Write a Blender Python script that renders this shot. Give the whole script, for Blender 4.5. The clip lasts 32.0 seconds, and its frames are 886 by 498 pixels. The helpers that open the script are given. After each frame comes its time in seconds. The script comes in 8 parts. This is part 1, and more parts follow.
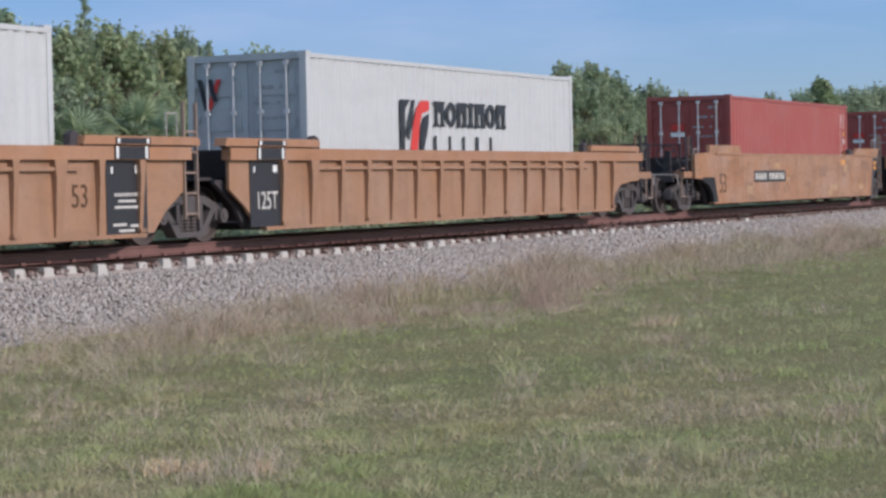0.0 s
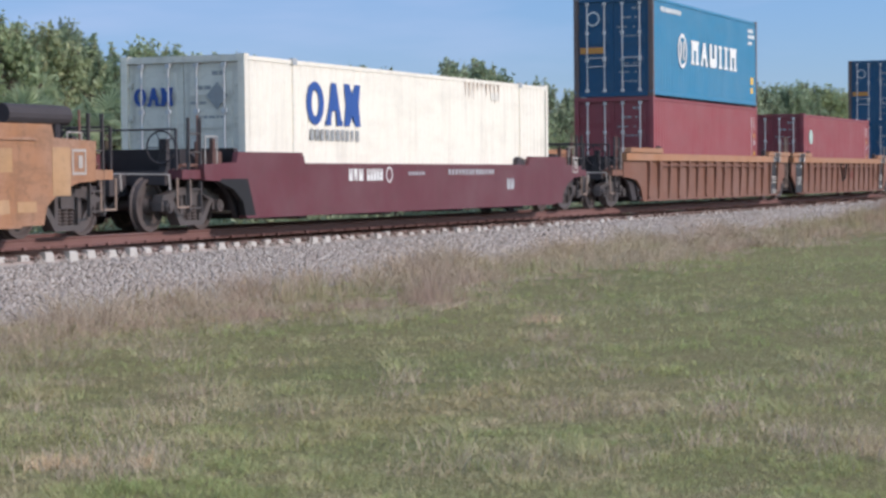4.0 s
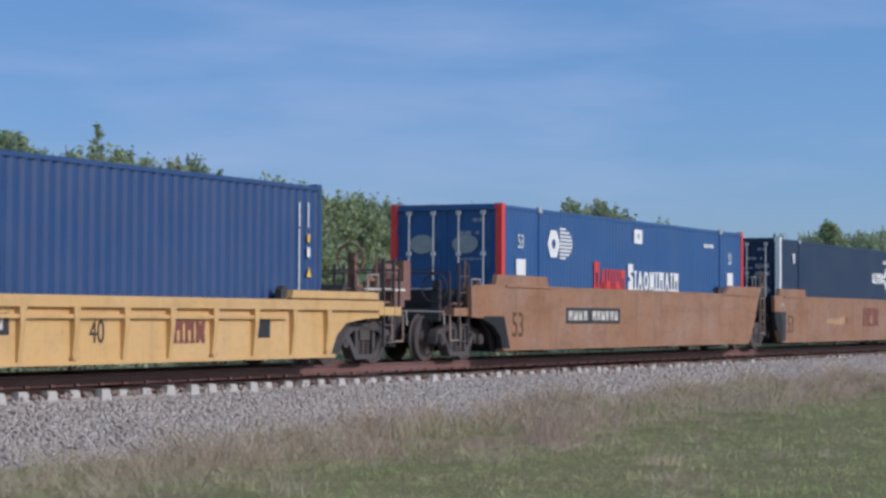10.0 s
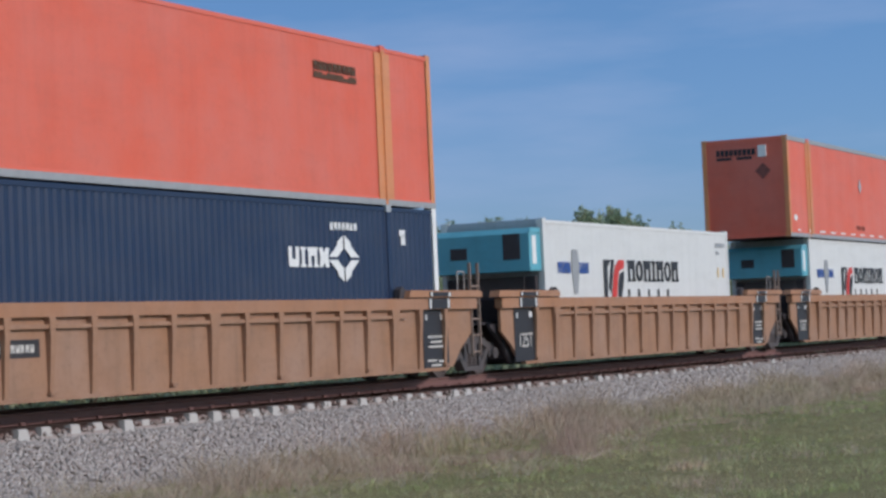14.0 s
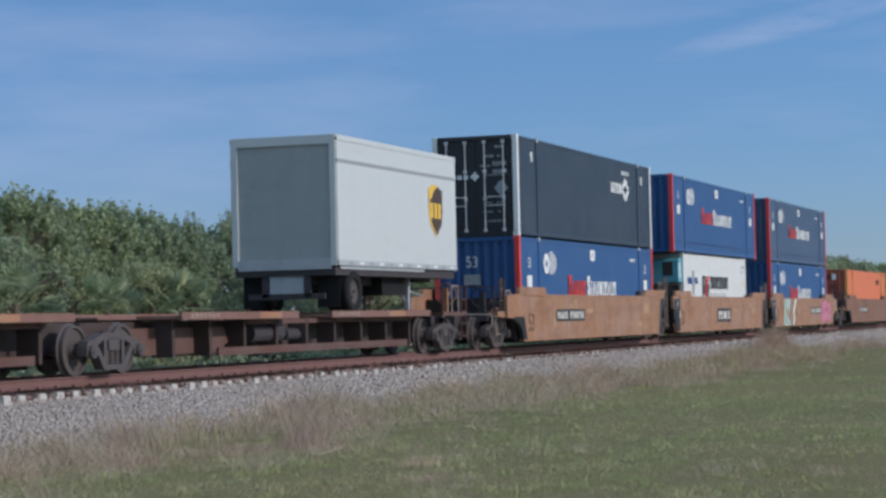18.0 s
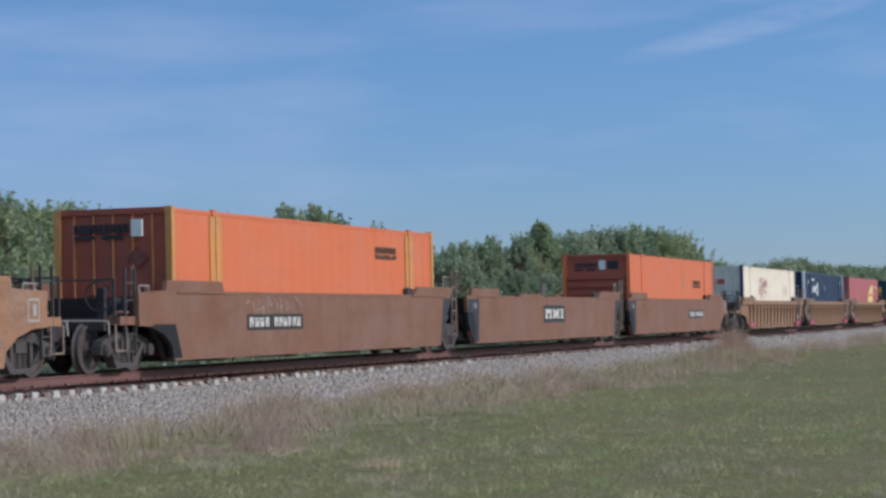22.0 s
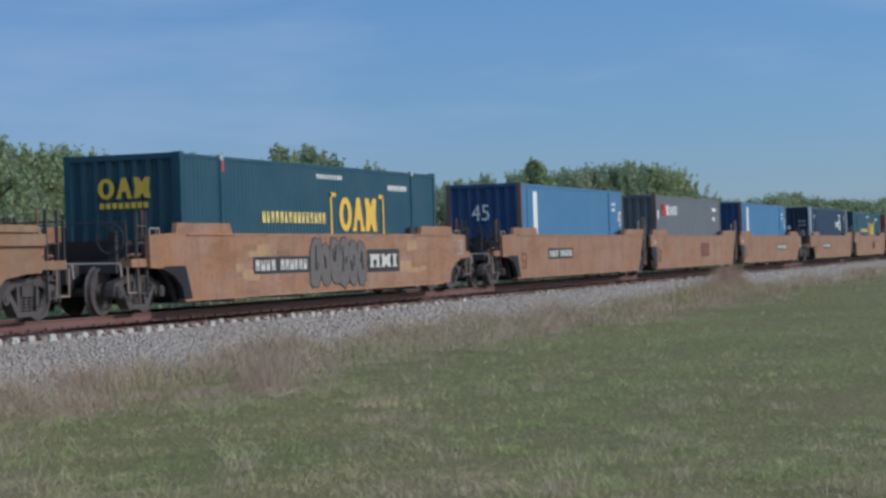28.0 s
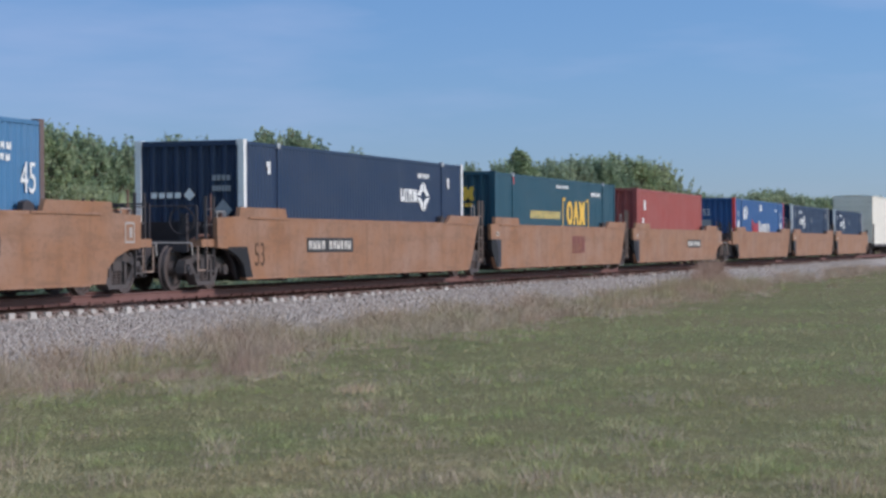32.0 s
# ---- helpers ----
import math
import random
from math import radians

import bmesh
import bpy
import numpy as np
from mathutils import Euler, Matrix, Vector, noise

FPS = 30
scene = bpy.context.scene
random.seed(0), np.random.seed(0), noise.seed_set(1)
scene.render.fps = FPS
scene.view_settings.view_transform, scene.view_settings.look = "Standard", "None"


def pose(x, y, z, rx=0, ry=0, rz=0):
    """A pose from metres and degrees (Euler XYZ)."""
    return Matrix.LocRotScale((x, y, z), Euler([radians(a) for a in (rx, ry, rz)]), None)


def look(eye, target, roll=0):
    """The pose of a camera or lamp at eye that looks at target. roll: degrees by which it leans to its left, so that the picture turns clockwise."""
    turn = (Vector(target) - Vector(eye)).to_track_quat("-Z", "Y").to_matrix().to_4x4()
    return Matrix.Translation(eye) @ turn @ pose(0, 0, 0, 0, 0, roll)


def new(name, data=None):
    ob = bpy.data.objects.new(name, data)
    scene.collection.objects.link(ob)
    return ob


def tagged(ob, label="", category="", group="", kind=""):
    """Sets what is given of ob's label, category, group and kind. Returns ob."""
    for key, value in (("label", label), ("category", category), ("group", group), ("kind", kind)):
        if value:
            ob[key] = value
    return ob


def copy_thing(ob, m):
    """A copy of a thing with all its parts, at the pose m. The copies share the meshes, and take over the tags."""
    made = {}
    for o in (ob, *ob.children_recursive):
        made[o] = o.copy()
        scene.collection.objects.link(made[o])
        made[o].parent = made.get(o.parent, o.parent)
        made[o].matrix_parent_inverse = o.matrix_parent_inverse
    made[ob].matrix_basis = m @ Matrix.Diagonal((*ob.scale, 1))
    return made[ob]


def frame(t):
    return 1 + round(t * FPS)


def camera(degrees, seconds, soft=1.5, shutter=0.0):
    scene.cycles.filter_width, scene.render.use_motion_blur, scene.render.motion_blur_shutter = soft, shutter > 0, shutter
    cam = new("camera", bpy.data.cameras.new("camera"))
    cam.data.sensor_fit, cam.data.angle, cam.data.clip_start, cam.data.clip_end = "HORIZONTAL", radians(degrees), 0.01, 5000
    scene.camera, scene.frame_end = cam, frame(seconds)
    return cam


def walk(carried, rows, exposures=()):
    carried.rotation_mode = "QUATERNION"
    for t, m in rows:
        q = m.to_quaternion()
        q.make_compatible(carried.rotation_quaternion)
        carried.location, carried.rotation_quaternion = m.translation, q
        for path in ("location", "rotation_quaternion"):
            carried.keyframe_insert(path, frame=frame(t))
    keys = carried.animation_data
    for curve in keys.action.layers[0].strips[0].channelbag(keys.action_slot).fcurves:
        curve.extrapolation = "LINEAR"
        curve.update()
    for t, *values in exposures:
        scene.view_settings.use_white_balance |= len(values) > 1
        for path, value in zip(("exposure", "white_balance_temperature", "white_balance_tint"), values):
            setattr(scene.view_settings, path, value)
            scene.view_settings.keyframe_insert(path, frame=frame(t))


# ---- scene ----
EYE = (0.0, -19.353, 0.858)
cam = camera(23.68, 32.0, soft=2.9)


def aim(yaw, pitch, roll):
    """The hand-held camera at its one standing place, turned."""
    return pose(*EYE, 0, 0, yaw) @ pose(0, 0, 0, 90 + pitch) @ pose(0, 0, 0, 0, 0, -roll)


walk(cam, [(t, aim(y, p, r)) for t, y, p, r in (
    (0, -64.20, -1.75, 1.20), (0.5, -64.67, -2.01, 0.71), (1, -64.54, -2.07, 0.60), (1.5, -65.34, -1.78, 0.25),
    (2, -66.07, -1.52, 0.23), (2.5, -67.10, -1.39, 0.20), (3, -67.17, -1.51, 0.12), (3.5, -67.12, -1.71, 0.40),
    (4, -67.31, -1.90, 0.60), (4.5, -67.92, -1.61, 0.85), (6.5, -65.96, 1.39, 2.02), (7, -61.67, 1.29, 2.34),
    (7.5, -56.35, 2.17, 1.70), (8, -55.48, 2.39, 1.37), (8.5, -59.06, 0.77, 1.44), (9, -62.42, 0.71, 0.68),
    (9.5, -63.25, 1.09, -0.27), (10, -64.05, 1.87, -0.27), (10.5, -62.83, 1.58, 0.20), (11, -62.18, 1.19, 0.90),
    (11.5, -62.58, 1.20, 1.19), (12, -62.77, 1.69, 1.89), (12.5, -62.87, 1.64, 2.20), (13, -63.50, 1.65, 2.17),
    (13.5, -63.38, 2.16, 2.28), (15.5, -64.98, 2.19, 2.81), (16, -64.87, 2.02, 2.27), (16.5, -65.44, 1.85, 2.01),
    (17, -68.34, 1.34, 1.17), (17.5, -70.56, 1.47, 1.22), (18, -70.69, 1.92, 1.27), (18.5, -71.14, 1.88, 1.47),
    (19, -71.34, 1.84, 1.64), (19.5, -71.40, 1.83, 1.53), (20, -71.34, 2.15, 1.43), (20.5, -71.29, 2.01, 1.22),
    (21, -71.48, 2.00, 1.21), (21.5, -71.49, 1.80, 0.97), (22, -71.76, 1.94, 1.20), (22.5, -71.82, 1.68, 1.34),
    (23, -72.09, 1.72, 1.26), (23.5, -72.12, 1.51, 1.16), (24, -71.87, 1.31, 1.20), (24.5, -72.20, 1.02, 1.60),
    (25, -72.51, 0.81, 1.83), (25.5, -72.37, 0.66, 1.89), (27.5, -71.66, 0.39, 1.76), (28, -71.86, 0.28, 1.89),
    (28.5, -72.12, 0.23, 1.63), (29, -72.17, 0.31, 1.43), (29.5, -72.08, 0.29, 1.21), (30, -71.89, 0.23, 1.11),
    (30.5, -72.40, 0.15, 1.34), (31, -72.36, 0.18, 1.17), (31.5, -72.79, 0.04, 1.00), (32, -72.32, -0.05, 0.43))], [(0, 0.24, 6400, 20), (2, 0.22, 6400, 20), (4.5, 0.36, 6400, 20), (6.5, 0.33, 6130, 18), (8.0, 0.25, 6130, 17), (9.0, 0.16, 6130, 17), (10.0, 0.01, 6080, 18), (11.0, 0.03, 6130, 17), (13.5, -0.06, 6130, 17), (15.5, -0.21, 6130, 17), (17, -0.16, 6130, 17), (18.5, -0.04, 6130, 15), (21, 0.0, 6130, 15), (25.5, -0.09, 6030, 14), (28, -0.13, 6030, 12), (29, 0.0, 6080, 12), (31, 0.02, 6150, 14), (32, 0.06, 6180, 19)])

# ---- world, sun ----
world = bpy.data.worlds.new("sky")
scene.world = world
world.use_nodes = True
wt = world.node_tree
wbg = wt.nodes["Background"]
SUN_DIR = Vector((-0.02, -0.905, 0.425)).normalized()
sky = wt.nodes.new("ShaderNodeTexSky")
sky.sky_type, sky.sun_disc = "NISHITA", False
sky.sun_elevation = math.asin(SUN_DIR.z)
sky.sun_rotation = math.atan2(SUN_DIR.x, SUN_DIR.y)
sky.air_density, sky.dust_density, sky.ozone_density = 1.0, 0.1, 4.0
wco = wt.nodes.new("ShaderNodeTexCoord")
wmap = wt.nodes.new("ShaderNodeMapping")
wmap.inputs["Scale"].default_value = (2.6, 2.6, 15.0)
wmap.inputs["Rotation"].default_value = (0.10, 0.06, 0.0)
wn = wt.nodes.new("ShaderNodeTexNoise")
wn.inputs["Scale"].default_value, wn.inputs["Detail"].default_value = 2.2, 5.0
wn.inputs["Roughness"].default_value = 0.52
wr = wt.nodes.new("ShaderNodeValToRGB")
wr.color_ramp.elements[0].position, wr.color_ramp.elements[0].color = 0.47, (0, 0, 0, 1)
wr.color_ramp.elements[1].position, wr.color_ramp.elements[1].color = 0.80, (0.42, 0.42, 0.42, 1)
wmix = wt.nodes.new("ShaderNodeMix")
wmix.data_type = "RGBA"
wmix.inputs["B"].default_value = (3.6, 4.4, 6.0, 1)
wt.links.new(wco.outputs["Generated"], wmap.inputs["Vector"])
wt.links.new(wmap.outputs["Vector"], wn.inputs["Vector"])
wt.links.new(wn.outputs["Fac"], wr.inputs["Fac"])


def wmath(op, a, b=0.0, clamp=False):
    n = wt.nodes.new("ShaderNodeMath")
    n.operation, n.use_clamp = op, clamp
    for sock, v in zip(n.inputs, (a, b)):
        if isinstance(v, float):
            sock.default_value = v
        else:
            wt.links.new(v, sock)
    return n.outputs["Value"]


def wdot(v):
    n = wt.nodes.new("ShaderNodeVectorMath")
    n.operation = "DOT_PRODUCT"
    n.inputs[1].default_value = v
    wt.links.new(wco.outputs["Generated"], n.inputs[0])
    return n.outputs["Value"]


# one long thin cirrus streak low over the line, broken up by the same noise
s_long = wmath("POWER", wmath("ABSOLUTE", wmath("MULTIPLY", wdot((0.135, -0.968, 0.21)), 14.0)), 2.0)
s_thin = wmath("POWER", wmath("ABSOLUTE", wmath("MULTIPLY", wdot((0.165, -0.187, -0.968)), 135.0)), 2.0)
streak = wmath("SUBTRACT", 1.0, wmath("ADD", s_long, s_thin), True)
wfeather = wt.nodes.new("ShaderNodeTexNoise")
wfeather.inputs["Scale"].default_value, wfeather.inputs["Detail"].default_value, wfeather.inputs["Roughness"].default_value = 9.0, 6.0, 0.6
wt.links.new(wmap.outputs["Vector"], wfeather.inputs["Vector"])
streak = wmath("MULTIPLY", streak, wmath("MULTIPLY", wmath("SUBTRACT", wfeather.outputs["Fac"], 0.28, True), 1.25))
wsum = wmath("ADD", wr.outputs["Color"], streak, True)
wt.links.new(wsum, wmix.inputs["Factor"])
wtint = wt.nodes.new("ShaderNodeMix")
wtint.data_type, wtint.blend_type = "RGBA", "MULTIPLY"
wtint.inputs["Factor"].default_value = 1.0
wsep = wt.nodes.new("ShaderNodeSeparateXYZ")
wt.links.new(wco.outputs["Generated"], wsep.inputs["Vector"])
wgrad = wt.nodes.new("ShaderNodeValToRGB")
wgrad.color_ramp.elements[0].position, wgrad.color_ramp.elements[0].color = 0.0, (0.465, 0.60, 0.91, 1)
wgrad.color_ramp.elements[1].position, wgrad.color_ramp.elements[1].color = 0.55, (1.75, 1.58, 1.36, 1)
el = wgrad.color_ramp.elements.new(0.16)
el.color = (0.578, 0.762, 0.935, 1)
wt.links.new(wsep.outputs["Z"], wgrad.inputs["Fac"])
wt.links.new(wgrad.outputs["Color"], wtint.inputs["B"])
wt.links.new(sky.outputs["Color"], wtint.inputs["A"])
# whiter haze on the evening side, a little deeper opposite to it
wturn = wt.nodes.new("ShaderNodeValToRGB")
wturn.color_ramp.elements[0].position, wturn.color_ramp.elements[0].color = 0.15, (2.3, 1.88, 1.36, 1)
wturn.color_ramp.elements[1].position, wturn.color_ramp.elements[1].color = 0.945, (0.88, 0.83, 0.83, 1)
wel = wturn.color_ramp.elements.new(0.74)
wel.color = (1.10, 1.08, 1.06, 1)
wt.links.new(wmath("ADD", wmath("MULTIPLY", wdot((0.45, 0.893, 0.0)), 0.5), 0.5), wturn.inputs["Fac"])
wdeep = wt.nodes.new("ShaderNodeMix")
wdeep.data_type, wdeep.blend_type = "RGBA", "MULTIPLY"
wdeep.inputs["Factor"].default_value = 1.0
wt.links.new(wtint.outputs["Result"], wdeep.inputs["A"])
wt.links.new(wturn.outputs["Color"], wdeep.inputs["B"])
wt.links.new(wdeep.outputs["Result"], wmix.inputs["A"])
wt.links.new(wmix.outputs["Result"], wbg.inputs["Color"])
wbg.inputs["Strength"].default_value = 0.116
sun = new("sun", bpy.data.lights.new("sun", "SUN"))
sun.data.energy, sun.data.angle, sun.data.color = 2.25, radians(0.6), (1.0, 0.91, 0.815)
sun.matrix_world = look((0, 0, 60), Vector((0, 0, 60)) - SUN_DIR)


# ---- materials ----
def node_mat(name):
    m = bpy.data.materials.new(name)
    m.use_nodes = True
    nt = m.node_tree
    return m, nt, nt.nodes["Principled BSDF"]


def tex(nt, kind, vec, **inputs):
    n = nt.nodes.new(kind)
    for k, v in inputs.items():
        n.inputs[k.replace("_", " ")].default_value = v
    if vec is not None:
        nt.links.new(vec, n.inputs["Vector"])
    return n


def ramp(nt, fac, stops):
    n = nt.nodes.new("ShaderNodeValToRGB")
    el = n.color_ramp.elements
    while len(el) < len(stops):
        el.new(0.5)
    for e, (p, c) in zip(el, stops):
        e.position, e.color = p, (*c, 1) if len(c) == 3 else c
    nt.links.new(fac, n.inputs["Fac"])
    return n.outputs["Color"]


def mix(nt, fac, a, b, blend="MIX"):
    n = nt.nodes.new("ShaderNodeMix")
    n.data_type, n.blend_type = "RGBA", blend
    for key, v in (("Factor", fac), ("A", a), ("B", b)):
        sock = n.inputs[key]
        if isinstance(v, (int, float)):
            sock.default_value = v
        elif isinstance(v, tuple):
            sock.default_value = (*v, 1)
        else:
            nt.links.new(v, sock)
    return n.outputs["Result"]


def mapped(nt, scale=(1, 1, 1), coord="Object"):
    co = nt.nodes.new("ShaderNodeTexCoord")
    mp = nt.nodes.new("ShaderNodeMapping")
    mp.inputs["Scale"].default_value = scale
    nt.links.new(co.outputs[coord], mp.inputs["Vector"])
    return mp.outputs["Vector"]


def bump(nt, bsdf, height, strength, dist):
    b = nt.nodes.new("ShaderNodeBump")
    b.inputs["Strength"].default_value, b.inputs["Distance"].default_value = strength, dist
    nt.links.new(height, b.inputs["Height"])
    nt.links.new(b.outputs["Normal"], bsdf.inputs["Normal"])


RUST = (0.16, 0.065, 0.03)


def paint(name, rgb, rough=0.5, fade=0.18, streak=0.25, rust=0.0, grime=0.2, seed=0.0):
    """Weathered paint on steel: faded cloudy patches, run-down streaks, rust spots, road grime."""
    m, nt, b = node_mat(name)
    v = mapped(nt)
    vs = mapped(nt, (2.6, 2.6, 0.32))
    big = tex(nt, "ShaderNodeTexNoise", v, Scale=0.7, Detail=4.0, Roughness=0.6)
    fine = tex(nt, "ShaderNodeTexNoise", v, Scale=9.0, Detail=5.0, Roughness=0.65)
    run = tex(nt, "ShaderNodeTexNoise", vs, Scale=1.3, Detail=4.0, Roughness=0.6)
    lum = 0.3 * rgb[0] + 0.6 * rgb[1] + 0.1 * rgb[2]
    pale = tuple(c * (1 - fade) + (lum * 0.6 + 0.3) * fade for c in rgb)
    dirt = tuple(c * 0.35 + d * 0.45 for c, d in zip(rgb, (0.10, 0.08, 0.06)))
    col = mix(nt, ramp(nt, big.outputs["Fac"], [(0.35, (0, 0, 0)), (0.7, (1, 1, 1))]), rgb, pale)
    col = mix(nt, ramp(nt, run.outputs["Fac"], [(0.5, (0, 0, 0)), (0.78, (streak,) * 3)]), col, dirt)
    col = mix(nt, ramp(nt, fine.outputs["Fac"], [(0.52, (0, 0, 0)), (0.75, (grime,) * 3)]), col, dirt)
    vh = mapped(nt, (0.35, 0.35, 1.6))
    scrape = tex(nt, "ShaderNodeTexNoise", vh, Scale=1.5, Detail=6.0, Roughness=0.7)
    col = mix(nt, ramp(nt, scrape.outputs["Fac"], [(0.50, (0, 0, 0)), (0.72, (grime * 1.1,) * 3)]), col, dirt)
    col = mix(nt, ramp(nt, scrape.outputs["Fac"], [(0.28, (fade * 1.4,) * 3), (0.42, (0, 0, 0))]), col, pale)
    blot = tex(nt, "ShaderNodeTexNoise", mapped(nt, (0.8, 0.8, 1.3)), Scale=1.1, Detail=8.0, Roughness=0.72)
    col = mix(nt, ramp(nt, blot.outputs["Fac"], [(0.56, (0, 0, 0)), (0.61, (grime * 0.55,) * 3)]), col, tuple(c * 0.62 + d for c, d in zip(rgb, (0.035, 0.012, 0.01))))
    col = mix(nt, ramp(nt, blot.outputs["Fac"], [(0.34, (grime * 0.5,) * 3), (0.40, (0, 0, 0))]), col, pale)
    if rust > 0:
        spots = tex(nt, "ShaderNodeTexNoise", v, Scale=2.6, Detail=6.0, Roughness=0.7)
        col = mix(nt, ramp(nt, spots.outputs["Fac"], [(0.72 - 0.3 * rust, (0, 0, 0)), (0.80 - 0.25 * rust, (0.9,) * 3)]), col, RUST)
    info = nt.nodes.new("ShaderNodeObjectInfo")
    tone = ramp(nt, info.outputs["Random"], [(0.0, (0.93,) * 3), (1.0, (1.0,) * 3)])
    col = mix(nt, 1.0, col, tone, "MULTIPLY")
    nt.links.new(col, b.inputs["Base Color"])
    b.inputs["Roughness"].default_value = rough
    b.inputs["Specular IOR Level"].default_value = 0.35
    bump(nt, b, fine.outputs["Fac"], 0.15, 0.004)
    return m


def plain(name, rgb, rough=0.6, metal=0.0, vary=0.25):
    m, nt, b = node_mat(name)
    n = tex(nt, "ShaderNodeTexNoise", mapped(nt), Scale=6.0, Detail=5.0, Roughness=0.65)
    col = mix(nt, ramp(nt, n.outputs["Fac"], [(0.4, (0, 0, 0)), (0.7, (vary,) * 3)]), rgb, tuple(c * 0.45 for c in rgb))
    nt.links.new(col, b.inputs["Base Color"])
    b.inputs["Roughness"].default_value, b.inputs["Metallic"].default_value = rough, metal
    b.inputs["Specular IOR Level"].default_value = 0.35
    bump(nt, b, n.outputs["Fac"], 0.2, 0.004)
    return m


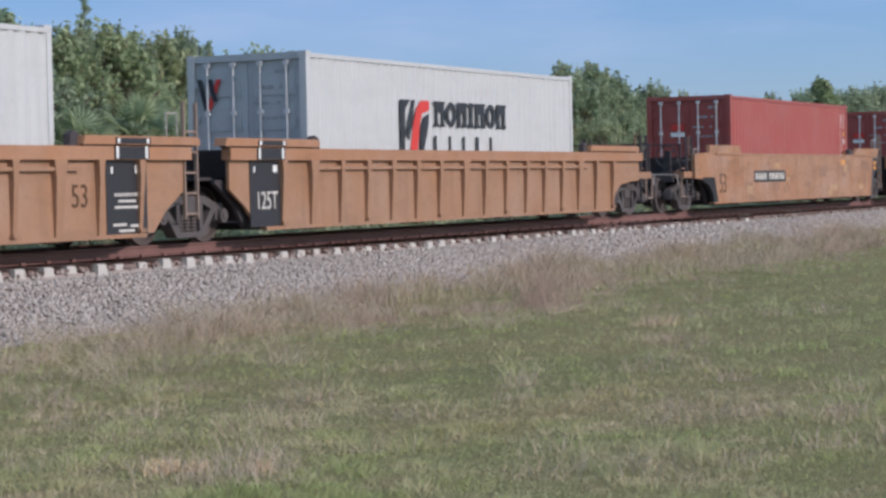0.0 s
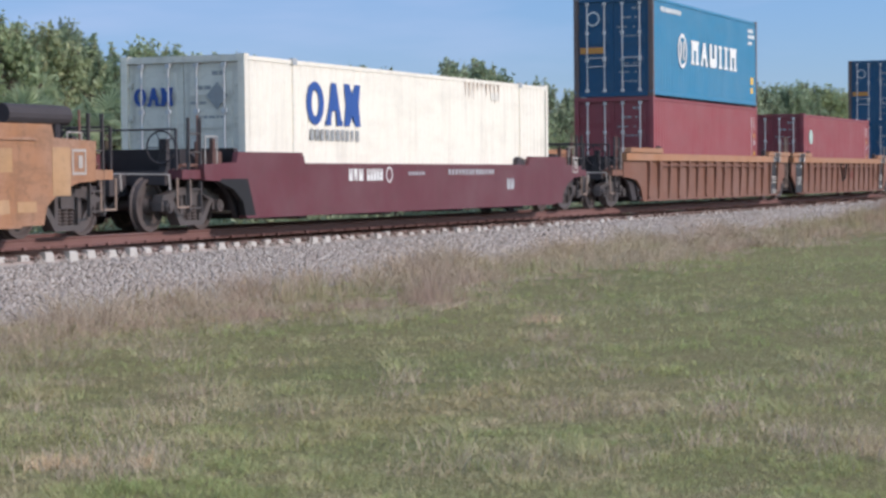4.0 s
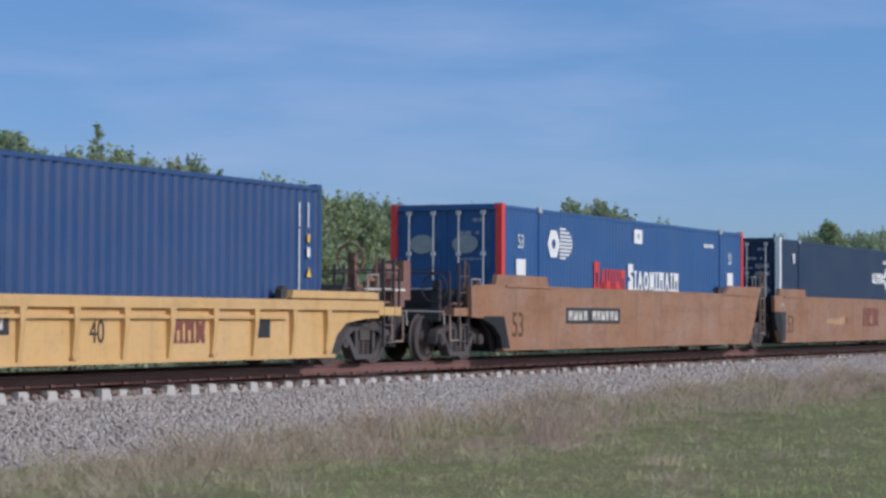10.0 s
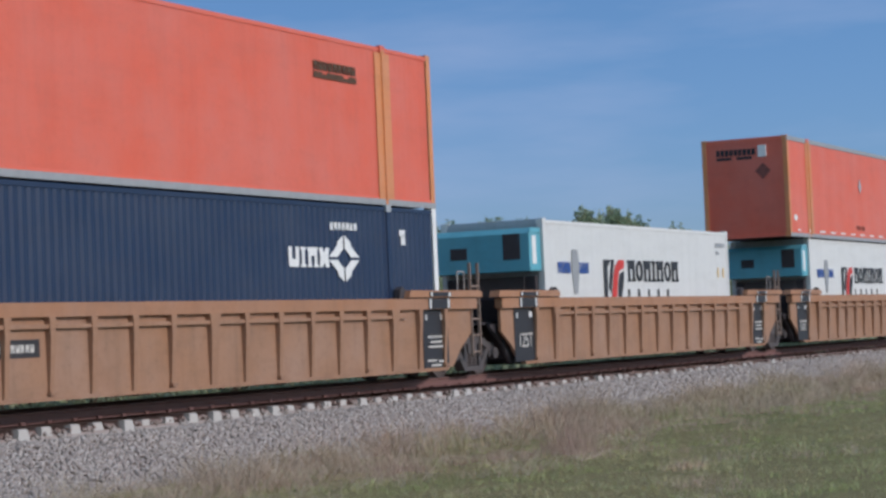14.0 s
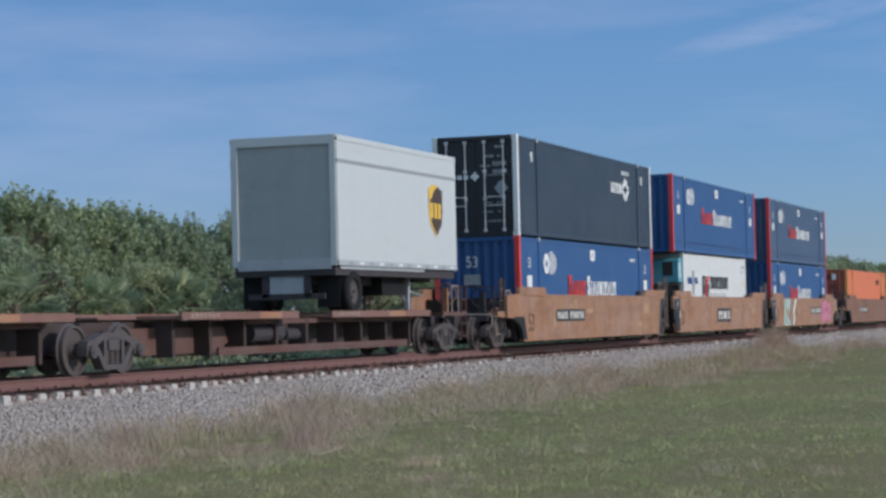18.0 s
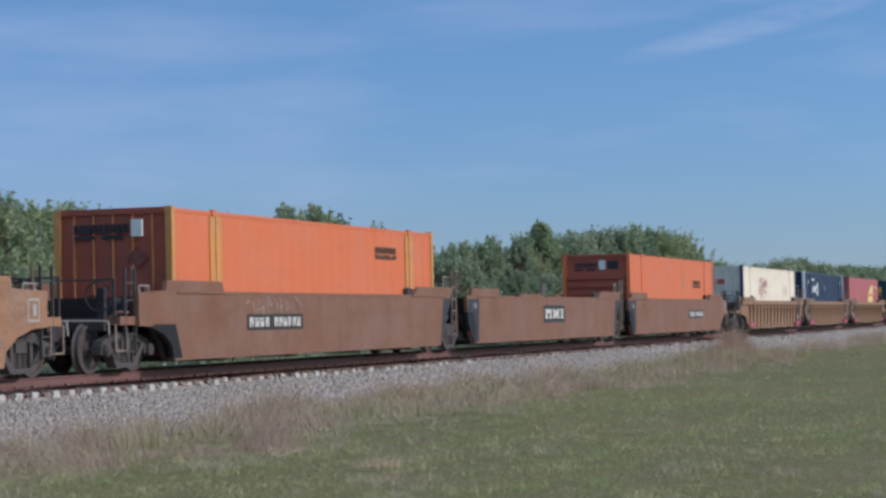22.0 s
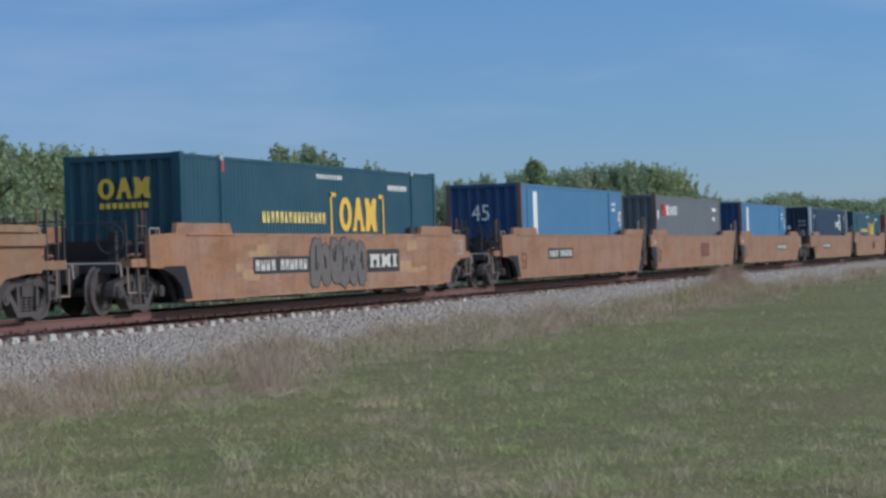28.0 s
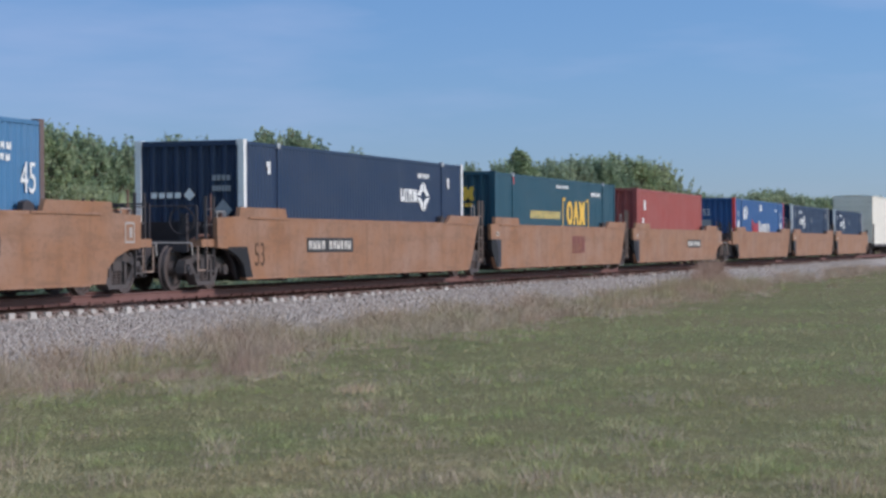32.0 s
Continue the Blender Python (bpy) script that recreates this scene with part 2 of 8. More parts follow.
M = dict(
    tan=paint("tan_car_paint", (0.375, 0.175, 0.085), 0.6, 0.24, 0.55, 0.13, 0.72),
    tan2=paint("pinkish_tan_car_paint", (0.335, 0.158, 0.078), 0.6, 0.2, 0.5, 0.11, 0.62),
    rustpost=paint("rusty_post_paint", (0.16, 0.11, 0.10), 0.7, 0.1, 0.3, 0.3, 0.4),
    rib_dull=paint("dirty_ochre_car_paint", (0.3, 0.155, 0.08), 0.65, 0.18, 0.6, 0.18, 0.5),
    rib_tan=paint("ochre_car_paint", (0.35, 0.181, 0.1), 0.6, 0.14, 0.45, 0.12, 0.35),
    brown=paint("rust_brown_car_paint", (0.205, 0.088, 0.056), 0.65, 0.12, 0.40, 0.15, 0.35),
    dusk=paint("grey_brown_car_paint", (0.24, 0.106, 0.06), 0.65, 0.15, 0.35, 0.10, 0.35),
    chord=paint("orange_chord_paint", (0.39, 0.184, 0.092), 0.6, 0.14, 0.3, 0.08, 0.25),
    maroon=paint("maroon_car_paint", (0.135, 0.033, 0.044), 0.55, 0.10, 0.25, 0.05, 0.25),
    yellow=paint("yellow_car_paint", (0.66, 0.4, 0.155), 0.5, 0.10, 0.3, 0.04, 0.25),
    spine=paint("red_oxide_paint", (0.128, 0.058, 0.045), 0.7, 0.12, 0.4, 0.25, 0.4),
    black=plain("black_panel_paint", (0.042, 0.038, 0.039), 0.5),
    dark=plain("dirty_running_gear_steel", (0.06, 0.052, 0.056), 0.8),
    gear=plain("dusty_cast_steel", (0.097, 0.083, 0.082), 0.75),
    wheel=plain("brown_wheel_steel", (0.1, 0.08, 0.076), 0.65),
    white=plain("white_marking_paint", (0.78, 0.78, 0.76), 0.55, 0.0, 0.15),
    orangemark=plain("orange_marking_paint", (0.62, 0.27, 0.065), 0.5),
    yellowmark=plain("yellow_marking_paint", (0.82, 0.5, 0.07), 0.5, 0.0, 0.12),
    redmark=plain("red_marking_paint", (0.62, 0.05, 0.04), 0.5),
    blackmark=plain("black_marking_paint", (0.03, 0.03, 0.035), 0.5),
    bluemark=plain("blue_marking_paint", (0.03, 0.09, 0.32), 0.5),
    # black end panels of cars, and the painted shade on the slate box's end
    panelblack=plain("dark_navy_panel_paint", (0.034, 0.032, 0.036), 0.5),
    endgrey=plain("dark_grey_end_paint", (0.045, 0.045, 0.055), 0.6),
    scrawlmark=plain("faded_pink_spray_paint", (0.6, 0.35, 0.33), 0.6, 0.0, 0.4),
    sailmark=plain("pale_yellow_paint", (0.80, 0.62, 0.22), 0.5, 0.0, 0.15),
    winemark=plain("faded_wine_red_paint", (0.23, 0.075, 0.06), 0.6, 0.0, 0.5),
    spray=plain("silver_spray_paint", (0.42, 0.38, 0.33), 0.5, 0.0, 0.6),
    pinkband=plain("wine_pink_band_paint", (0.40, 0.055, 0.11), 0.6, 0.0, 0.35),
    greymark=plain("grey_marking_paint", (0.32, 0.33, 0.34), 0.5),
    # near black for the painted shade of wheel recesses, and for sprayed edges
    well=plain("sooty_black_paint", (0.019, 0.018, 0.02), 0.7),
    ladder=plain("pale_rusty_ladder_paint", (0.33, 0.235, 0.185), 0.6),
    patch=paint("yellowish_touch_up_paint", (0.46, 0.265, 0.13), 0.6, 0.15, 0.3, 0.05, 0.4),
    patch2=paint("dull_brown_touch_up_paint", (0.3, 0.15, 0.085), 0.6, 0.12, 0.3, 0.05, 0.4),
    smoke=plain("dark_grey_spray_paint", (0.17, 0.14, 0.125), 0.5, 0.0, 0.6),
    tealmark=plain("pale_teal_spray_paint", (0.42, 0.56, 0.5), 0.5),
    pinkmark=plain("pink_spray_paint", (0.55, 0.20, 0.28), 0.5),
    brownmark=plain("brown_shield_paint", (0.07, 0.03, 0.012), 0.4),
    faded=plain("faded_stencil_paint", (0.10, 0.05, 0.025), 0.6),
    stencil=plain("worn_white_stencil_paint", (0.64, 0.6, 0.54), 0.6, 0.0, 0.4),
    rustrun=plain("dark_rust_run", (0.1, 0.19, 0.23), 0.8, 0.0, 0.8),
    rod=plain("galvanised_rod", (0.58, 0.58, 0.59), 0.45, 0.0),
    grab=plain("worn_grab_iron_paint", (0.42, 0.38, 0.35), 0.6),
    rubber=plain("tyre_rubber", (0.011, 0.011, 0.012), 0.85),
    navy=paint("navy_container_paint", (0.012, 0.03, 0.076), 0.45, 0.05, 0.10, 0.0, 0.12),
    slate=paint("dark_slate_container_paint", (0.023, 0.039, 0.066), 0.45, 0.06, 0.12, 0.0, 0.14),
    rustdeck=paint("rusty_deck_paint", (0.22, 0.105, 0.08), 0.75, 0.14, 0.45, 0.25, 0.45),
    sillbrown=paint("dark_sill_paint", (0.055, 0.034, 0.03), 0.75, 0.10, 0.35, 0.15, 0.4),
    rolldoor=paint("grey_roll_door", (0.37, 0.39, 0.38), 0.5, 0.06, 0.2, 0.0, 0.15),
    blue=paint("blue_container_paint", (0.022, 0.09, 0.25), 0.45, 0.06, 0.12, 0.0, 0.12),
    slateblue=paint("faded_grey_blue_container_paint", (0.05, 0.092, 0.175), 0.5, 0.1, 0.16, 0.0, 0.16),
    hanjindoor=paint("deep_blue_door_paint", (0.014, 0.09, 0.195), 0.5, 0.08, 0.22, 0.03, 0.2),
    seablue=paint("mid_blue_container_paint", (0.019, 0.062, 0.18), 0.45, 0.06, 0.15, 0.0, 0.15),
    hanjin=paint("ocean_blue_container_paint", (0.022, 0.205, 0.365), 0.45, 0.10, 0.22, 0.03, 0.16),
    aqua=paint("faded_aqua_container_paint", (0.035, 0.26, 0.42), 0.5, 0.14, 0.22, 0.02, 0.15),
    red=paint("brick_red_container_paint", (0.345, 0.07, 0.058), 0.5, 0.10, 0.16, 0.02, 0.15),
    wine=paint("wine_red_container_paint", (0.285, 0.06, 0.072), 0.5, 0.12, 0.18, 0.02, 0.15),
    rose=paint("faded_red_container_paint", (0.47, 0.12, 0.125), 0.5, 0.14, 0.18, 0.02, 0.15),
    orange=paint("orange_container_paint", (0.72, 0.168, 0.054), 0.5, 0.10, 0.10, 0.0, 0.10),
    salmon=paint("red_orange_container_paint", (0.74, 0.135, 0.075), 0.5, 0.12, 0.12, 0.0, 0.12),
    # orange box end: grime, plus its shade mixed into a darker red
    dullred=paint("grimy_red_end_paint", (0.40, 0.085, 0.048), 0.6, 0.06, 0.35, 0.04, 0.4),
    ochre_post=paint("ochre_yellow_post_paint", (0.68, 0.30, 0.085), 0.5, 0.12, 0.3, 0.06, 0.3),
    orange_post=paint("yellowish_orange_post_paint", (0.68, 0.25, 0.09), 0.5, 0.12, 0.2, 0.04, 0.2),
    cream=paint("cream_white_container_paint", (0.83, 0.775, 0.67), 0.5, 0.05, 0.26, 0.03, 0.16),
    ivory=paint("ivory_container_paint", (0.85, 0.735, 0.59), 0.5, 0.05, 0.3, 0.03, 0.18),
    whitebox=paint("white_container_paint", (0.525, 0.53, 0.53), 0.5, 0.05, 0.14, 0.03, 0.12),
    reefer=paint("white_reefer_paint", (0.70, 0.70, 0.675), 0.5, 0.05, 0.14, 0.03, 0.12),
    greybox=paint("grey_container_paint", (0.13, 0.137, 0.153), 0.5, 0.08, 0.12, 0.0, 0.12),
    paledoor=paint("pale_grey_end_paint", (0.74, 0.70, 0.62), 0.5, 0.06, 0.45, 0.06, 0.35),
    greydoor=paint("pale_grey_door_paint", (0.42, 0.44, 0.46), 0.5, 0.06, 0.25, 0.03, 0.2),
    teal=paint("dark_teal_container_paint", (0.012, 0.066, 0.1), 0.45, 0.06, 0.12, 0.0, 0.12),
    sky=paint("light_blue_container_paint", (0.06, 0.185, 0.35), 0.5, 0.08, 0.16, 0.0, 0.12),
    trailer=paint("white_trailer_aluminium", (0.585, 0.6, 0.59), 0.35, 0.04, 0.06, 0.0, 0.08),
    unit=paint("teal_generator_paint", (0.11, 0.4, 0.49), 0.45, 0.08, 0.2, 0.03, 0.2),
    redpost=plain("red_post_paint", (0.72, 0.06, 0.05), 0.5, 0.0, 0.15),
    navypost=plain("navy_post_paint", (0.02, 0.025, 0.11), 0.5),
    bark=plain("grey_brown_bark", (0.16, 0.12, 0.09), 0.9),
    rail=plain("rusty_rail_steel", (0.195, 0.1, 0.088), 0.8),
    railtop=plain("polished_rail_head", (0.38, 0.35, 0.33), 0.35, 0.8),
)


# ---- mesh helpers ----
class Shape:
    """Collects the faces of one part."""

    def __init__(self):
        self.v, self.f, self.pieces = [], [], []

    def add(self, verts, faces):
        n = len(self.v)
        self.pieces.append((verts, faces))
        self.v += [tuple(p) for p in verts]
        self.f += [tuple(i + n for i in f) for f in faces]
        return self

    def join(self, other):
        for v, f in other.pieces:
            self.add(v, f)
        return self

    def box(self, x0, x1, y0, y1, z0, z1):
        return self.add([(x0, y0, z0), (x1, y0, z0), (x1, y1, z0), (x0, y1, z0), (x0, y0, z1), (x1, y0, z1), (x1, y1, z1), (x0, y1, z1)],
                        [(0, 3, 2, 1), (4, 5, 6, 7), (0, 1, 5, 4), (1, 2, 6, 5), (2, 3, 7, 6), (3, 0, 4, 7)])

    def side(self, pts, y0, y1):
        """A plate with the outline pts (x, z), from y0 to y1."""
        n = len(pts)
        vs = [(x, y0, z) for x, z in pts] + [(x, y1, z) for x, z in pts]
        return self.add(vs, [tuple(range(n)), tuple(range(2 * n - 1, n - 1, -1))] + [(i, n + i, n + (i + 1) % n, (i + 1) % n) for i in range(n)])

    def face(self, pts, x0, x1):
        """A plate with the outline pts (y, z), from x0 to x1."""
        n = len(pts)
        vs = [(x0, y, z) for y, z in pts] + [(x1, y, z) for y, z in pts]
        return self.add(vs, [tuple(range(n)), tuple(range(2 * n - 1, n - 1, -1))] + [(i, n + i, n + (i + 1) % n, (i + 1) % n) for i in range(n)])

    def rod(self, a, b, r, n=8):
        a, b = Vector(a), Vector(b)
        d = (b - a).normalized()
        u = d.orthogonal().normalized()
        w = d.cross(u)
        ring = [u * math.cos(2 * math.pi * i / n) * r + w * math.sin(2 * math.pi * i / n) * r for i in range(n)]
        return self.add([a + q for q in ring] + [b + q for q in ring],
                        [tuple(range(n - 1, -1, -1)), tuple(range(n, 2 * n))] + [(i, (i + 1) % n, n + (i + 1) % n, n + i) for i in range(n)])

    def lathe(self, prof, n=24):
        """prof (r, y) turned round the y axis."""
        m = len(prof)
        vs = [(r * math.cos(2 * math.pi * i / n), y, r * math.sin(2 * math.pi * i / n)) for i in range(n) for r, y in prof]
        fs = [(i * m + j, i * m + j + 1, ((i + 1) % n) * m + j + 1, ((i + 1) % n) * m + j) for i in range(n) for j in range(m - 1)]
        return self.add(vs, fs)

    def mesh(self, name):
        me = bpy.data.meshes.new(name)
        me.from_pydata(self.v, [], self.f)
        me.update()
        return me


MESHES = {}


def part(name, shape, material, parent=None, label="", at=(0, 0, 0), key=None):
    """Links a shape as one mesh object under a thing or a part. Alike parts share a mesh by key."""
    k = (key, material.name) if key else None
    if k and k in MESHES:
        me = MESHES[k]
    else:
        sh = shape() if callable(shape) else shape
        me = sh if isinstance(sh, bpy.types.Mesh) else sh.mesh(name)
        if me.materials:
            me = me.copy()
            me.materials.clear()
        me.materials.append(material)
        if k:
            MESHES[k] = me
    ob = new(name, me)
    ob.location = at
    if parent is not None:
        ob.parent = parent
    if label:
        ob["label"] = label
    return ob


def thing(name, label, category, group=""):
    ob = new(name)
    ob.empty_display_size = 0.2
    return tagged(ob, label, category, group)


TEXTS = {}


def text_mesh(s, size, width=1.0):
    if (s, size, width) not in TEXTS:
        cu = bpy.data.curves.new("text", "FONT")
        cu.body, cu.size, cu.extrude = s, size, 0.003
        cu.align_x, cu.align_y = "CENTER", "CENTER"
        ob = bpy.data.objects.new("text", cu)
        me = bpy.data.meshes.new_from_object(ob)
        me.transform(Matrix.Diagonal((width, 1, 1, 1)))
        bpy.data.objects.remove(ob)
        TEXTS[(s, size, width)] = me
    return TEXTS[(s, size, width)]


def numeral(s, x, y, z, size, material, parent, end=False, width=0.8):
    """Readable numbers on a side that faces the field, or on an end that faces up the line."""
    ob = part("numeral", text_mesh(s, size, width), material, parent)
    ob.matrix_basis = pose(x, y, z, 90, 0, -90 if end else 0)
    return ob


def blocks(x0, z0, x1, z1, n, y, fill=0.74, lean=0.0, taper=0.18, seed=0):
    """n plain notched blocks in a row, in place of a name."""
    rng = random.Random(seed * 31 + n)
    sh, step = Shape(), (x1 - x0) / n
    h = z1 - z0
    for i in range(n):
        a = x0 + i * step
        w = step * fill * rng.uniform(0.9, 1.12)
        b = a + w
        if taper > 0.1 and h < 0.34:
            p, q, d = a + w * rng.uniform(0.3, 0.4), a + w * rng.uniform(0.6, 0.7), h * rng.uniform(0.28, 0.5)
            if rng.random() < 0.5:
                sh.side([(a, z0), (p, z0), (p, z0 + d), (q, z0 + d), (q, z0), (b, z0), (b, z1), (a, z1)], y - 0.005, y)
            else:
                sh.side([(a, z0), (b, z0), (b, z1), (q, z1), (q, z1 - d), (p, z1 - d), (p, z1), (a, z1)], y - 0.005, y)
        else:
            b -= w * 0.12 if taper > 0.1 else 0.0
            sh.side([(a, z0), (b, z0), (b + lean, z1), (a + lean, z1)], y - 0.005, y)
    return sh


OUTLINES = dict(
    g=(1.0, [(0, 0), (0.42, 0), (0.42, 0.13), (0.34, 0.13), (0.34, 0.58), (0.66, 0.58), (0.66, 0.13), (0.58, 0.13), (0.58, 0), (1, 0), (1, 0.13), (0.92, 0.13), (0.92, 0.87), (1, 0.87), (1, 1), (0, 1), (0, 0.87), (0.08, 0.87), (0.08, 0.13), (0, 0.13)]),
    w=(0.95, [(0, 0), (0.32, 0), (0.32, 0.12), (0.38, 0.34), (0.62, 0.34), (0.66, 0.12), (0.66, 0), (1, 0), (1, 0.12), (0.93, 0.12), (0.63, 1), (0.37, 1), (0.07, 0.12), (0, 0.12)]),
    b=(0.55, [(0.05, 0), (0.95, 0), (0.95, 0.13), (0.74, 0.13), (0.74, 0.87), (0.95, 0.87), (0.95, 1), (0.05, 1), (0.05, 0.87), (0.26, 0.87), (0.26, 0.13), (0.05, 0.13)]),
    s=(0.85, [(0, 0), (1, 0), (1, 0.48), (0.42, 0.62), (1, 0.72), (1, 1), (0, 1), (0, 0.52), (0.58, 0.38), (0, 0.28)]),
    k=(0.95, [(0, 0), (0.32, 0), (0.5, 0.26), (0.68, 0), (1, 0), (0.9, 0.5), (1, 1), (0.68, 1), (0.5, 0.74), (0.32, 1), (0, 1), (0.1, 0.5)]),
    u=(0.95, [(0.1, 0), (0.9, 0), (1, 0.12), (1, 1), (0.68, 1), (0.68, 0.4), (0.32, 0.4), (0.32, 1), (0, 1), (0, 0.12)]),
    o=(0.95, None))


def shapes(x0, z0, x1, z1, kinds, y, gap=0.18):
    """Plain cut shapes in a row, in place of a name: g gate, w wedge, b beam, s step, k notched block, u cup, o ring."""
    sh = Shape()
    unit = (x1 - x0) / (sum(OUTLINES[k][0] for k in kinds) + gap * (len(kinds) - 1))
    x = x0
    for k in kinds:
        w = OUTLINES[k][0] * unit
        if k == "o":
            n, h = 20, z1 - z0
            q = [(x + w / 2 + w / 2 * r * math.cos(2 * math.pi * i / n), yy, (z0 + z1) / 2 + h / 2 * q * math.sin(2 * math.pi * i / n)) for i in range(n) for r, q, yy in ((0.42, 0.62, y - 0.005), (1, 1, y - 0.005), (1, 1, y), (0.42, 0.62, y))]
            sh.add(q, [(4 * i + j, 4 * i + (j + 1) % 4, 4 * ((i + 1) % n) + (j + 1) % 4, 4 * ((i + 1) % n) + j) for i in range(n) for j in range(4)])
        else:
            sh.side([(x + w * a, z0 + (z1 - z0) * b) for a, b in OUTLINES[k][1]], y - 0.005, y)
        x += w + gap * unit
    return sh


def ring_shape(x, z, r, w, y, n=28, sx=1.0):
    q = [(x + sx * rr * math.cos(2 * math.pi * i / n), yy, z + rr * math.sin(2 * math.pi * i / n)) for i in range(n) for rr, yy in ((r - w, y - 0.005), (r, y - 0.005), (r, y), (r - w, y))]
    f = [(4 * i + k, 4 * i + (k + 1) % 4, 4 * ((i + 1) % n) + (k + 1) % 4, 4 * ((i + 1) % n) + k) for i in range(n) for k in range(4)]
    return Shape().add(q, f)


def diamond(x, z, w, h, y):
    return Shape().side([(x - w, z), (x, z - h), (x + w, z), (x, z + h)], y - 0.005, y)


def scrawl(x0, z0, x1, z1, y, n, seed):
    """Thin sprayed strokes at all angles."""
    rng = random.Random(seed)
    sh = Shape()
    for i in range(n):
        cx, cz = x0 + (x1 - x0) * (i + 0.5) / n + rng.uniform(-0.1, 0.1), rng.uniform(z0, z1)
        a, l, w = rng.choice((1.4, 1.7, 0.4, 2.6)) + rng.uniform(-0.3, 0.3), rng.uniform(0.06, 0.22), rng.uniform(0.012, 0.028)
        c, q = math.cos(a), math.sin(a)
        sh.side([(cx - c * l - q * w, cz - q * l + c * w), (cx - c * l + q * w, cz - q * l - c * w), (cx + c * l + q * w, cz + q * l - c * w), (cx + c * l - q * w, cz + q * l + c * w)], y - 0.003 - 0.0006 * i, y)
    return sh


def graffiti(car, x0, z0, x1, z1, n, seed, fill, edge, label, y=-1.512):
    """Fat sprayed shapes that touch, each with a dark rim, and strokes across them."""
    rng = random.Random(seed)
    step = (x1 - x0) / n
    rims, fills, strokes = Shape(), Shape(), Shape()
    for i in range(n):
        cx, cz = x0 + step * (i + 0.5), (z0 + z1) / 2 + rng.uniform(-0.05, 0.05) * (z1 - z0)
        w, h = step * rng.uniform(0.52, 0.64), (z1 - z0) * rng.uniform(0.42, 0.5)
        pts = []
        for k in range(18):
            u = 2 * math.pi * k / 18
            c, s = math.cos(u), math.sin(u)
            r = (abs(c) ** 3.2 + abs(s) ** 3.2) ** (-1 / 3.2) * rng.uniform(0.86, 1.06)
            pts.append((w * r * c, h * r * s))
        lean = rng.uniform(-0.12, 0.2)
        put = lambda k: [(cx + k * px + lean * pz, cz + (k if k < 1.01 else 1.06) * pz) for px, pz in pts]
        rims.side(put(1.16), y - 0.002 - 0.0006 * i, y)
        fills.side(put(1.0), y - 0.008 - 0.0008 * i, y)
        for k in range(3):
            sx, sz, g = cx + rng.uniform(-0.3, 0.3) * w, cz + rng.uniform(-0.35, 0.1) * h, rng.uniform(0.3, 0.7) * h
            lx, tw = rng.uniform(-0.35, 0.35) * w, min(0.035, step * 0.08)
            strokes.side([(sx - tw, sz), (sx + tw, sz), (sx + lx + tw, sz + g), (sx + lx - tw, sz + g)], y - 0.0155 - 0.0004 * (i * 3 + k), y - 0.004)
    pieces("graffiti_rim", rims, M[edge], car)
    pieces("graffiti", fills, M[fill], car, label)
    pieces("graffiti_stroke", strokes, M[edge], car)


# ---- rolling stock ----
WHEEL_R = 0.457
AXLES = (-0.89, 0.89)
WHEELSETS = ([], [])


def wheelset_shape():
    sh = Shape()
    R = WHEEL_R
    for s in (-1, 1):
        prof = [(0.08, 0.66), (0.13, 0.66), (0.15, 0.70), (0.34, 0.72), (0.40, 0.69), (R + 0.03, 0.69), (R + 0.03, 0.715), (R, 0.73), (R - 0.005, 0.82), (0.40, 0.82),
                (0.38, 0.775), (0.16, 0.75), (0.13, 0.84), (0.08, 0.84)]
        sh.lathe([(r, s * y) for r, y in prof], 28)
    sh.rod((0, -1.12, 0), (0, 1.12, 0), 0.08, 12)
    return sh


def sideframe_shape():
    sh = Shape()
    y0, y1 = -0.09, 0.09
    sh.side([(-1.02, 0.47), (-0.98, 0.62), (-0.72, 0.66), (-0.42, 0.76), (0.42, 0.76), (0.72, 0.66), (0.98, 0.62), (1.02, 0.47), (0.76, 0.50), (0.66, 0.53), (0.40, 0.63),
             (-0.40, 0.63), (-0.66, 0.53), (-0.76, 0.50)], y0, y1)
    sh.side([(-0.76, 0.54), (-0.62, 0.54), (-0.30, 0.19), (0.30, 0.19), (0.62, 0.54), (0.76, 0.54), (0.40, 0.10), (-0.40, 0.10)], y0 - 0.01, y1 + 0.01)
    for s in (-1, 1):
        sh.box(s * 0.33 - 0.05, s * 0.33 + 0.05, y0, y1, 0.15, 0.66)
        sh.side([(s * 1.05, 0.36), (s * 1.05, 0.50), (s * 0.72, 0.50), (s * 0.72, 0.36)], y0 - 0.02, y1)
    return sh


def spring_shape():
    """One coil spring, as a turned stack of coils."""
    prof = [(0.0, 0.19)] + [(0.085 if k % 2 else 0.06, 0.19 + 0.0275 * k) for k in range(11)] + [(0.0, 0.465)]
    n, m = 10, len(prof)
    vs = [(r * math.cos(2 * math.pi * i / n), r * math.sin(2 * math.pi * i / n), z) for i in range(n) for r, z in prof]
    return Shape().add(vs, [(i * m + j, ((i + 1) % n) * m + j, ((i + 1) % n) * m + j + 1, i * m + j + 1) for i in range(n) for j in range(m - 1)])


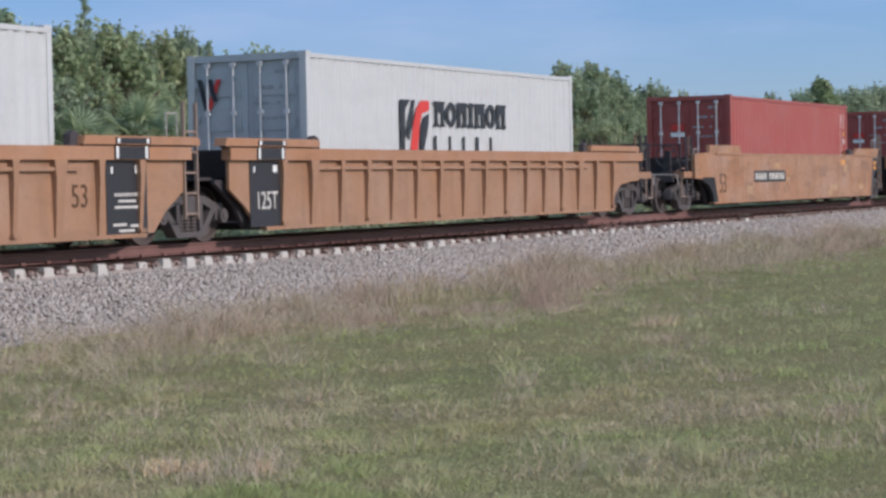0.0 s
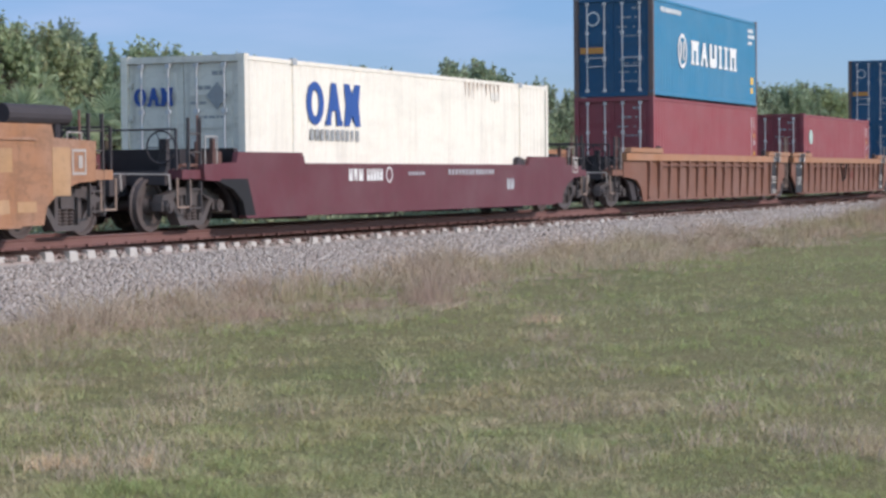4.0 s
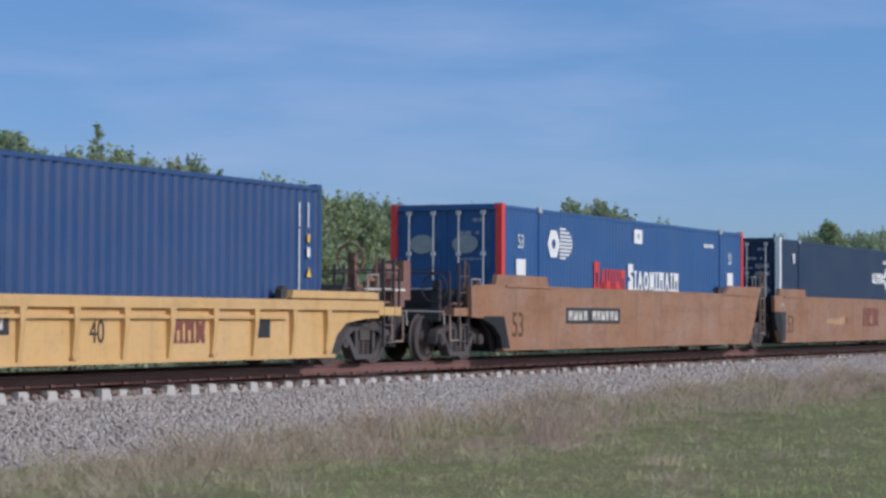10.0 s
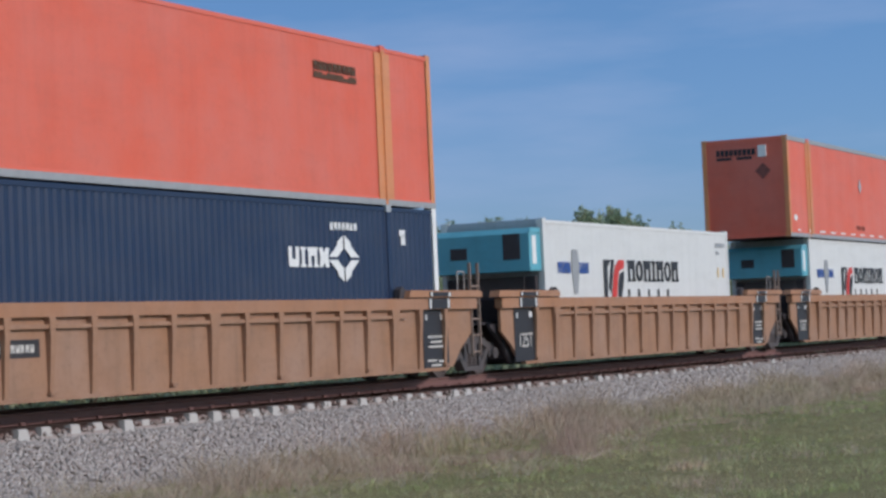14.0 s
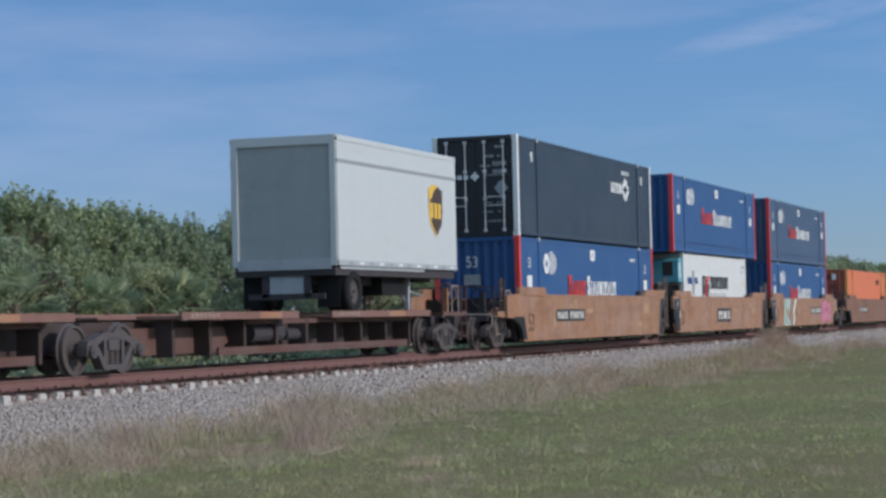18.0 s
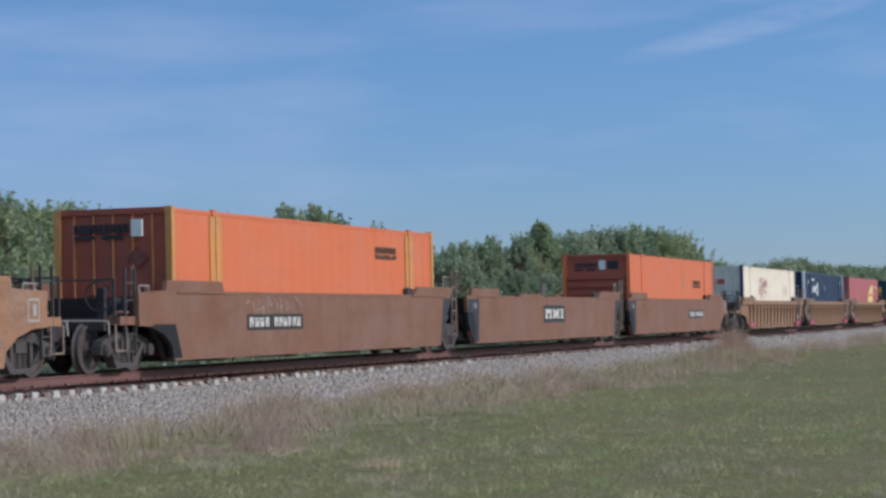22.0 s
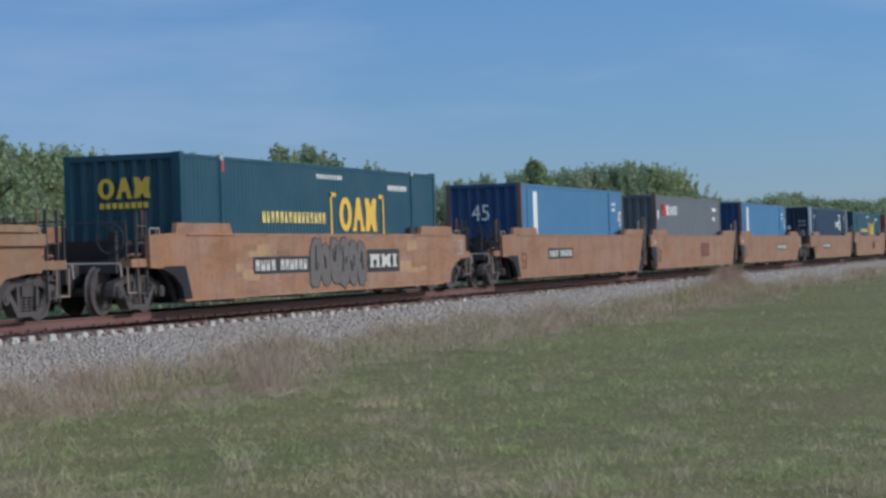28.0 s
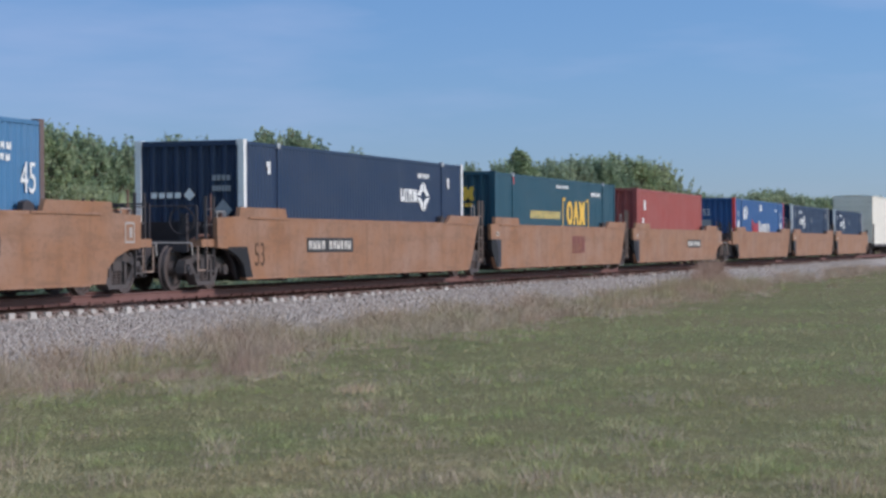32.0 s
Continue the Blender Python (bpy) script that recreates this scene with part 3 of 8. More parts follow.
def truck(parent, x):
    tk = part("truck", lambda: Shape().box(-0.2, 0.2, -1.12, 1.12, 0.45, 0.68).box(-0.32, 0.32, -0.34, 0.34, 0.66, 0.80), M["gear"], parent, at=(x, 0, 0), key="bolster")
    for s in (-1, 1):
        part("sideframe", sideframe_shape, M["gear"], tk, at=(0, s * 1.03, 0), key="sideframe")
        for x in (-0.19, 0.0, 0.19):
            part("spring", spring_shape, M["wheel"], tk, at=(x, s * 1.03, 0), key="spring")
        for a in AXLES:
            part("bearing_cap", lambda: Shape().rod((0, -0.07, 0), (0, 0.07, 0), 0.115, 14).rod((0, -0.09, 0), (0, 0.09, 0), 0.06, 8), M["gear"], tk, at=(a, s * 1.14, 0.43), key="cap")
    part("brake_beam", lambda: Shape().box(-0.04, 0.04, -0.7, 0.7, 0.30, 0.40).box(-0.5, 0.5, -0.05, 0.05, 0.36, 0.42), M["dark"], tk, key="beam")
    for i, a in enumerate(AXLES):
        ws = part("wheelset", wheelset_shape, M["wheel"], tk, at=(a, 0, WHEEL_R), key="wheelset")
        WHEELSETS[i].append(ws)
    return tk


def ladder_shape(z0, z1, w=0.4, loops=True):
    sh = Shape()
    for s in (-1, 1):
        sh.box(s * w / 2 - 0.014, s * w / 2 + 0.014, -0.03, 0.03, z0, z1)
    z = z0 + 0.08
    while z < z1 - 0.25:
        sh.rod((-w / 2, 0, z), (w / 2, 0, z), 0.016, 6)
        z += 0.32
    return sh


def hoop_shape(w, h, r=0.017):
    return Shape().rod((-w / 2, 0, 0), (-w / 2, 0, h), r, 6).rod((w / 2, 0, 0), (w / 2, 0, h), r, 6).rod((-w / 2, 0, h), (w / 2, 0, h), r, 6)


def brake_wheel_shape():
    sh = Shape()
    n = 20
    for i in range(n):
        a, b = 2 * math.pi * i / n, 2 * math.pi * (i + 1) / n
        sh.rod((0, 0.28 * math.cos(a), 0.28 * math.sin(a)), (0, 0.28 * math.cos(b), 0.28 * math.sin(b)), 0.018, 5)
    for i in range(5):
        a = 2 * math.pi * i / 5
        sh.rod((0.03, 0, 0), (0, 0.28 * math.cos(a), 0.28 * math.sin(a)), 0.012, 5)
    return sh.rod((0, 0, 0), (0.25, 0, 0), 0.03, 6)


def coupled_end(car, s, hx, paint_mat, brake, low=False, wheel_z=1.25):
    """The end with draft sill, coupler, deck, ladders, grab irons and hoses. hx: truck centre."""
    e = hx - 9.775

    def X(v):
        return s * (v + e)

    def bx(sh, a, b, *r):
        return sh.box(min(X(a), X(b)), max(X(a), X(b)), *r)
    zt = 1.0 if low else 1.25
    part("draft_sill", bx(bx(Shape(), 8.2, 11.25, -0.38, 0.38, 0.62, 1.02), 8.2, 9.9, -0.9, 0.9, 0.72, 0.98), M["dark"], car)
    part("end_deck", bx(bx(Shape(), 8.0, 10.72, -1.15, 1.15, 1.0, 1.05), 10.62, 10.72, -1.15, 1.15, 0.80, 1.0), M["dark"], car)
    part("end_step", bx(Shape(), 9.72, 10.62, -1.43, -1.16, 0.90, 1.06), paint_mat, car)
    part("end_step", bx(Shape(), 9.72, 10.62, 1.16, 1.43, 0.90, 1.06), paint_mat, car)
    part("bulkhead", Shape().side([(X(7.95), 0.32), (X(8.10), 0.32), (X(8.65), 1.45), (X(8.5), 1.45)], -1.36, 1.36), M["dark"], car)
    cp = part("coupler", bx(Shape(), 11.2, 11.52, -0.12, 0.12, 0.74, 0.94), M["dark"], car)
    part("knuckle", Shape().side([(X(11.48), 0.70), (X(11.74), 0.70), (X(11.76), 0.98), (X(11.48), 0.98)], -0.18 if s < 0 else -0.02, 0.02 if s < 0 else 0.18), M["gear"], cp)
    for y in (-1.40, 1.40):
        part("ladder", lambda: ladder_shape(0.32, 1.95), M["gear"], car, at=(X(10.15), y, 0), key="end_ladder")
        part("grab_iron", lambda: hoop_shape(0.42, 0.62, 0.013), M["grab"], car, at=(X(9.55), y, 1.02), key="hoop")
        part("sill_step", lambda: Shape().rod((-0.22, 0, 0), (-0.22, 0, 0.5), 0.018, 6).rod((0.22, 0, 0), (0.22, 0, 0.5), 0.018, 6).rod((-0.22, 0, 0), (0.22, 0, 0), 0.018, 6), M["ladder"], car, at=(X(10.52), y, 0.42), key="step")
    part("cross_rail", bx(Shape().rod((X(10.68), -1.35, 1.75), (X(10.68), 1.35, 1.75), 0.018, 6), 10.66, 10.70, -1.37, -1.33, 1.05, 1.75), M["dark"], car)
    part("air_hose", Shape().rod((X(10.9), -0.45, 0.72), (X(11.3), -0.4, 0.42), 0.025, 6).rod((X(11.3), -0.4, 0.42), (X(11.75), -0.35, 0.40), 0.025, 6), M["rubber"], car)
    part("wheel_guard", Shape().side([(X(8.05), 0.20), (X(8.45), 0.20), (X(8.72), 0.62), (X(9.2), 0.92), (X(9.2), 0.98), (X(8.05), 0.98)], -1.30, -1.22), M["dark"], car)
    part("brake_cylinder", Shape().rod((X(8.7), -0.95, 1.2), (X(9.6), -0.95, 1.2), 0.17, 12).box(min(X(9.7), X(9.95)), max(X(9.7), X(9.95)), -1.0, -0.6, 1.06, 1.42), M["dark"], car)
    part("valve_box", bx(bx(Shape(), 9.02, 9.36, -1.32, -1.02, 1.05, 1.38), 9.12, 9.2, -1.25, -1.17, 1.38, 1.62), M["spine"], car)
    part("uncoupling_lever", Shape().rod((X(10.95), -1.38, 0.72), (X(10.95), -1.36, 0.98), 0.016, 6).rod((X(10.95), -1.36, 0.98), (X(11.2), -0.2, 1.0), 0.016, 6), M["grab"], car)
    part("end_pipe", Shape().rod((X(8.75), -1.28, 1.12), (X(10.4), -1.28, 1.14), 0.03, 7).rod((X(10.4), -1.28, 1.14), (X(10.55), -0.9, 0.85), 0.03, 7).rod((X(9.7), -1.2, 1.1), (X(9.75), -1.2, 1.55), 0.022, 6), M["rustdeck"], car)
    part("end_post", Shape().rod((X(9.85), -1.3, 1.05), (X(9.85), -1.3, 2.0), 0.02, 6), M["rustdeck"], car)
    if brake:
        st = part("brake_stand", bx(Shape(), 10.2, 10.32, -0.95, -0.80, 1.0, wheel_z + 0.35), M["dark"], car)
        ob = part("brake_wheel", brake_wheel_shape, M["dark"], st, at=(X(10.36), -0.87, wheel_z + 0.2), key="brake_wheel")


def joint_end(car, s, hx, paint_mat, ladder=True):
    e = hx - 9.775

    def X(v):
        return s * (v + e)
    part("bulkhead", Shape().side([(X(7.95), 0.32), (X(8.10), 0.32), (X(8.75), 1.5), (X(8.6), 1.5)], -1.36, 1.36), M["dark"], car)
    part("joint_sill", Shape().box(min(X(8.2), X(9.7)), max(X(8.2), X(9.7)), -0.45, 0.45, 0.66, 1.0).box(min(X(8.5), X(9.45)), max(X(8.5), X(9.45)), -1.1, 1.1, 1.0, 1.05), M["dark"], car)
    part("wheel_guard", Shape().side([(X(8.0), 0.20), (X(8.4), 0.20), (X(8.75), 0.62), (X(9.3), 0.95), (X(9.3), 1.0), (X(8.0), 1.0)], -1.30, -1.22), M["dark"], car)
    if ladder:
        for y in (-1.46, 1.46):
            part("ladder", lambda: ladder_shape(0.40, 2.22, 0.36), M["ladder"], car, at=(X(9.28), y, 0), key="joint_ladder")
            part("grab_iron", lambda: hoop_shape(0.30, 0.55, 0.013), M["grab"], car, at=(X(9.0), y * 0.9, 1.5), key="hoop_small")


def smooth_side(le, re, low):
    t0, t1 = (1.17, 1.38) if low else (1.53, 1.75)
    b = 0.22
    left = [(-8.5, b), (-8.6, 0.50), (-8.95, 0.72), (-9.5, 0.86), (-9.98, 0.88), (-10.0, t0 - 0.02)] if le == "c" else [(-8.7, b), (-9.2, 0.75), (-9.3, t0)]
    left += [(-8.82, t0 + 0.02), (-8.75, t1), (-6.2, t1), (-6.08, t0)]
    right = [(8.5, b), (8.6, 0.50), (8.95, 0.72), (9.5, 0.86), (9.98, 0.88), (10.0, t0 - 0.02)] if re == "c" else [(7.95, b), (8.2, 0.45), (9.0, t1 - 0.02)]
    right += [(8.9, t1), (6.25, t1), (5.85, t0)] if re == "a" else [(8.82, t0 + 0.02), (8.75, t1), (6.2, t1), (6.08, t0)]
    return left + right[::-1]


def well_floor(car, hx):
    e = hx - 9.775
    part("well_floor", Shape().box(-8.05 - e, 8.05 + e, -1.40, 1.40, 0.22, 0.29), M["dark"], car)
    for x in (-5.9, -2.0, 2.0, 5.9):
        part("cross_bearer", lambda: Shape().box(-0.16, 0.16, -1.36, 1.36, 0.13, 0.22), M["dark"], car, at=(x, 0, 0), key="bearer")


def car_bits(car, le, re, hx, mat, brake_l, low=False):
    for s, kind in ((-1, le), (1, re)):
        if kind == "c":
            coupled_end(car, s, hx, mat, brake_l and s < 0 or (s > 0 and not brake_l), low)
        else:
            joint_end(car, s, hx, mat, s > 0)
    truck(car, -hx)
    if re == "c":
        truck(car, hx)


def side_tags(car, y, car_end):
    """The framed data box by a coupled end."""
    if car_end != "c":
        return
    part("data_box", lambda: Shape().box(-0.2, 0.2, -0.005, 0, 0.16, 0.2).box(-0.2, 0.2, -0.005, 0, -0.2, -0.16).box(-0.2, -0.16, -0.005, 0, -0.16, 0.16).box(0.16, 0.2, -0.005, 0, -0.16, 0.16).box(-0.02, 0.1, -0.005, 0, -0.1, 0.1), M["grab"], car, at=(9.5, y, 1.18), key="data_box")


def touch_ups(car, seed, n=9):
    """Oblong patches of newer paint over old sprayed marks."""
    rng = random.Random(seed)
    for k in range(n):
        x, z = rng.uniform(-7.0, 7.2), rng.uniform(0.34, 1.12)
        w, h = rng.uniform(0.25, 0.9), rng.uniform(0.12, 0.36)
        e = rng.uniform(-0.03, 0.03)
        part("paint_patch", Shape().side([(x, z), (x + w, z + e), (x + w - e, z + h), (x + e, z + h - e)], -1.5135 - 0.0003 * k, -1.5115), M["patch" if rng.random() < 0.6 else "patch2"], car)


def smooth_well(mat, label, le, re, low=False, group="well cars"):
    car = thing("well_car", label, "railcar", group)
    pts = smooth_side(le, re, low)
    for s in (-1, 1):
        part("side_sill", lambda: Shape().side(pts, -0.05, 0.05), mat, car, at=(0, s * 1.46, 0), key=("smooth", le, re, low))
        tz = 1.17 if low else 1.53
        part("top_flange", lambda: Shape().box(-6.05, 5.6, -0.07, 0.09, -0.05, 0.012), mat, car, at=(0, s * 1.45, tz), key="flange")
        if not low:
            for x0, x1 in ((-8.35, -6.05), (5.6, 8.3)):
                part("end_ledge", lambda: Shape().side([(x0, -0.03), (x1, -0.03), (x1 - 0.03, 0.012), (x0 + 0.03, 0.012)], -0.035, 0.0), mat, car, at=(0, s * 1.508 if s < 0 else 1.543, tz), key=("ledge", x0))
        part("bottom_flange", lambda: Shape().box(-8.45, 7.9, -0.065, 0.10, 0.0, 0.05), mat, car, at=(0, s * 1.45, 0.19), key="bottom_flange")
        for xx in (-6.15, 5.75):
            part("lifting_guide", lambda: Shape().side([(-0.2, -0.1), (0.25, -0.1), (0.2, 0.08), (0.0, 0.14), (-0.16, 0.1)], -0.06, 0.06), M["dark"], car, at=(xx, s * 1.36, tz + 0.06), key="guide")
    well_floor(car, 9.775)
    car_bits(car, le, re, 9.775, mat, le == "c", low)
    side_tags(car, -1.512, re)
    if le == "c":
        # flat dark plate: the shade of the open wheel recess, put in as colour
        part("end_shoe", lambda: Shape().side([(-8.12, 0.236), (-8.506, 0.236), (-8.606, 0.50), (-8.955, 0.715), (-9.5, 0.854), (-9.35, 0.90), (-8.42, 0.90)], -1.517, -1.408), M["well"], car, "near-black plate painted as the shade in a wheel recess", key="end_shoe")
    if le == "a":
        part("end_panel", lambda: Shape().side([(-8.50, 0.24), (-8.20, 0.24), (-8.17, 1.08), (-8.76, 1.08), (-8.62, 0.95), (-8.48, 0.70)], -1.517, -1.408), M["endgrey"], car, "dark grey painted strip", key="end_panel_l")
        # same painted shade at a jointed end, where the recess would lie
        part("end_shoe", lambda: Shape().side([(-8.51, 0.236), (-8.706, 0.236), (-9.206, 0.75), (-9.275, 1.08), (-8.77, 1.08), (-8.63, 0.94), (-8.49, 0.70)], -1.521, -1.404), M["well"], car, "near-black plate painted as the shade in a wheel recess", key="recess_shade_a")
        if mat is not M["tan2"]:
            part("end_panel", lambda: Shape().side([(-9.24, 1.085), (-8.17, 1.085), (-8.14, 1.45), (-9.2, 1.45)], -1.516, -1.512), M["endgrey"], car, key="end_panel_u")
        numeral("125T", -8.55, -1.518, 1.24, 0.2, M["paledoor"], car)
        if mat is M["tan"]:
            part("height_tag", lambda: Shape().box(-8.22, -8.14, -1.52, -1.516, 0.72, 1.0), M["white"], car, key="end_tag")
    if re == "a" and mat is not M["tan2"]:
        part("end_panel", lambda: Shape().side([(7.93, 0.26), (8.18, 0.47), (8.86, 1.45), (8.25, 1.45), (8.12, 0.9)], -1.516, -1.512), M["endgrey"], car, "dark grey painted end", key="end_panel_r")
    return car


def rib_shape(h, w):
    b, t = w * 0.62, w * 0.85
    return Shape().add([(-b, -0.035, 0), (b, -0.035, 0), (b, 0, 0), (-b, 0, 0), (-t, -0.095, h - 0.28), (t, -0.095, h - 0.28), (t, 0, h - 0.28), (-t, 0, h - 0.28), (-w * 1.2, -0.10, h), (w * 1.2, -0.10, h), (w * 1.2, 0, h), (-w * 1.2, 0, h)],
                       [(0, 3, 2, 1), (8, 9, 10, 11)] + [(4 * k + i, 4 * k + (i + 1) % 4, 4 * k + 4 + (i + 1) % 4, 4 * k + 4 + i) for k in (0, 1) for i in range(4)])


def ribbed_well(mat, chord_mat, label, le, re, short=False, pink=False, strap=False):
    car = thing("well_car", label, "railcar", "well cars")
    hx = 7.935 if short else 9.775
    e = hx - 9.775
    zc, zt = (1.0, 1.16) if short else (1.33, 1.52)
    zb = 0.22
    for s in (-1, 1):
        def prof(v, k):
            sg = -1 if v == "l" else 1
            if k == "c":
                q = [(7.9, zb), (8.1, 0.55), (8.45, 0.76), (9.2, 0.84), (9.7, 0.85), (9.7, zc)]
            else:
                q = [(8.25, zb), (8.6, 0.55), (9.1, 0.85), (9.1, zc)]
            return [(sg * (x + e), z) for x, z in q]
        part("side_plate", Shape().side(prof("l", le) + prof("r", re)[::-1], -0.03, 0.03), mat, car, at=(0, s * 1.42, 0))
        xl, xr = (-9.7 if le == "c" else -9.2) - e, (9.7 if re == "c" else 9.2) + e
        part("top_chord", Shape().box(xl, xr, -0.08, 0.09, zc - 0.01, zt), chord_mat, car, at=(0, s * 1.47, 0))
        part("bottom_chord", Shape().box(-8.0 - e, 8.0 + e, -0.06, 0.06, zb - 0.06, zb), mat, car, at=(0, s * 1.42, 0))
        for sx in (-1, 1):
            part("chord_cap", lambda: Shape().side([(-1.55, 0), (1.55, 0), (1.55, 0.10), (1.42, 0.13), (-1.5, 0.13)], -0.11, 0.11), chord_mat, car, at=(sx * (7.85 + e), s * 1.47, zt + 0.025), key=("cap", short))
            part("cap_spacer", lambda: Shape().box(-1.45, 1.45, -0.04, 0.06, 0, 0.03), M["dark"], car, at=(sx * (7.85 + e), s * 1.47, zt - 0.002), key=("spacer", short))
            part("lifting_guide", lambda: Shape().side([(-0.12, -0.1), (0.16, -0.1), (0.14, 0.12), (0.0, 0.18), (-0.10, 0.12)], -0.06, 0.06), M["dark"], car, at=(sx * (6.25 + e), s * 1.40, zt + 0.05), key="guide2")
        xs = [-5.2, -4.0, -2.8, -1.55, -0.3, 0.92, 2.15, 3.4, 4.65, 5.83] if short else [-7.45, -6.4, -5.4, -4.4, -3.42, -2.4, -1.4, -0.25, 0.7, 1.75, 2.8, 3.78, 4.77, 5.8, 6.8, 7.85]
        wide = () if short else (-6.4, -0.25, 5.8)
        for x in xs:
            w = 0.13 if x in wide else 0.065
            part("rib", lambda: rib_shape(zc - zb, w), mat, car, at=(x, s * 1.45 - (0 if s < 0 else -0.10), zb), key=("rib", short, w))
        part("chord_ledge", Shape().box(-6.3 - e, 6.3 + e, -0.04, 0.04, -0.03, 0.03), mat, car, at=(0, s * 1.49, zc - 0.14))
        for x in xs[::3]:
            part("tie_bracket", lambda: Shape().box(-0.07, 0.09, -0.07, 0.0, 0.0, 0.05), mat, car, at=(x, s * 1.46 if s < 0 else 1.55, zb + 0.02), key="bracket")
    for sg, kind in ((-1, le), (1, re)):
        if kind == "a" and not short:
            x0 = -8.48 if sg < 0 else 7.0
            pn = part("black_panel", lambda: Shape().box(0, 1.06, -0.012, 0, 0.0, 1.10), M["panelblack"], car, "black painted end panel with white stencils", at=(x0, -1.452, zb), key="black_panel")
            part("panel_band", lambda: Shape().box(0, 0.9, -0.012, 0, 0.0, 0.185), M["panelblack"], car, at=(x0 + 0.1, -1.552, zc), key="black_band")
            part("panel_band", lambda: Shape().box(0, 0.9, -0.012, 0, 0.0, 0.085), M["panelblack"], car, at=(x0 + 0.1, -1.582, zt + 0.04), key="cap_band")
            for k in (0.16, 0.92):
                part("reflector", lambda: Shape().box(-0.03, 0.03, -0.006, 0, -0.035, 0.035), M["white"], car, at=(x0 + k, -1.595, zt + 0.082), key="cap_tick")
            part("reflector", lambda: Shape().box(-0.03, 0.03, -0.006, 0, -0.09, 0.09), M["white"], car, at=(x0 + 0.16, -1.566, zc + 0.1), key="white_tick")
            part("reflector", lambda: Shape().box(-0.03, 0.03, -0.006, 0, -0.09, 0.09), M["white"], car, at=(x0 + 0.92, -1.566, zc + 0.1), key="white_tick")
            if sg < 0:
                numeral("125T", 0.53, -0.016, 0.42, 0.42, M["stencil"], pn)
            else:
                part("data_stencil", lambda: blocks(0.2, 0.56, 0.85, 0.61, 9, -0.012, 0.7).add(*lines(((0.3, 0.49, 0.75), (0.2, 0.40, 0.9), (0.15, 0.14, 0.5), (0.6, 0.12, 0.9), (0.3, 0.05, 0.7)))), M["stencil"], pn, key="panel_lines")["kind"] = "stuff"
            part("stencil_tick", lambda: Shape().box(0.75, 0.88, -0.018, -0.012, 0.9, 1.02).box(0.12, 0.17, -0.018, -0.012, 0.9, 1.0), M["white"], pn, key="panel_tick")["kind"] = "stuff"
        if pink:
            px = -8.0 if sg < 0 else 6.2
            part("painted_band", Shape().box(px, px + 1.7, -1.566, -1.552, zb, zb + 0.20), M["pinkband"], car, "wine pink painted band")
            for k in range(3):
                part("band_dot", lambda: Shape().rod((0, -0.004, 0), (0, 0, 0), 0.035, 8), M["paledoor"], car, at=(px + 0.35 + 0.5 * k, -1.566, zb + 0.11), key="band_dot")
    if strap:
        part("hanging_strap", Shape().rod((-1.4, -1.6, 1.3), (-0.95, -1.6, 0.62), 0.03, 6).rod((-0.95, -1.6, 0.62), (-0.55, -1.6, 0.75), 0.03, 6).rod((-0.55, -1.6, 0.75), (-0.25, -1.6, 1.3), 0.03, 6), M["rubber"], car)
    well_floor(car, hx)
    car_bits(car, le, re, hx, chord_mat if short else mat, le == "c")
    return car


def lines(rows):
    sh = Shape()
    for x0, z, x1 in rows:
        sh.box(x0, x1, -0.018, -0.012, z - 0.018, z + 0.018)
    return sh.v, sh.f


def pieces(name, shape, material, parent, label=""):
    """Each piece of a shape as a part of its own."""
    for v, f in shape.pieces:
        part(name, Shape().add(v, f), material, parent, label)


def plate(car, x0, x1, z0, z1, n=10, y=-1.512, panel=True, lab="dark number panel with plain white bars"):
    """The car's number: a dark panel with plain bars."""
    p = part("number_panel", Shape().box(x0, x1, y - 0.006, y, z0, z1), M["black"], car, lab) if panel else car
    nb = part("number_stencil", blocks(x0 + 0.12, z0 + 0.07, x0 + (x1 - x0) * 0.40, z1 - 0.07, 4, y - 0.006, 0.7, seed=1).join((blocks(x0 + (x1 - x0) * 0.47, z0 + 0.07, x1 - 0.1, z1 - 0.07, 6, y - 0.006, 0.7, seed=2))), M["stencil"], p)
    nb["kind"] = "stuff"


def owner_panel(car, x0, x1, z0, z1, mat="white", panel=True, y=-1.512):
    p = part("owner_panel", Shape().box(x0, x1, y - 0.006, y, z0, z1), M["black"], car, "black panel with three plain blocks") if panel else car
    k = 0.12 if panel else 0.0
    pieces("owner_block", shapes(x0 + k * 1.2, z0 + k, x1 - k * 1.2, z1 - k, "gkb" if panel else "ggk", y - 0.006, 0.12), M[mat if mat != "white" else "stencil"], p)


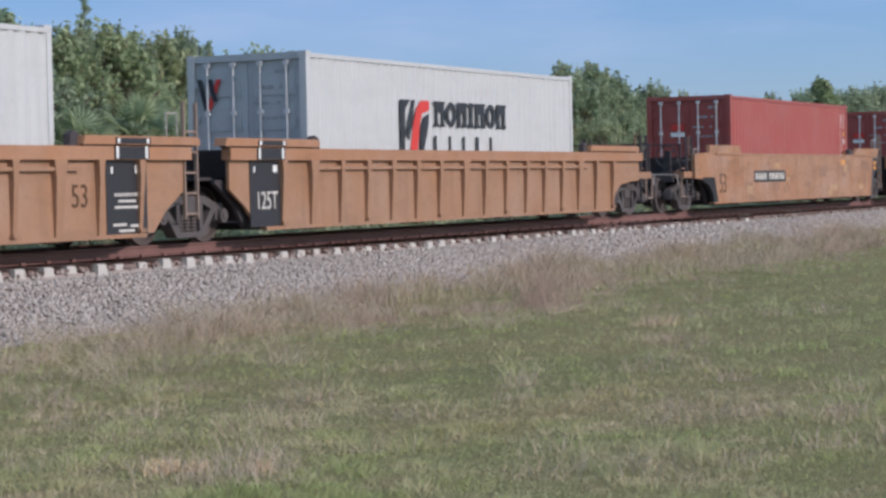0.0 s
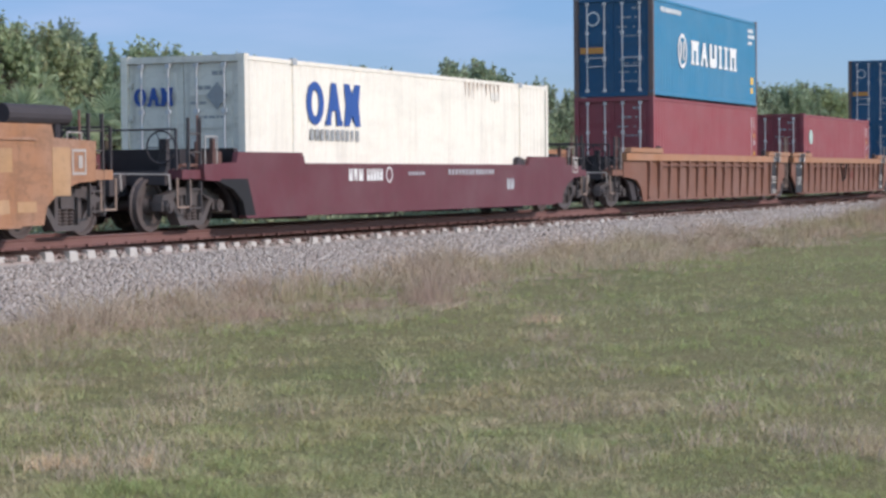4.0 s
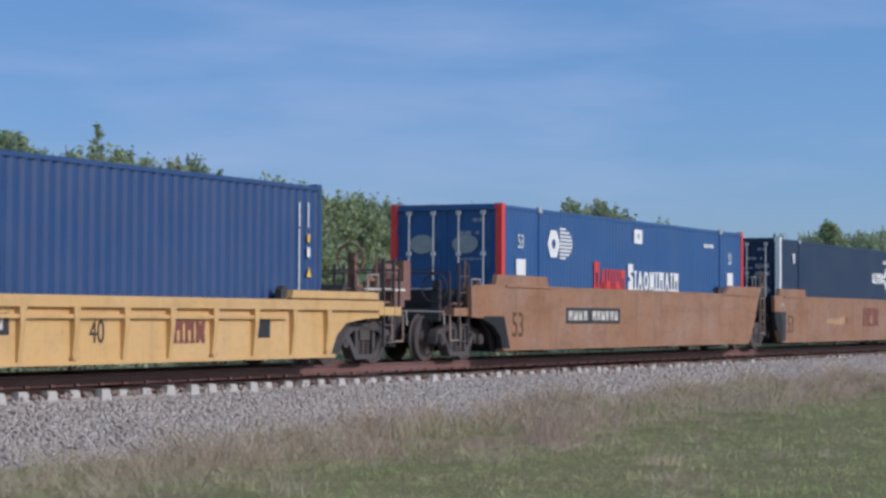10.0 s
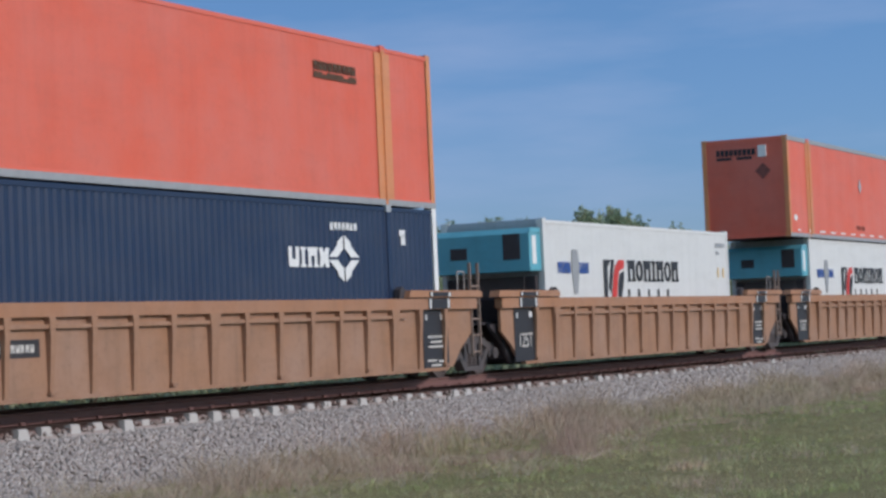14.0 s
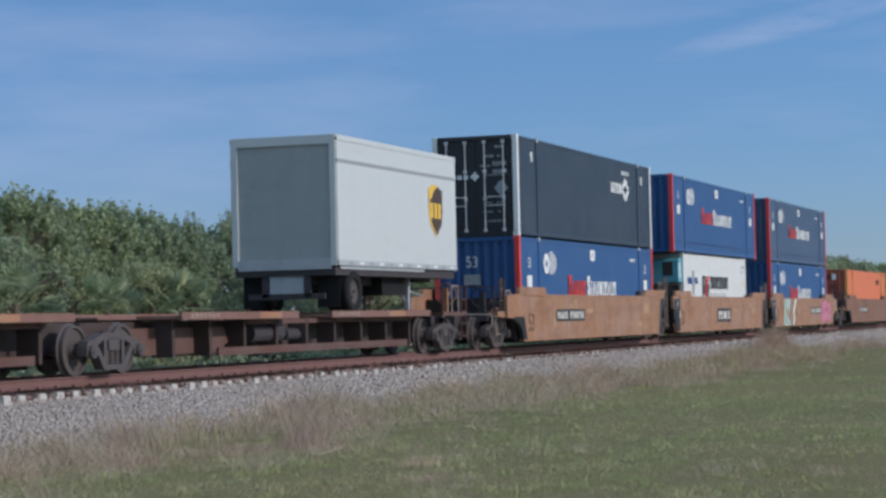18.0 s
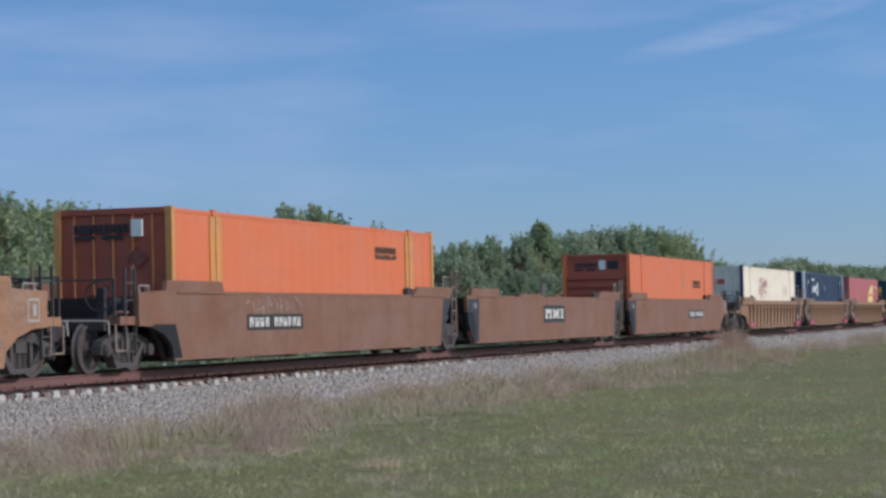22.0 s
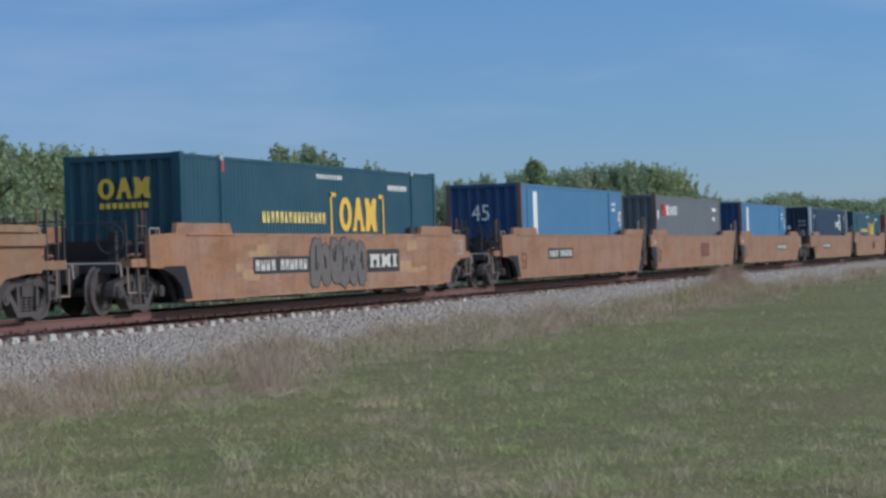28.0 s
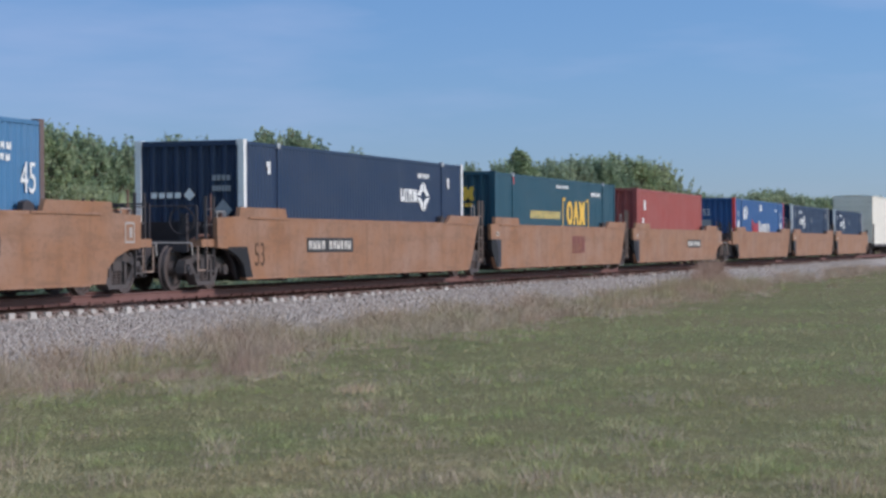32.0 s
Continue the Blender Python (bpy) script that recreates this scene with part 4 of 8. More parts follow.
def spine_unit(label, le, re, hl, hr):
    """One unit of a skeletal car that carries trailers: a deep centre sill with side platforms."""
    car = thing("spine_car", label, "railcar", "spine car units")
    a, b = -hl, hr
    sill = [(a + 0.1, 0.66), (a + 1.9, 0.30), (a + 5.6, 0.24), (b - 5.6, 0.24), (b - 1.9, 0.30), (b - 0.1, 0.66), (b - 0.1, 0.95), (a + 0.1, 0.95)]
    part("center_sill", Shape().side(sill, -0.36, 0.36), M["sillbrown"], car)
    for s in (-1, 1):
        part("lower_sill_panel", Shape().side([(a + 1.0, 0.5), (a + 1.9, 0.30), (a + 5.2, 0.30), (a + 5.8, 0.5), (a + 5.6, 0.82), (a + 1.2, 0.82)], -0.03, 0.03), M["spine"], car, at=(0, s * 0.62, 0))
        for x0, x1 in ((a + 2.2, a + 7.8), (b - 8.4, b - 1.9)):
            part("side_platform", Shape().box(x0, x1, 0.42 if s > 0 else -1.36, 1.36 if s > 0 else -0.42, 1.00, 1.05).box(x0, x1, s * 1.36 - 0.03, s * 1.36 + 0.03, 0.965, 1.115), M["rustdeck"], car)
            if s < 0:
                part("platform_stencil", blocks(x0 + 0.4, 1.0, x0 + 1.7, 1.09, 7, -1.392, 0.65), M["ladder"], car)["kind"] = "stuff"
                part("rust_patch", Shape().box(x0 + 3.6, x0 + 4.7, -1.393, -1.39, 0.98, 1.10), M["chord"], car)
        part("side_rail", Shape().box(a + 6.0, b - 2.2, s * 0.95 - 0.05, s * 0.95 + 0.05, 0.86, 0.96), M["spine"], car)
        part("lower_rail", Shape().box(a + 4.6, b - 2.6, s * 0.98 - 0.03, s * 0.98 + 0.03, 0.24, 0.40), M["spine"], car)
        n = 9
        for i in range(n):
            x = a + 2.6 + (b - a - 5.0) * i / (n - 1)
            part("bracket", lambda: Shape().side([(-0.05, 0.25), (0.05, 0.25), (0.07, 0.98), (-0.07, 0.98)], -0.22, 0.22), M["sillbrown"], car, at=(x, s * 0.78, 0), key="spine_bracket")
    st = part("trailer_hitch", Shape().side([(a + 0.5, 1.0), (a + 1.5, 1.0), (a + 1.15, 1.55), (a + 0.85, 1.55)], -0.3, 0.3).box(a + 0.6, a + 1.4, -0.45, 0.45, 1.5, 1.56), M["dark"], car) if le == "c" else None
    truck(car, -hl)
    if re == "c":
        truck(car, hr)
    for s, kind, h in ((-1, le, hl), (1, re, hr)):
        if kind == "c":
            x0, x1 = sorted((s * (h + 0.05), s * (h + 1.25)))
            part("draft_sill", Shape().box(x0, x1, -0.36, 0.36, 0.66, 0.98).box(*sorted((s * (h + 1.2), s * (h + 1.72))), -0.13, 0.13, 0.74, 0.96), M["dark"], car)
            part("end_deck", Shape().box(*sorted((s * (h - 0.9), s * (h + 1.0))), -1.38, 1.38, 0.96, 1.06), M["spine"], car)
            for y in (-1.36, 1.36):
                part("ladder", lambda: ladder_shape(0.35, 1.75), M["spine"], car, at=(s * (h + 0.75), y, 0), key="spine_ladder")
                part("grab_iron", lambda: hoop_shape(0.5, 0.7, 0.013), M["grab"], car, at=(s * (h + 0.1), y, 1.04), key="hoop_b")
            if s > 0:
                bs = part("brake_stand", Shape().box(h + 0.8, h + 0.9, -0.9, -0.75, 1.0, 1.7), M["chord"], car)
                part("brake_wheel", brake_wheel_shape, M["chord"], bs, at=(h + 0.95, -0.82, 1.55), key="brake_wheel_o")
    part("air_reservoir", Shape().rod((a + 6.5, -0.75, 0.66), (a + 8.1, -0.75, 0.66), 0.2, 12).rod((a + 8.4, -0.75, 0.62), (a + 9.2, -0.75, 0.62), 0.13, 10), M["dark"], car)
    return car


# ---- containers ----
def corr_x(x0, x1, z0, z1, y, pitch, depth, out):
    """A trapezoid-corrugated sheet along x. out: -1 faces the field."""
    n = max(1, round((x1 - x0) / pitch))
    p = (x1 - x0) / n
    pts = []
    for i in range(n):
        a = x0 + i * p
        pts += [(a, 0), (a + p * 0.27, 0), (a + p * 0.5, depth), (a + p * 0.77, depth)]
    pts.append((x1, 0))
    vs = [(x, y - out * d, z) for x, d in pts for z in (z0, z1)]
    fs = [(2 * i, 2 * i + 2, 2 * i + 3, 2 * i + 1) if out < 0 else (2 * i + 1, 2 * i + 3, 2 * i + 2, 2 * i) for i in range(len(pts) - 1)]
    return Shape().add(vs, fs)


def corr_y(y0, y1, z0, z1, x, pitch, depth):
    """A corrugated end sheet along y that faces -x."""
    n = max(1, round((y1 - y0) / pitch))
    p = (y1 - y0) / n
    pts = []
    for i in range(n):
        a = y0 + i * p
        pts += [(a, 0), (a + p * 0.27, 0), (a + p * 0.5, depth), (a + p * 0.77, depth)]
    pts.append((y1, 0))
    vs = [(x + d, y, z) for y, d in pts for z in (z0, z1)]
    return Shape().add(vs, [(2 * i + 1, 2 * i + 3, 2 * i + 2, 2 * i) for i in range(len(pts) - 1)])


def door_shape(w, h):
    sh = Shape().box(0, 0.05, -w / 2, w / 2, 0, h)
    return sh


def door_press_shape(w, h):
    return Shape().face([(-w / 2 + 0.12, 0), (w / 2 - 0.12, 0), (w / 2 - 0.16, h * 0.16), (-w / 2 + 0.16, h * 0.16)], -0.022, 0.0)


def lock_rod_shape(h):
    sh = Shape().rod((0, 0, 0.03), (0, 0, h - 0.03), 0.021, 8)
    for z in (0.05, h * 0.36, h * 0.66, h - 0.05):
        sh.box(-0.035, 0.03, -0.05, 0.05, z - 0.04, z + 0.04)
    return sh


def container(mat, label, L, W, H, end="doors", post=None, pitch=0.278, depth=0.036, inner_posts=False, end_mat=None, rod_mat=None, group="containers"):
    """A steel box: corrugated sides, frame, castings, and a door end or a closed end. Origin at the middle of its floor."""
    c = thing("shipping_container", label, "container", group)
    a, b, w = -L / 2, L / 2, W / 2
    post = post or mat
    em = end_mat or mat
    pw = 0.12 if L < 13 else 0.16
    for s in (-1, 1):
        if inner_posts:
            q = [a + pw, a + 1.98, b - 1.98, b - pw]
            for i in range(3):
                part("side_panel", lambda: corr_x(q[i] + 0.04, q[i + 1] - 0.04, 0.14, H - 0.1, s * (w - 0.012), pitch, depth, s), mat, c, key=("sp", L, W, H, pitch, depth, i, s))
            for x in (q[1], q[2]):
                part("lift_post", lambda: Shape().box(-0.05, 0.05, -0.03, 0.03, 0.02, H), post if post is not mat and inner_posts == 2 else mat, c, at=(x, s * (w - 0.02), 0), key=("lp", H))
                part("lift_casting", lambda: Shape().box(-0.09, 0.09, -0.05, 0.035, -0.06, 0.06), M["greydoor"] if inner_posts == 1 else mat, c, at=(x, s * (w - 0.02), H - 0.06), key="lc")
        else:
            part("side_wall", lambda: corr_x(a + pw, b - pw, 0.14, H - 0.1, s * (w - 0.012), pitch, depth, s), mat, c, key=("sw", L, W, H, pitch, depth, s))
        part("top_rail", lambda: Shape().box(a, b, -0.05, 0.05, H - 0.11, H - 0.035), mat, c, at=(0, s * (w - 0.05), 0), key=("tr", L, H))
        part("bottom_rail", lambda: Shape().box(a, b, -0.05, 0.05, 0.045, 0.16), mat, c, at=(0, s * (w - 0.05), 0), key=("br", L))
        for sx in (-1, 1):
            part("corner_post", lambda: Shape().box(-pw / 2, pw / 2, -0.07, 0.07, 0.11, H - 0.11), post, c, at=(sx * (b - pw / 2), s * (w - 0.068), 0), key=("cpost", H, pw))
            for z in (0.055, H - 0.055):
                part("corner_casting", lambda: Shape().box(-0.09, 0.09, -0.083, 0.083, -0.058, 0.058), post, c,
                     at=(sx * (b - 0.088), s * (w - 0.08), z), key="casting")
    part("roof", lambda: corr_x(a + 0.08, b - 0.08, -w + 0.06, w - 0.06, 0, 0.4, 0.02, -1), mat, c, at=(0, 0, H - 0.03), key=("roof", L, W)).rotation_euler = (radians(-90), 0, 0)
    part("underframe", lambda: Shape().box(a + 0.05, b - 0.05, -w + 0.05, w - 0.05, 0.03, 0.13), M["dark"], c, key=("uf", L, W))
    part("rear_wall", lambda: Shape().box(b - 0.10, b - 0.05, -w + 0.1, w - 0.1, 0.1, H - 0.1), mat, c, key=("rw", L, W, H))
    part("end_header", lambda: Shape().box(a + 0.005, a + 0.10, -w + 0.12, w - 0.12, H - 0.13, H - 0.01), em, c, key=("eh", L, W, H))
    part("end_sill", lambda: Shape().box(a + 0.005, a + 0.10, -w + 0.12, w - 0.12, 0.01, 0.13), em, c, key=("es", L, W))
    dh = H - 0.27
    if end == "doors":
        dw = W / 2 - 0.15
        for s in (-1, 1):
            d = part("door", lambda: door_shape(dw, dh), em, c, at=(a + 0.07, s * (dw / 2 + 0.008), 0.135), key=("door", W, H))
            for k in range(4):
                part("door_panel", lambda: door_press_shape(dw, dh), em, d, at=(0, 0, dh * (0.08 + 0.23 * k)), key=("press", W, H))
            for k in (-1, 1):
                part("lock_rod", lambda: lock_rod_shape(dh), rod_mat or M["rod"], d, at=(-0.055, k * dw * 0.25, 0), key=("rod", H))
            part("door_handle", lambda: Shape().rod((-0.08, -0.3, 0), (-0.08, 0.22, 0.0), 0.016, 6).box(-0.09, 0.0, -0.32, -0.24, -0.04, 0.04).rod((-0.08, -0.3, -0.25), (-0.08, 0.22, -0.25), 0.016, 6), rod_mat or M["rod"], d, at=(0, 0, dh * 0.38), key="handle")
            for z in (0.15, 0.38, 0.62, 0.85):
                part("hinge", lambda: Shape().box(-0.03, 0.02, -0.06, 0.06, -0.05, 0.05), em, d, at=(-0.015, s * (dw / 2 - 0.02), dh * z), key="hinge")
            if s < 0:
                part("door_stencil", lambda: blocks_end(0.05, 0.42, 0.66, 0.93, dh), M["greymark"], d, at=(-0.028, 0, 0), key=("dst", H))["kind"] = "stuff"
    elif end == "front":
        part("front_wall", lambda: corr_y(-w + 0.14, w - 0.14, 0.13, H - 0.13, a + 0.03, 0.30, 0.085), em, c, key=("fw", L, W, H))
    elif end == "ribs":
        part("front_wall", lambda: Shape().box(a + 0.06, a + 0.1, -w + 0.12, w - 0.12, 0.13, H - 0.13), em, c, key=("fr", L, W, H))
        for k in range(5):
            part("wall_rib", lambda: Shape().face([(-0.017, 0.14), (0.017, 0.14), (0.017, H - 0.14), (-0.017, H - 0.14)], -0.05, 0.0), M["paledoor"] if em is M["paledoor"] else M["orange_post"], c, at=(a + 0.06, -w + W * (k + 1) / 6, 0), key=("wr", H))
    elif end == "slats":
        part("front_wall", lambda: Shape().box(a + 0.08, a + 0.12, -w + 0.12, w - 0.12, 0.13, H - 0.13), em, c, key=("fs", L, W, H))
        for k in range(7):
            z = 0.22 + k * (H - 0.86) / 7
            part("wall_rib", lambda: Shape().face([(-w + 0.16, 0), (w - 0.16, 0), (w - 0.2, 0.15), (-w + 0.2, 0.15)], -0.09, 0.0), em, c, at=(a + 0.08, 0, z), key=("ws", W))
    else:
        part("front_wall", lambda: Shape().box(a + 0.02, a + 0.1, -w + 0.12, w - 0.12, 0.13, H - 0.13), em, c, key=("fp", L, W, H))
    return c


def blocks_end(y0, y1, z0, z1, h):
    """Small rows of data bars on a door."""
    sh = Shape()
    rng = random.Random(7)
    for k in range(9):
        z = h * (z0 - 0.55 + 0.1 * k)
        if k in (3, 4):
            continue
        y = -0.30
        while y < 0.28:
            d = rng.uniform(0.05, 0.16)
            if rng.random() < 0.6:
                sh.box(-0.004, 0.0, y, y + d, z, z + (0.07 if k > 6 else 0.045))
            y += d + 0.03
    return sh


L40, L45, L53 = 12.192, 13.716, 16.154
IW, DW = 2.438, 2.591


def mark(c, shape, mat, name="marking", label=""):
    if name in ("name_blocks", "reflector", "star_mark", "white_band", "height_tag", "warning_tag", "owner_tag", "diamond_mark", "globe_stripes", "sprayed_scrawl"):
        return pieces(name.replace("blocks", "block"), shape, M[mat], c, label if label.startswith("pale sprayed") else "")
    ob = part(name, shape, M[mat], c, label)
    if len(shape.pieces) > 3 or name == "data_stencil":
        ob["kind"] = "stuff"
    return ob


def side_y(W):
    return -W / 2 - 0.002


def yard_marks(c, L, y, H, mat="white"):
    """Thin upright data strips and small tags near the far corner of a side."""
    b = L / 2
    mark(c, Shape().box(b - 0.80, b - 0.765, y - 0.005, y, H - 0.76, H - 0.34), mat, "data_strip")
    mark(c, Shape().box(b - 0.80, b - 0.77, y - 0.005, y, 0.9, H - 0.80), mat, "data_strip")
    mark(c, Shape().box(b - 0.49, b - 0.455, y - 0.005, y, H - 0.76, H - 0.33), mat, "data_strip")
    mark(c, Shape().box(b - 0.50, b - 0.42, y - 0.005, y, 1.86, 2.0), "yellowmark", "warning_tag")
    mark(c, Shape().box(b - 0.51, b - 0.41, y - 0.005, y, 1.60, 1.77), mat, "data_strip")
    mark(c, Shape().side([(b - 0.52, 1.26), (b - 0.36, 1.26), (b - 0.44, 1.43)], y - 0.005, y), "yellowmark", "warning_tag")


def hanjin_box(mat, label):
    c = container(mat, label, L40, IW, 2.92, "doors", post=M["rustpost"], end_mat=M["hanjindoor"])
    y, a = side_y(IW), -L40 / 2
    mark(c, ring_shape(a + 3.06, 1.46, 0.53, 0.11, y, 28, 0.9), "white", "ring_mark")
    mark(c, Shape().side([(a + 2.8, 1.2), (a + 2.92, 1.2), (a + 3.0, 1.74), (a + 2.88, 1.74)], y - 0.005, y).side([(a + 3.1, 1.2), (a + 3.22, 1.2), (a + 3.3, 1.74), (a + 3.18, 1.74)], y - 0.005, y), "white", "ring_mark")
    mark(c, shapes(a + 4.0, 1.1, a + 9.45, 1.84, "gwubbg", y, 0.24), "white", "name_blocks", "six large plain white shapes")
    mark(c, blocks(a + 0.8, 2.52, a + 2.95, 2.66, 13, y, 0.7), "white", "data_stencil")
    mark(c, blocks(a + 11.0, 2.50, a + 11.7, 2.62, 5, y, 0.8).join((blocks(a + 10.98, 2.30, a + 11.85, 2.42, 6, y, 0.85))).join((blocks(a + 11.0, 2.08, a + 11.5, 2.2, 3, y, 0.8))), "white", "data_stencil")
    d = 0.58 if mat is M["hanjin"] else 0.0
    mark(c, Shape().box(a + 11.3, a + 11.66, y - 0.005, y, 1.32 - d, 1.56 - d).box(a + 11.3, a + 11.6, y - 0.005, y, 1.02 - d, 1.20 - d), "yellowmark", "warning_tag")
    x = a + 0.014
    sh = Shape()
    for i in range(16):
        t0, t1 = 2 * math.pi * i / 16, 2 * math.pi * (i + 1) / 16
        sh.face([(0.62 + r * math.cos(t), 2.30 + r * math.sin(t)) for r, t in ((0.17, t0), (0.21, t0), (0.21, t1), (0.17, t1))], x - 0.006, x)
    mark(c, sh, "white", "ring_mark")
    mark(c, Shape().box(x - 0.006, x, 0.30, 1.02, 1.28, 1.46), "orangemark", "warning_tag")
    return c


def rust_runs(c):
    """Dark rust running down the aqua box from dents along its top and middle."""
    y, a = side_y(IW) - 0.004, -L40 / 2
    for x, z1, z0, w in ((6.86, 2.30, 1.25, 0.07), (7.08, 1.36, 0.42, 0.10), (6.72, 1.1, 0.5, 0.05), (5.62, 2.72, 2.2, 0.05), (6.35, 2.74, 2.3, 0.05), (6.5, 2.55, 2.05, 0.03), (2.05, 2.74, 2.2, 0.05), (2.4, 2.7, 2.35, 0.03), (1.3, 2.74, 2.0, 0.04), (7.6, 2.7, 2.3, 0.03), (0.6, 2.6, 1.9, 0.05)):
        mark(c, Shape().side([(a + x - w, z1), (a + x - 0.4 * w, z1 + 0.06), (a + x + w, z1 - 0.03), (a + x + 0.6 * w, (z0 + z1) / 2), (a + x + 0.15 * w, z0), (a + x - 0.5 * w, (z0 + z1) / 2 + 0.1)], y - 0.003, y), "rustrun", "rust_run")
    for x, z, w, h in ((7.45, 1.62, 0.2, 0.16), (7.0, 1.18, 0.14, 0.2), (8.9, 1.5, 0.12, 0.22), (9.05, 1.2, 0.16, 0.1), (4.45, 1.12, 0.18, 0.07), (5.9, 1.3, 0.1, 0.14)):
        mark(c, Shape().side([(a + x, z), (a + x + 0.6 * w, z - 0.3 * h), (a + x + w, z + 0.4 * h), (a + x + 0.5 * w, z + h), (a + x - 0.1 * w, z + 0.6 * h)], y - 0.005, y), "aqua", "bare_patch")


def red_box(mat, label, tag=0, H=2.88):
    c = container(mat, label, L40, IW, H, "doors")
    y, a = side_y(IW), -L40 / 2
    if tag != 3:
        yard_marks(c, L40, y, 2.88)
    x = a + 0.014
    if tag in (1, 2):
        mark(c, Shape().box(x - 0.006, x, 0.14, 0.50, 1.92, 2.10), "redmark", "owner_tag")
        mark(c, Shape().box(x - 0.006, x, 0.12, 0.52, 1.75, 1.87), "white", "owner_tag")
    if tag == 2:
        mark(c, Shape().box(a + 0.66, a + 0.98, y - 0.005, y, 2.0, 2.14).box(a + 0.7, a + 0.9, y - 0.005, y, 1.7, 1.9).box(a + 0.66, a + 0.95, y - 0.005, y, 1.5, 1.64), "white", "owner_tag")
    if tag == 3:
        mark(c, Shape().side([(a + 1.15 + 0.28 * math.cos(t), 2.0 + 0.28 * math.sin(t)) for t in [k * math.pi / 8 for k in range(16)]], y - 0.005, y), "tealmark", "round_sticker", "round pale teal sticker")
        yard_marks(c, L40, y, 2.88)
    return c


def horizon_box(label, reefer=False):
    end = "plain" if reefer else "doors"
    c = container(M["reefer" if reefer else "whitebox"], label, L40, IW, 2.93, end, end_mat=M["greydoor"], pitch=0.278 if not reefer else 1.2, depth=0.03 if not reefer else 0.006)
    y, a = side_y(IW), -L40 / 2
    u, d = (a - 0.2, 0.1) if reefer else (a, 0.0)
    mark(c, Shape().side([(u + 3.58, 1.22 - d), (u + 3.76, 1.22 - d), (u + 3.80, 2.0 - d), (u + 4.02, 2.18 - d), (u + 3.58, 2.18 - d)], y - 0.005, y).side([(u + 3.86, 1.55 - d), (u + 3.96, 1.40 - d), (u + 4.22, 2.18 - d), (u + 4.06, 2.18 - d)], y - 0.005, y).side([(u + 4.42, 1.22 - d), (u + 4.58, 1.22 - d), (u + 4.80, 1.72 - d), (u + 4.82, 1.93 - d), (u + 4.56, 1.85 - d), (u + 4.46, 1.62 - d)], y - 0.005, y), "blackmark", "owner_mark")
    mark(c, Shape().side([(u + 3.98, 1.20 - d), (u + 4.30, 1.20 - d), (u + 4.40, 1.70 - d), (u + 4.52, 1.92 - d), (u + 4.84, 2.0 - d), (u + 4.84, 2.18 - d), (u + 4.50, 2.18 - d), (u + 4.28, 2.04 - d), (u + 4.14, 1.74 - d)], y - 0.0045, y), "redmark", "owner_mark")
    mark(c, shapes(u + 5.05, 1.68 - d, u + 8.5, 2.18 - d, "gogbgog", y, 0.10), "blackmark", "name_blocks", "seven plain black blocks")
    mark(c, blocks(u + 5.05, 1.22 - d, u + 8.3, 1.50 - d, 5, y, 0.16, 0, 0.0, 5), "blackmark", "name_blocks")
    if reefer:
        mark(c, blocks(a + 0.75, 1.75, a + 1.45, 2.0, 6, y, 0.75, seed=2).join((blocks(a + 1.95, 1.75, a + 2.5, 2.0, 4, y, 0.75, seed=3))), "bluemark", "data_stencil")
        mark(c, Shape().side([(a + 1.55, 2.28), (a + 1.85, 2.28), (a + 1.95, 1.9), (a + 1.8, 1.3), (a + 1.6, 1.3), (a + 1.5, 1.9)], y - 0.005, y), "greymark", "picture_mark")
        mark(c, Shape().box(a + 11.2, a + 11.9, y - 0.005, y, 2.5, 2.6).box(a + 11.2, a + 11.45, y - 0.005, y, 2.3, 2.38), "greymark", "data_stencil")
        mark(c, Shape().box(a + 11.3, a + 11.36, y - 0.005, y, 1.7, 1.95).box(a + 11.7, a + 11.76, y - 0.005, y, 1.7, 1.95), "yellowmark", "warning_tag")
        g = part("generator_unit", Shape().side([(a - 0.62, 1.80), (a - 0.02, 1.80), (a - 0.02, 2.72), (a - 0.50, 2.72), (a - 0.62, 2.60)], -1.16, 1.16), M["unit"], c, "teal clip-on generator box")
        pieces("vent_panel", Shape().box(a - 0.63, a - 0.615, -0.95, -0.55, 2.05, 2.6).box(a - 0.63, a - 0.615, 0.3, 0.7, 2.1, 2.35), M["dark"], g)
        part("side_panel", Shape().box(a - 0.48, a - 0.28, -1.172, -1.16, 1.95, 2.55), M["white"], g)
        for q0, q1 in ((2.60, 2.68), (1.83, 1.88)):
            part("rim", Shape().box(a - 0.60, a - 0.05, -1.175, -1.162, q0, q1), M["unit"], g)
        part("reefer_machinery", Shape().box(a - 0.12, a + 0.02, -1.05, 1.05, 0.2, 1.7).box(a - 0.3, a - 0.1, -0.8, 0.3, 0.4, 1.2), M["dark"], c)
        part("fan_grille", Shape().box(a - 0.14, a - 0.12, -0.8, 0.8, 1.3, 1.7), M["gear"], c)
    else:
        x = a + 0.014
        mark(c, Shape().face([(1.02, 2.5), (0.92, 2.5), (0.80, 1.95), (0.88, 1.95)], x - 0.006, x).face([(0.80, 2.5), (0.70, 2.5), (0.6, 2.1), (0.7, 2.1)], x - 0.006, x), "blackmark", "owner_mark")
        mark(c, Shape().face([(0.84, 1.95), (0.74, 1.95), (0.52, 2.5), (0.62, 2.5)], x - 0.0055, x), "redmark", "owner_mark")
    return c


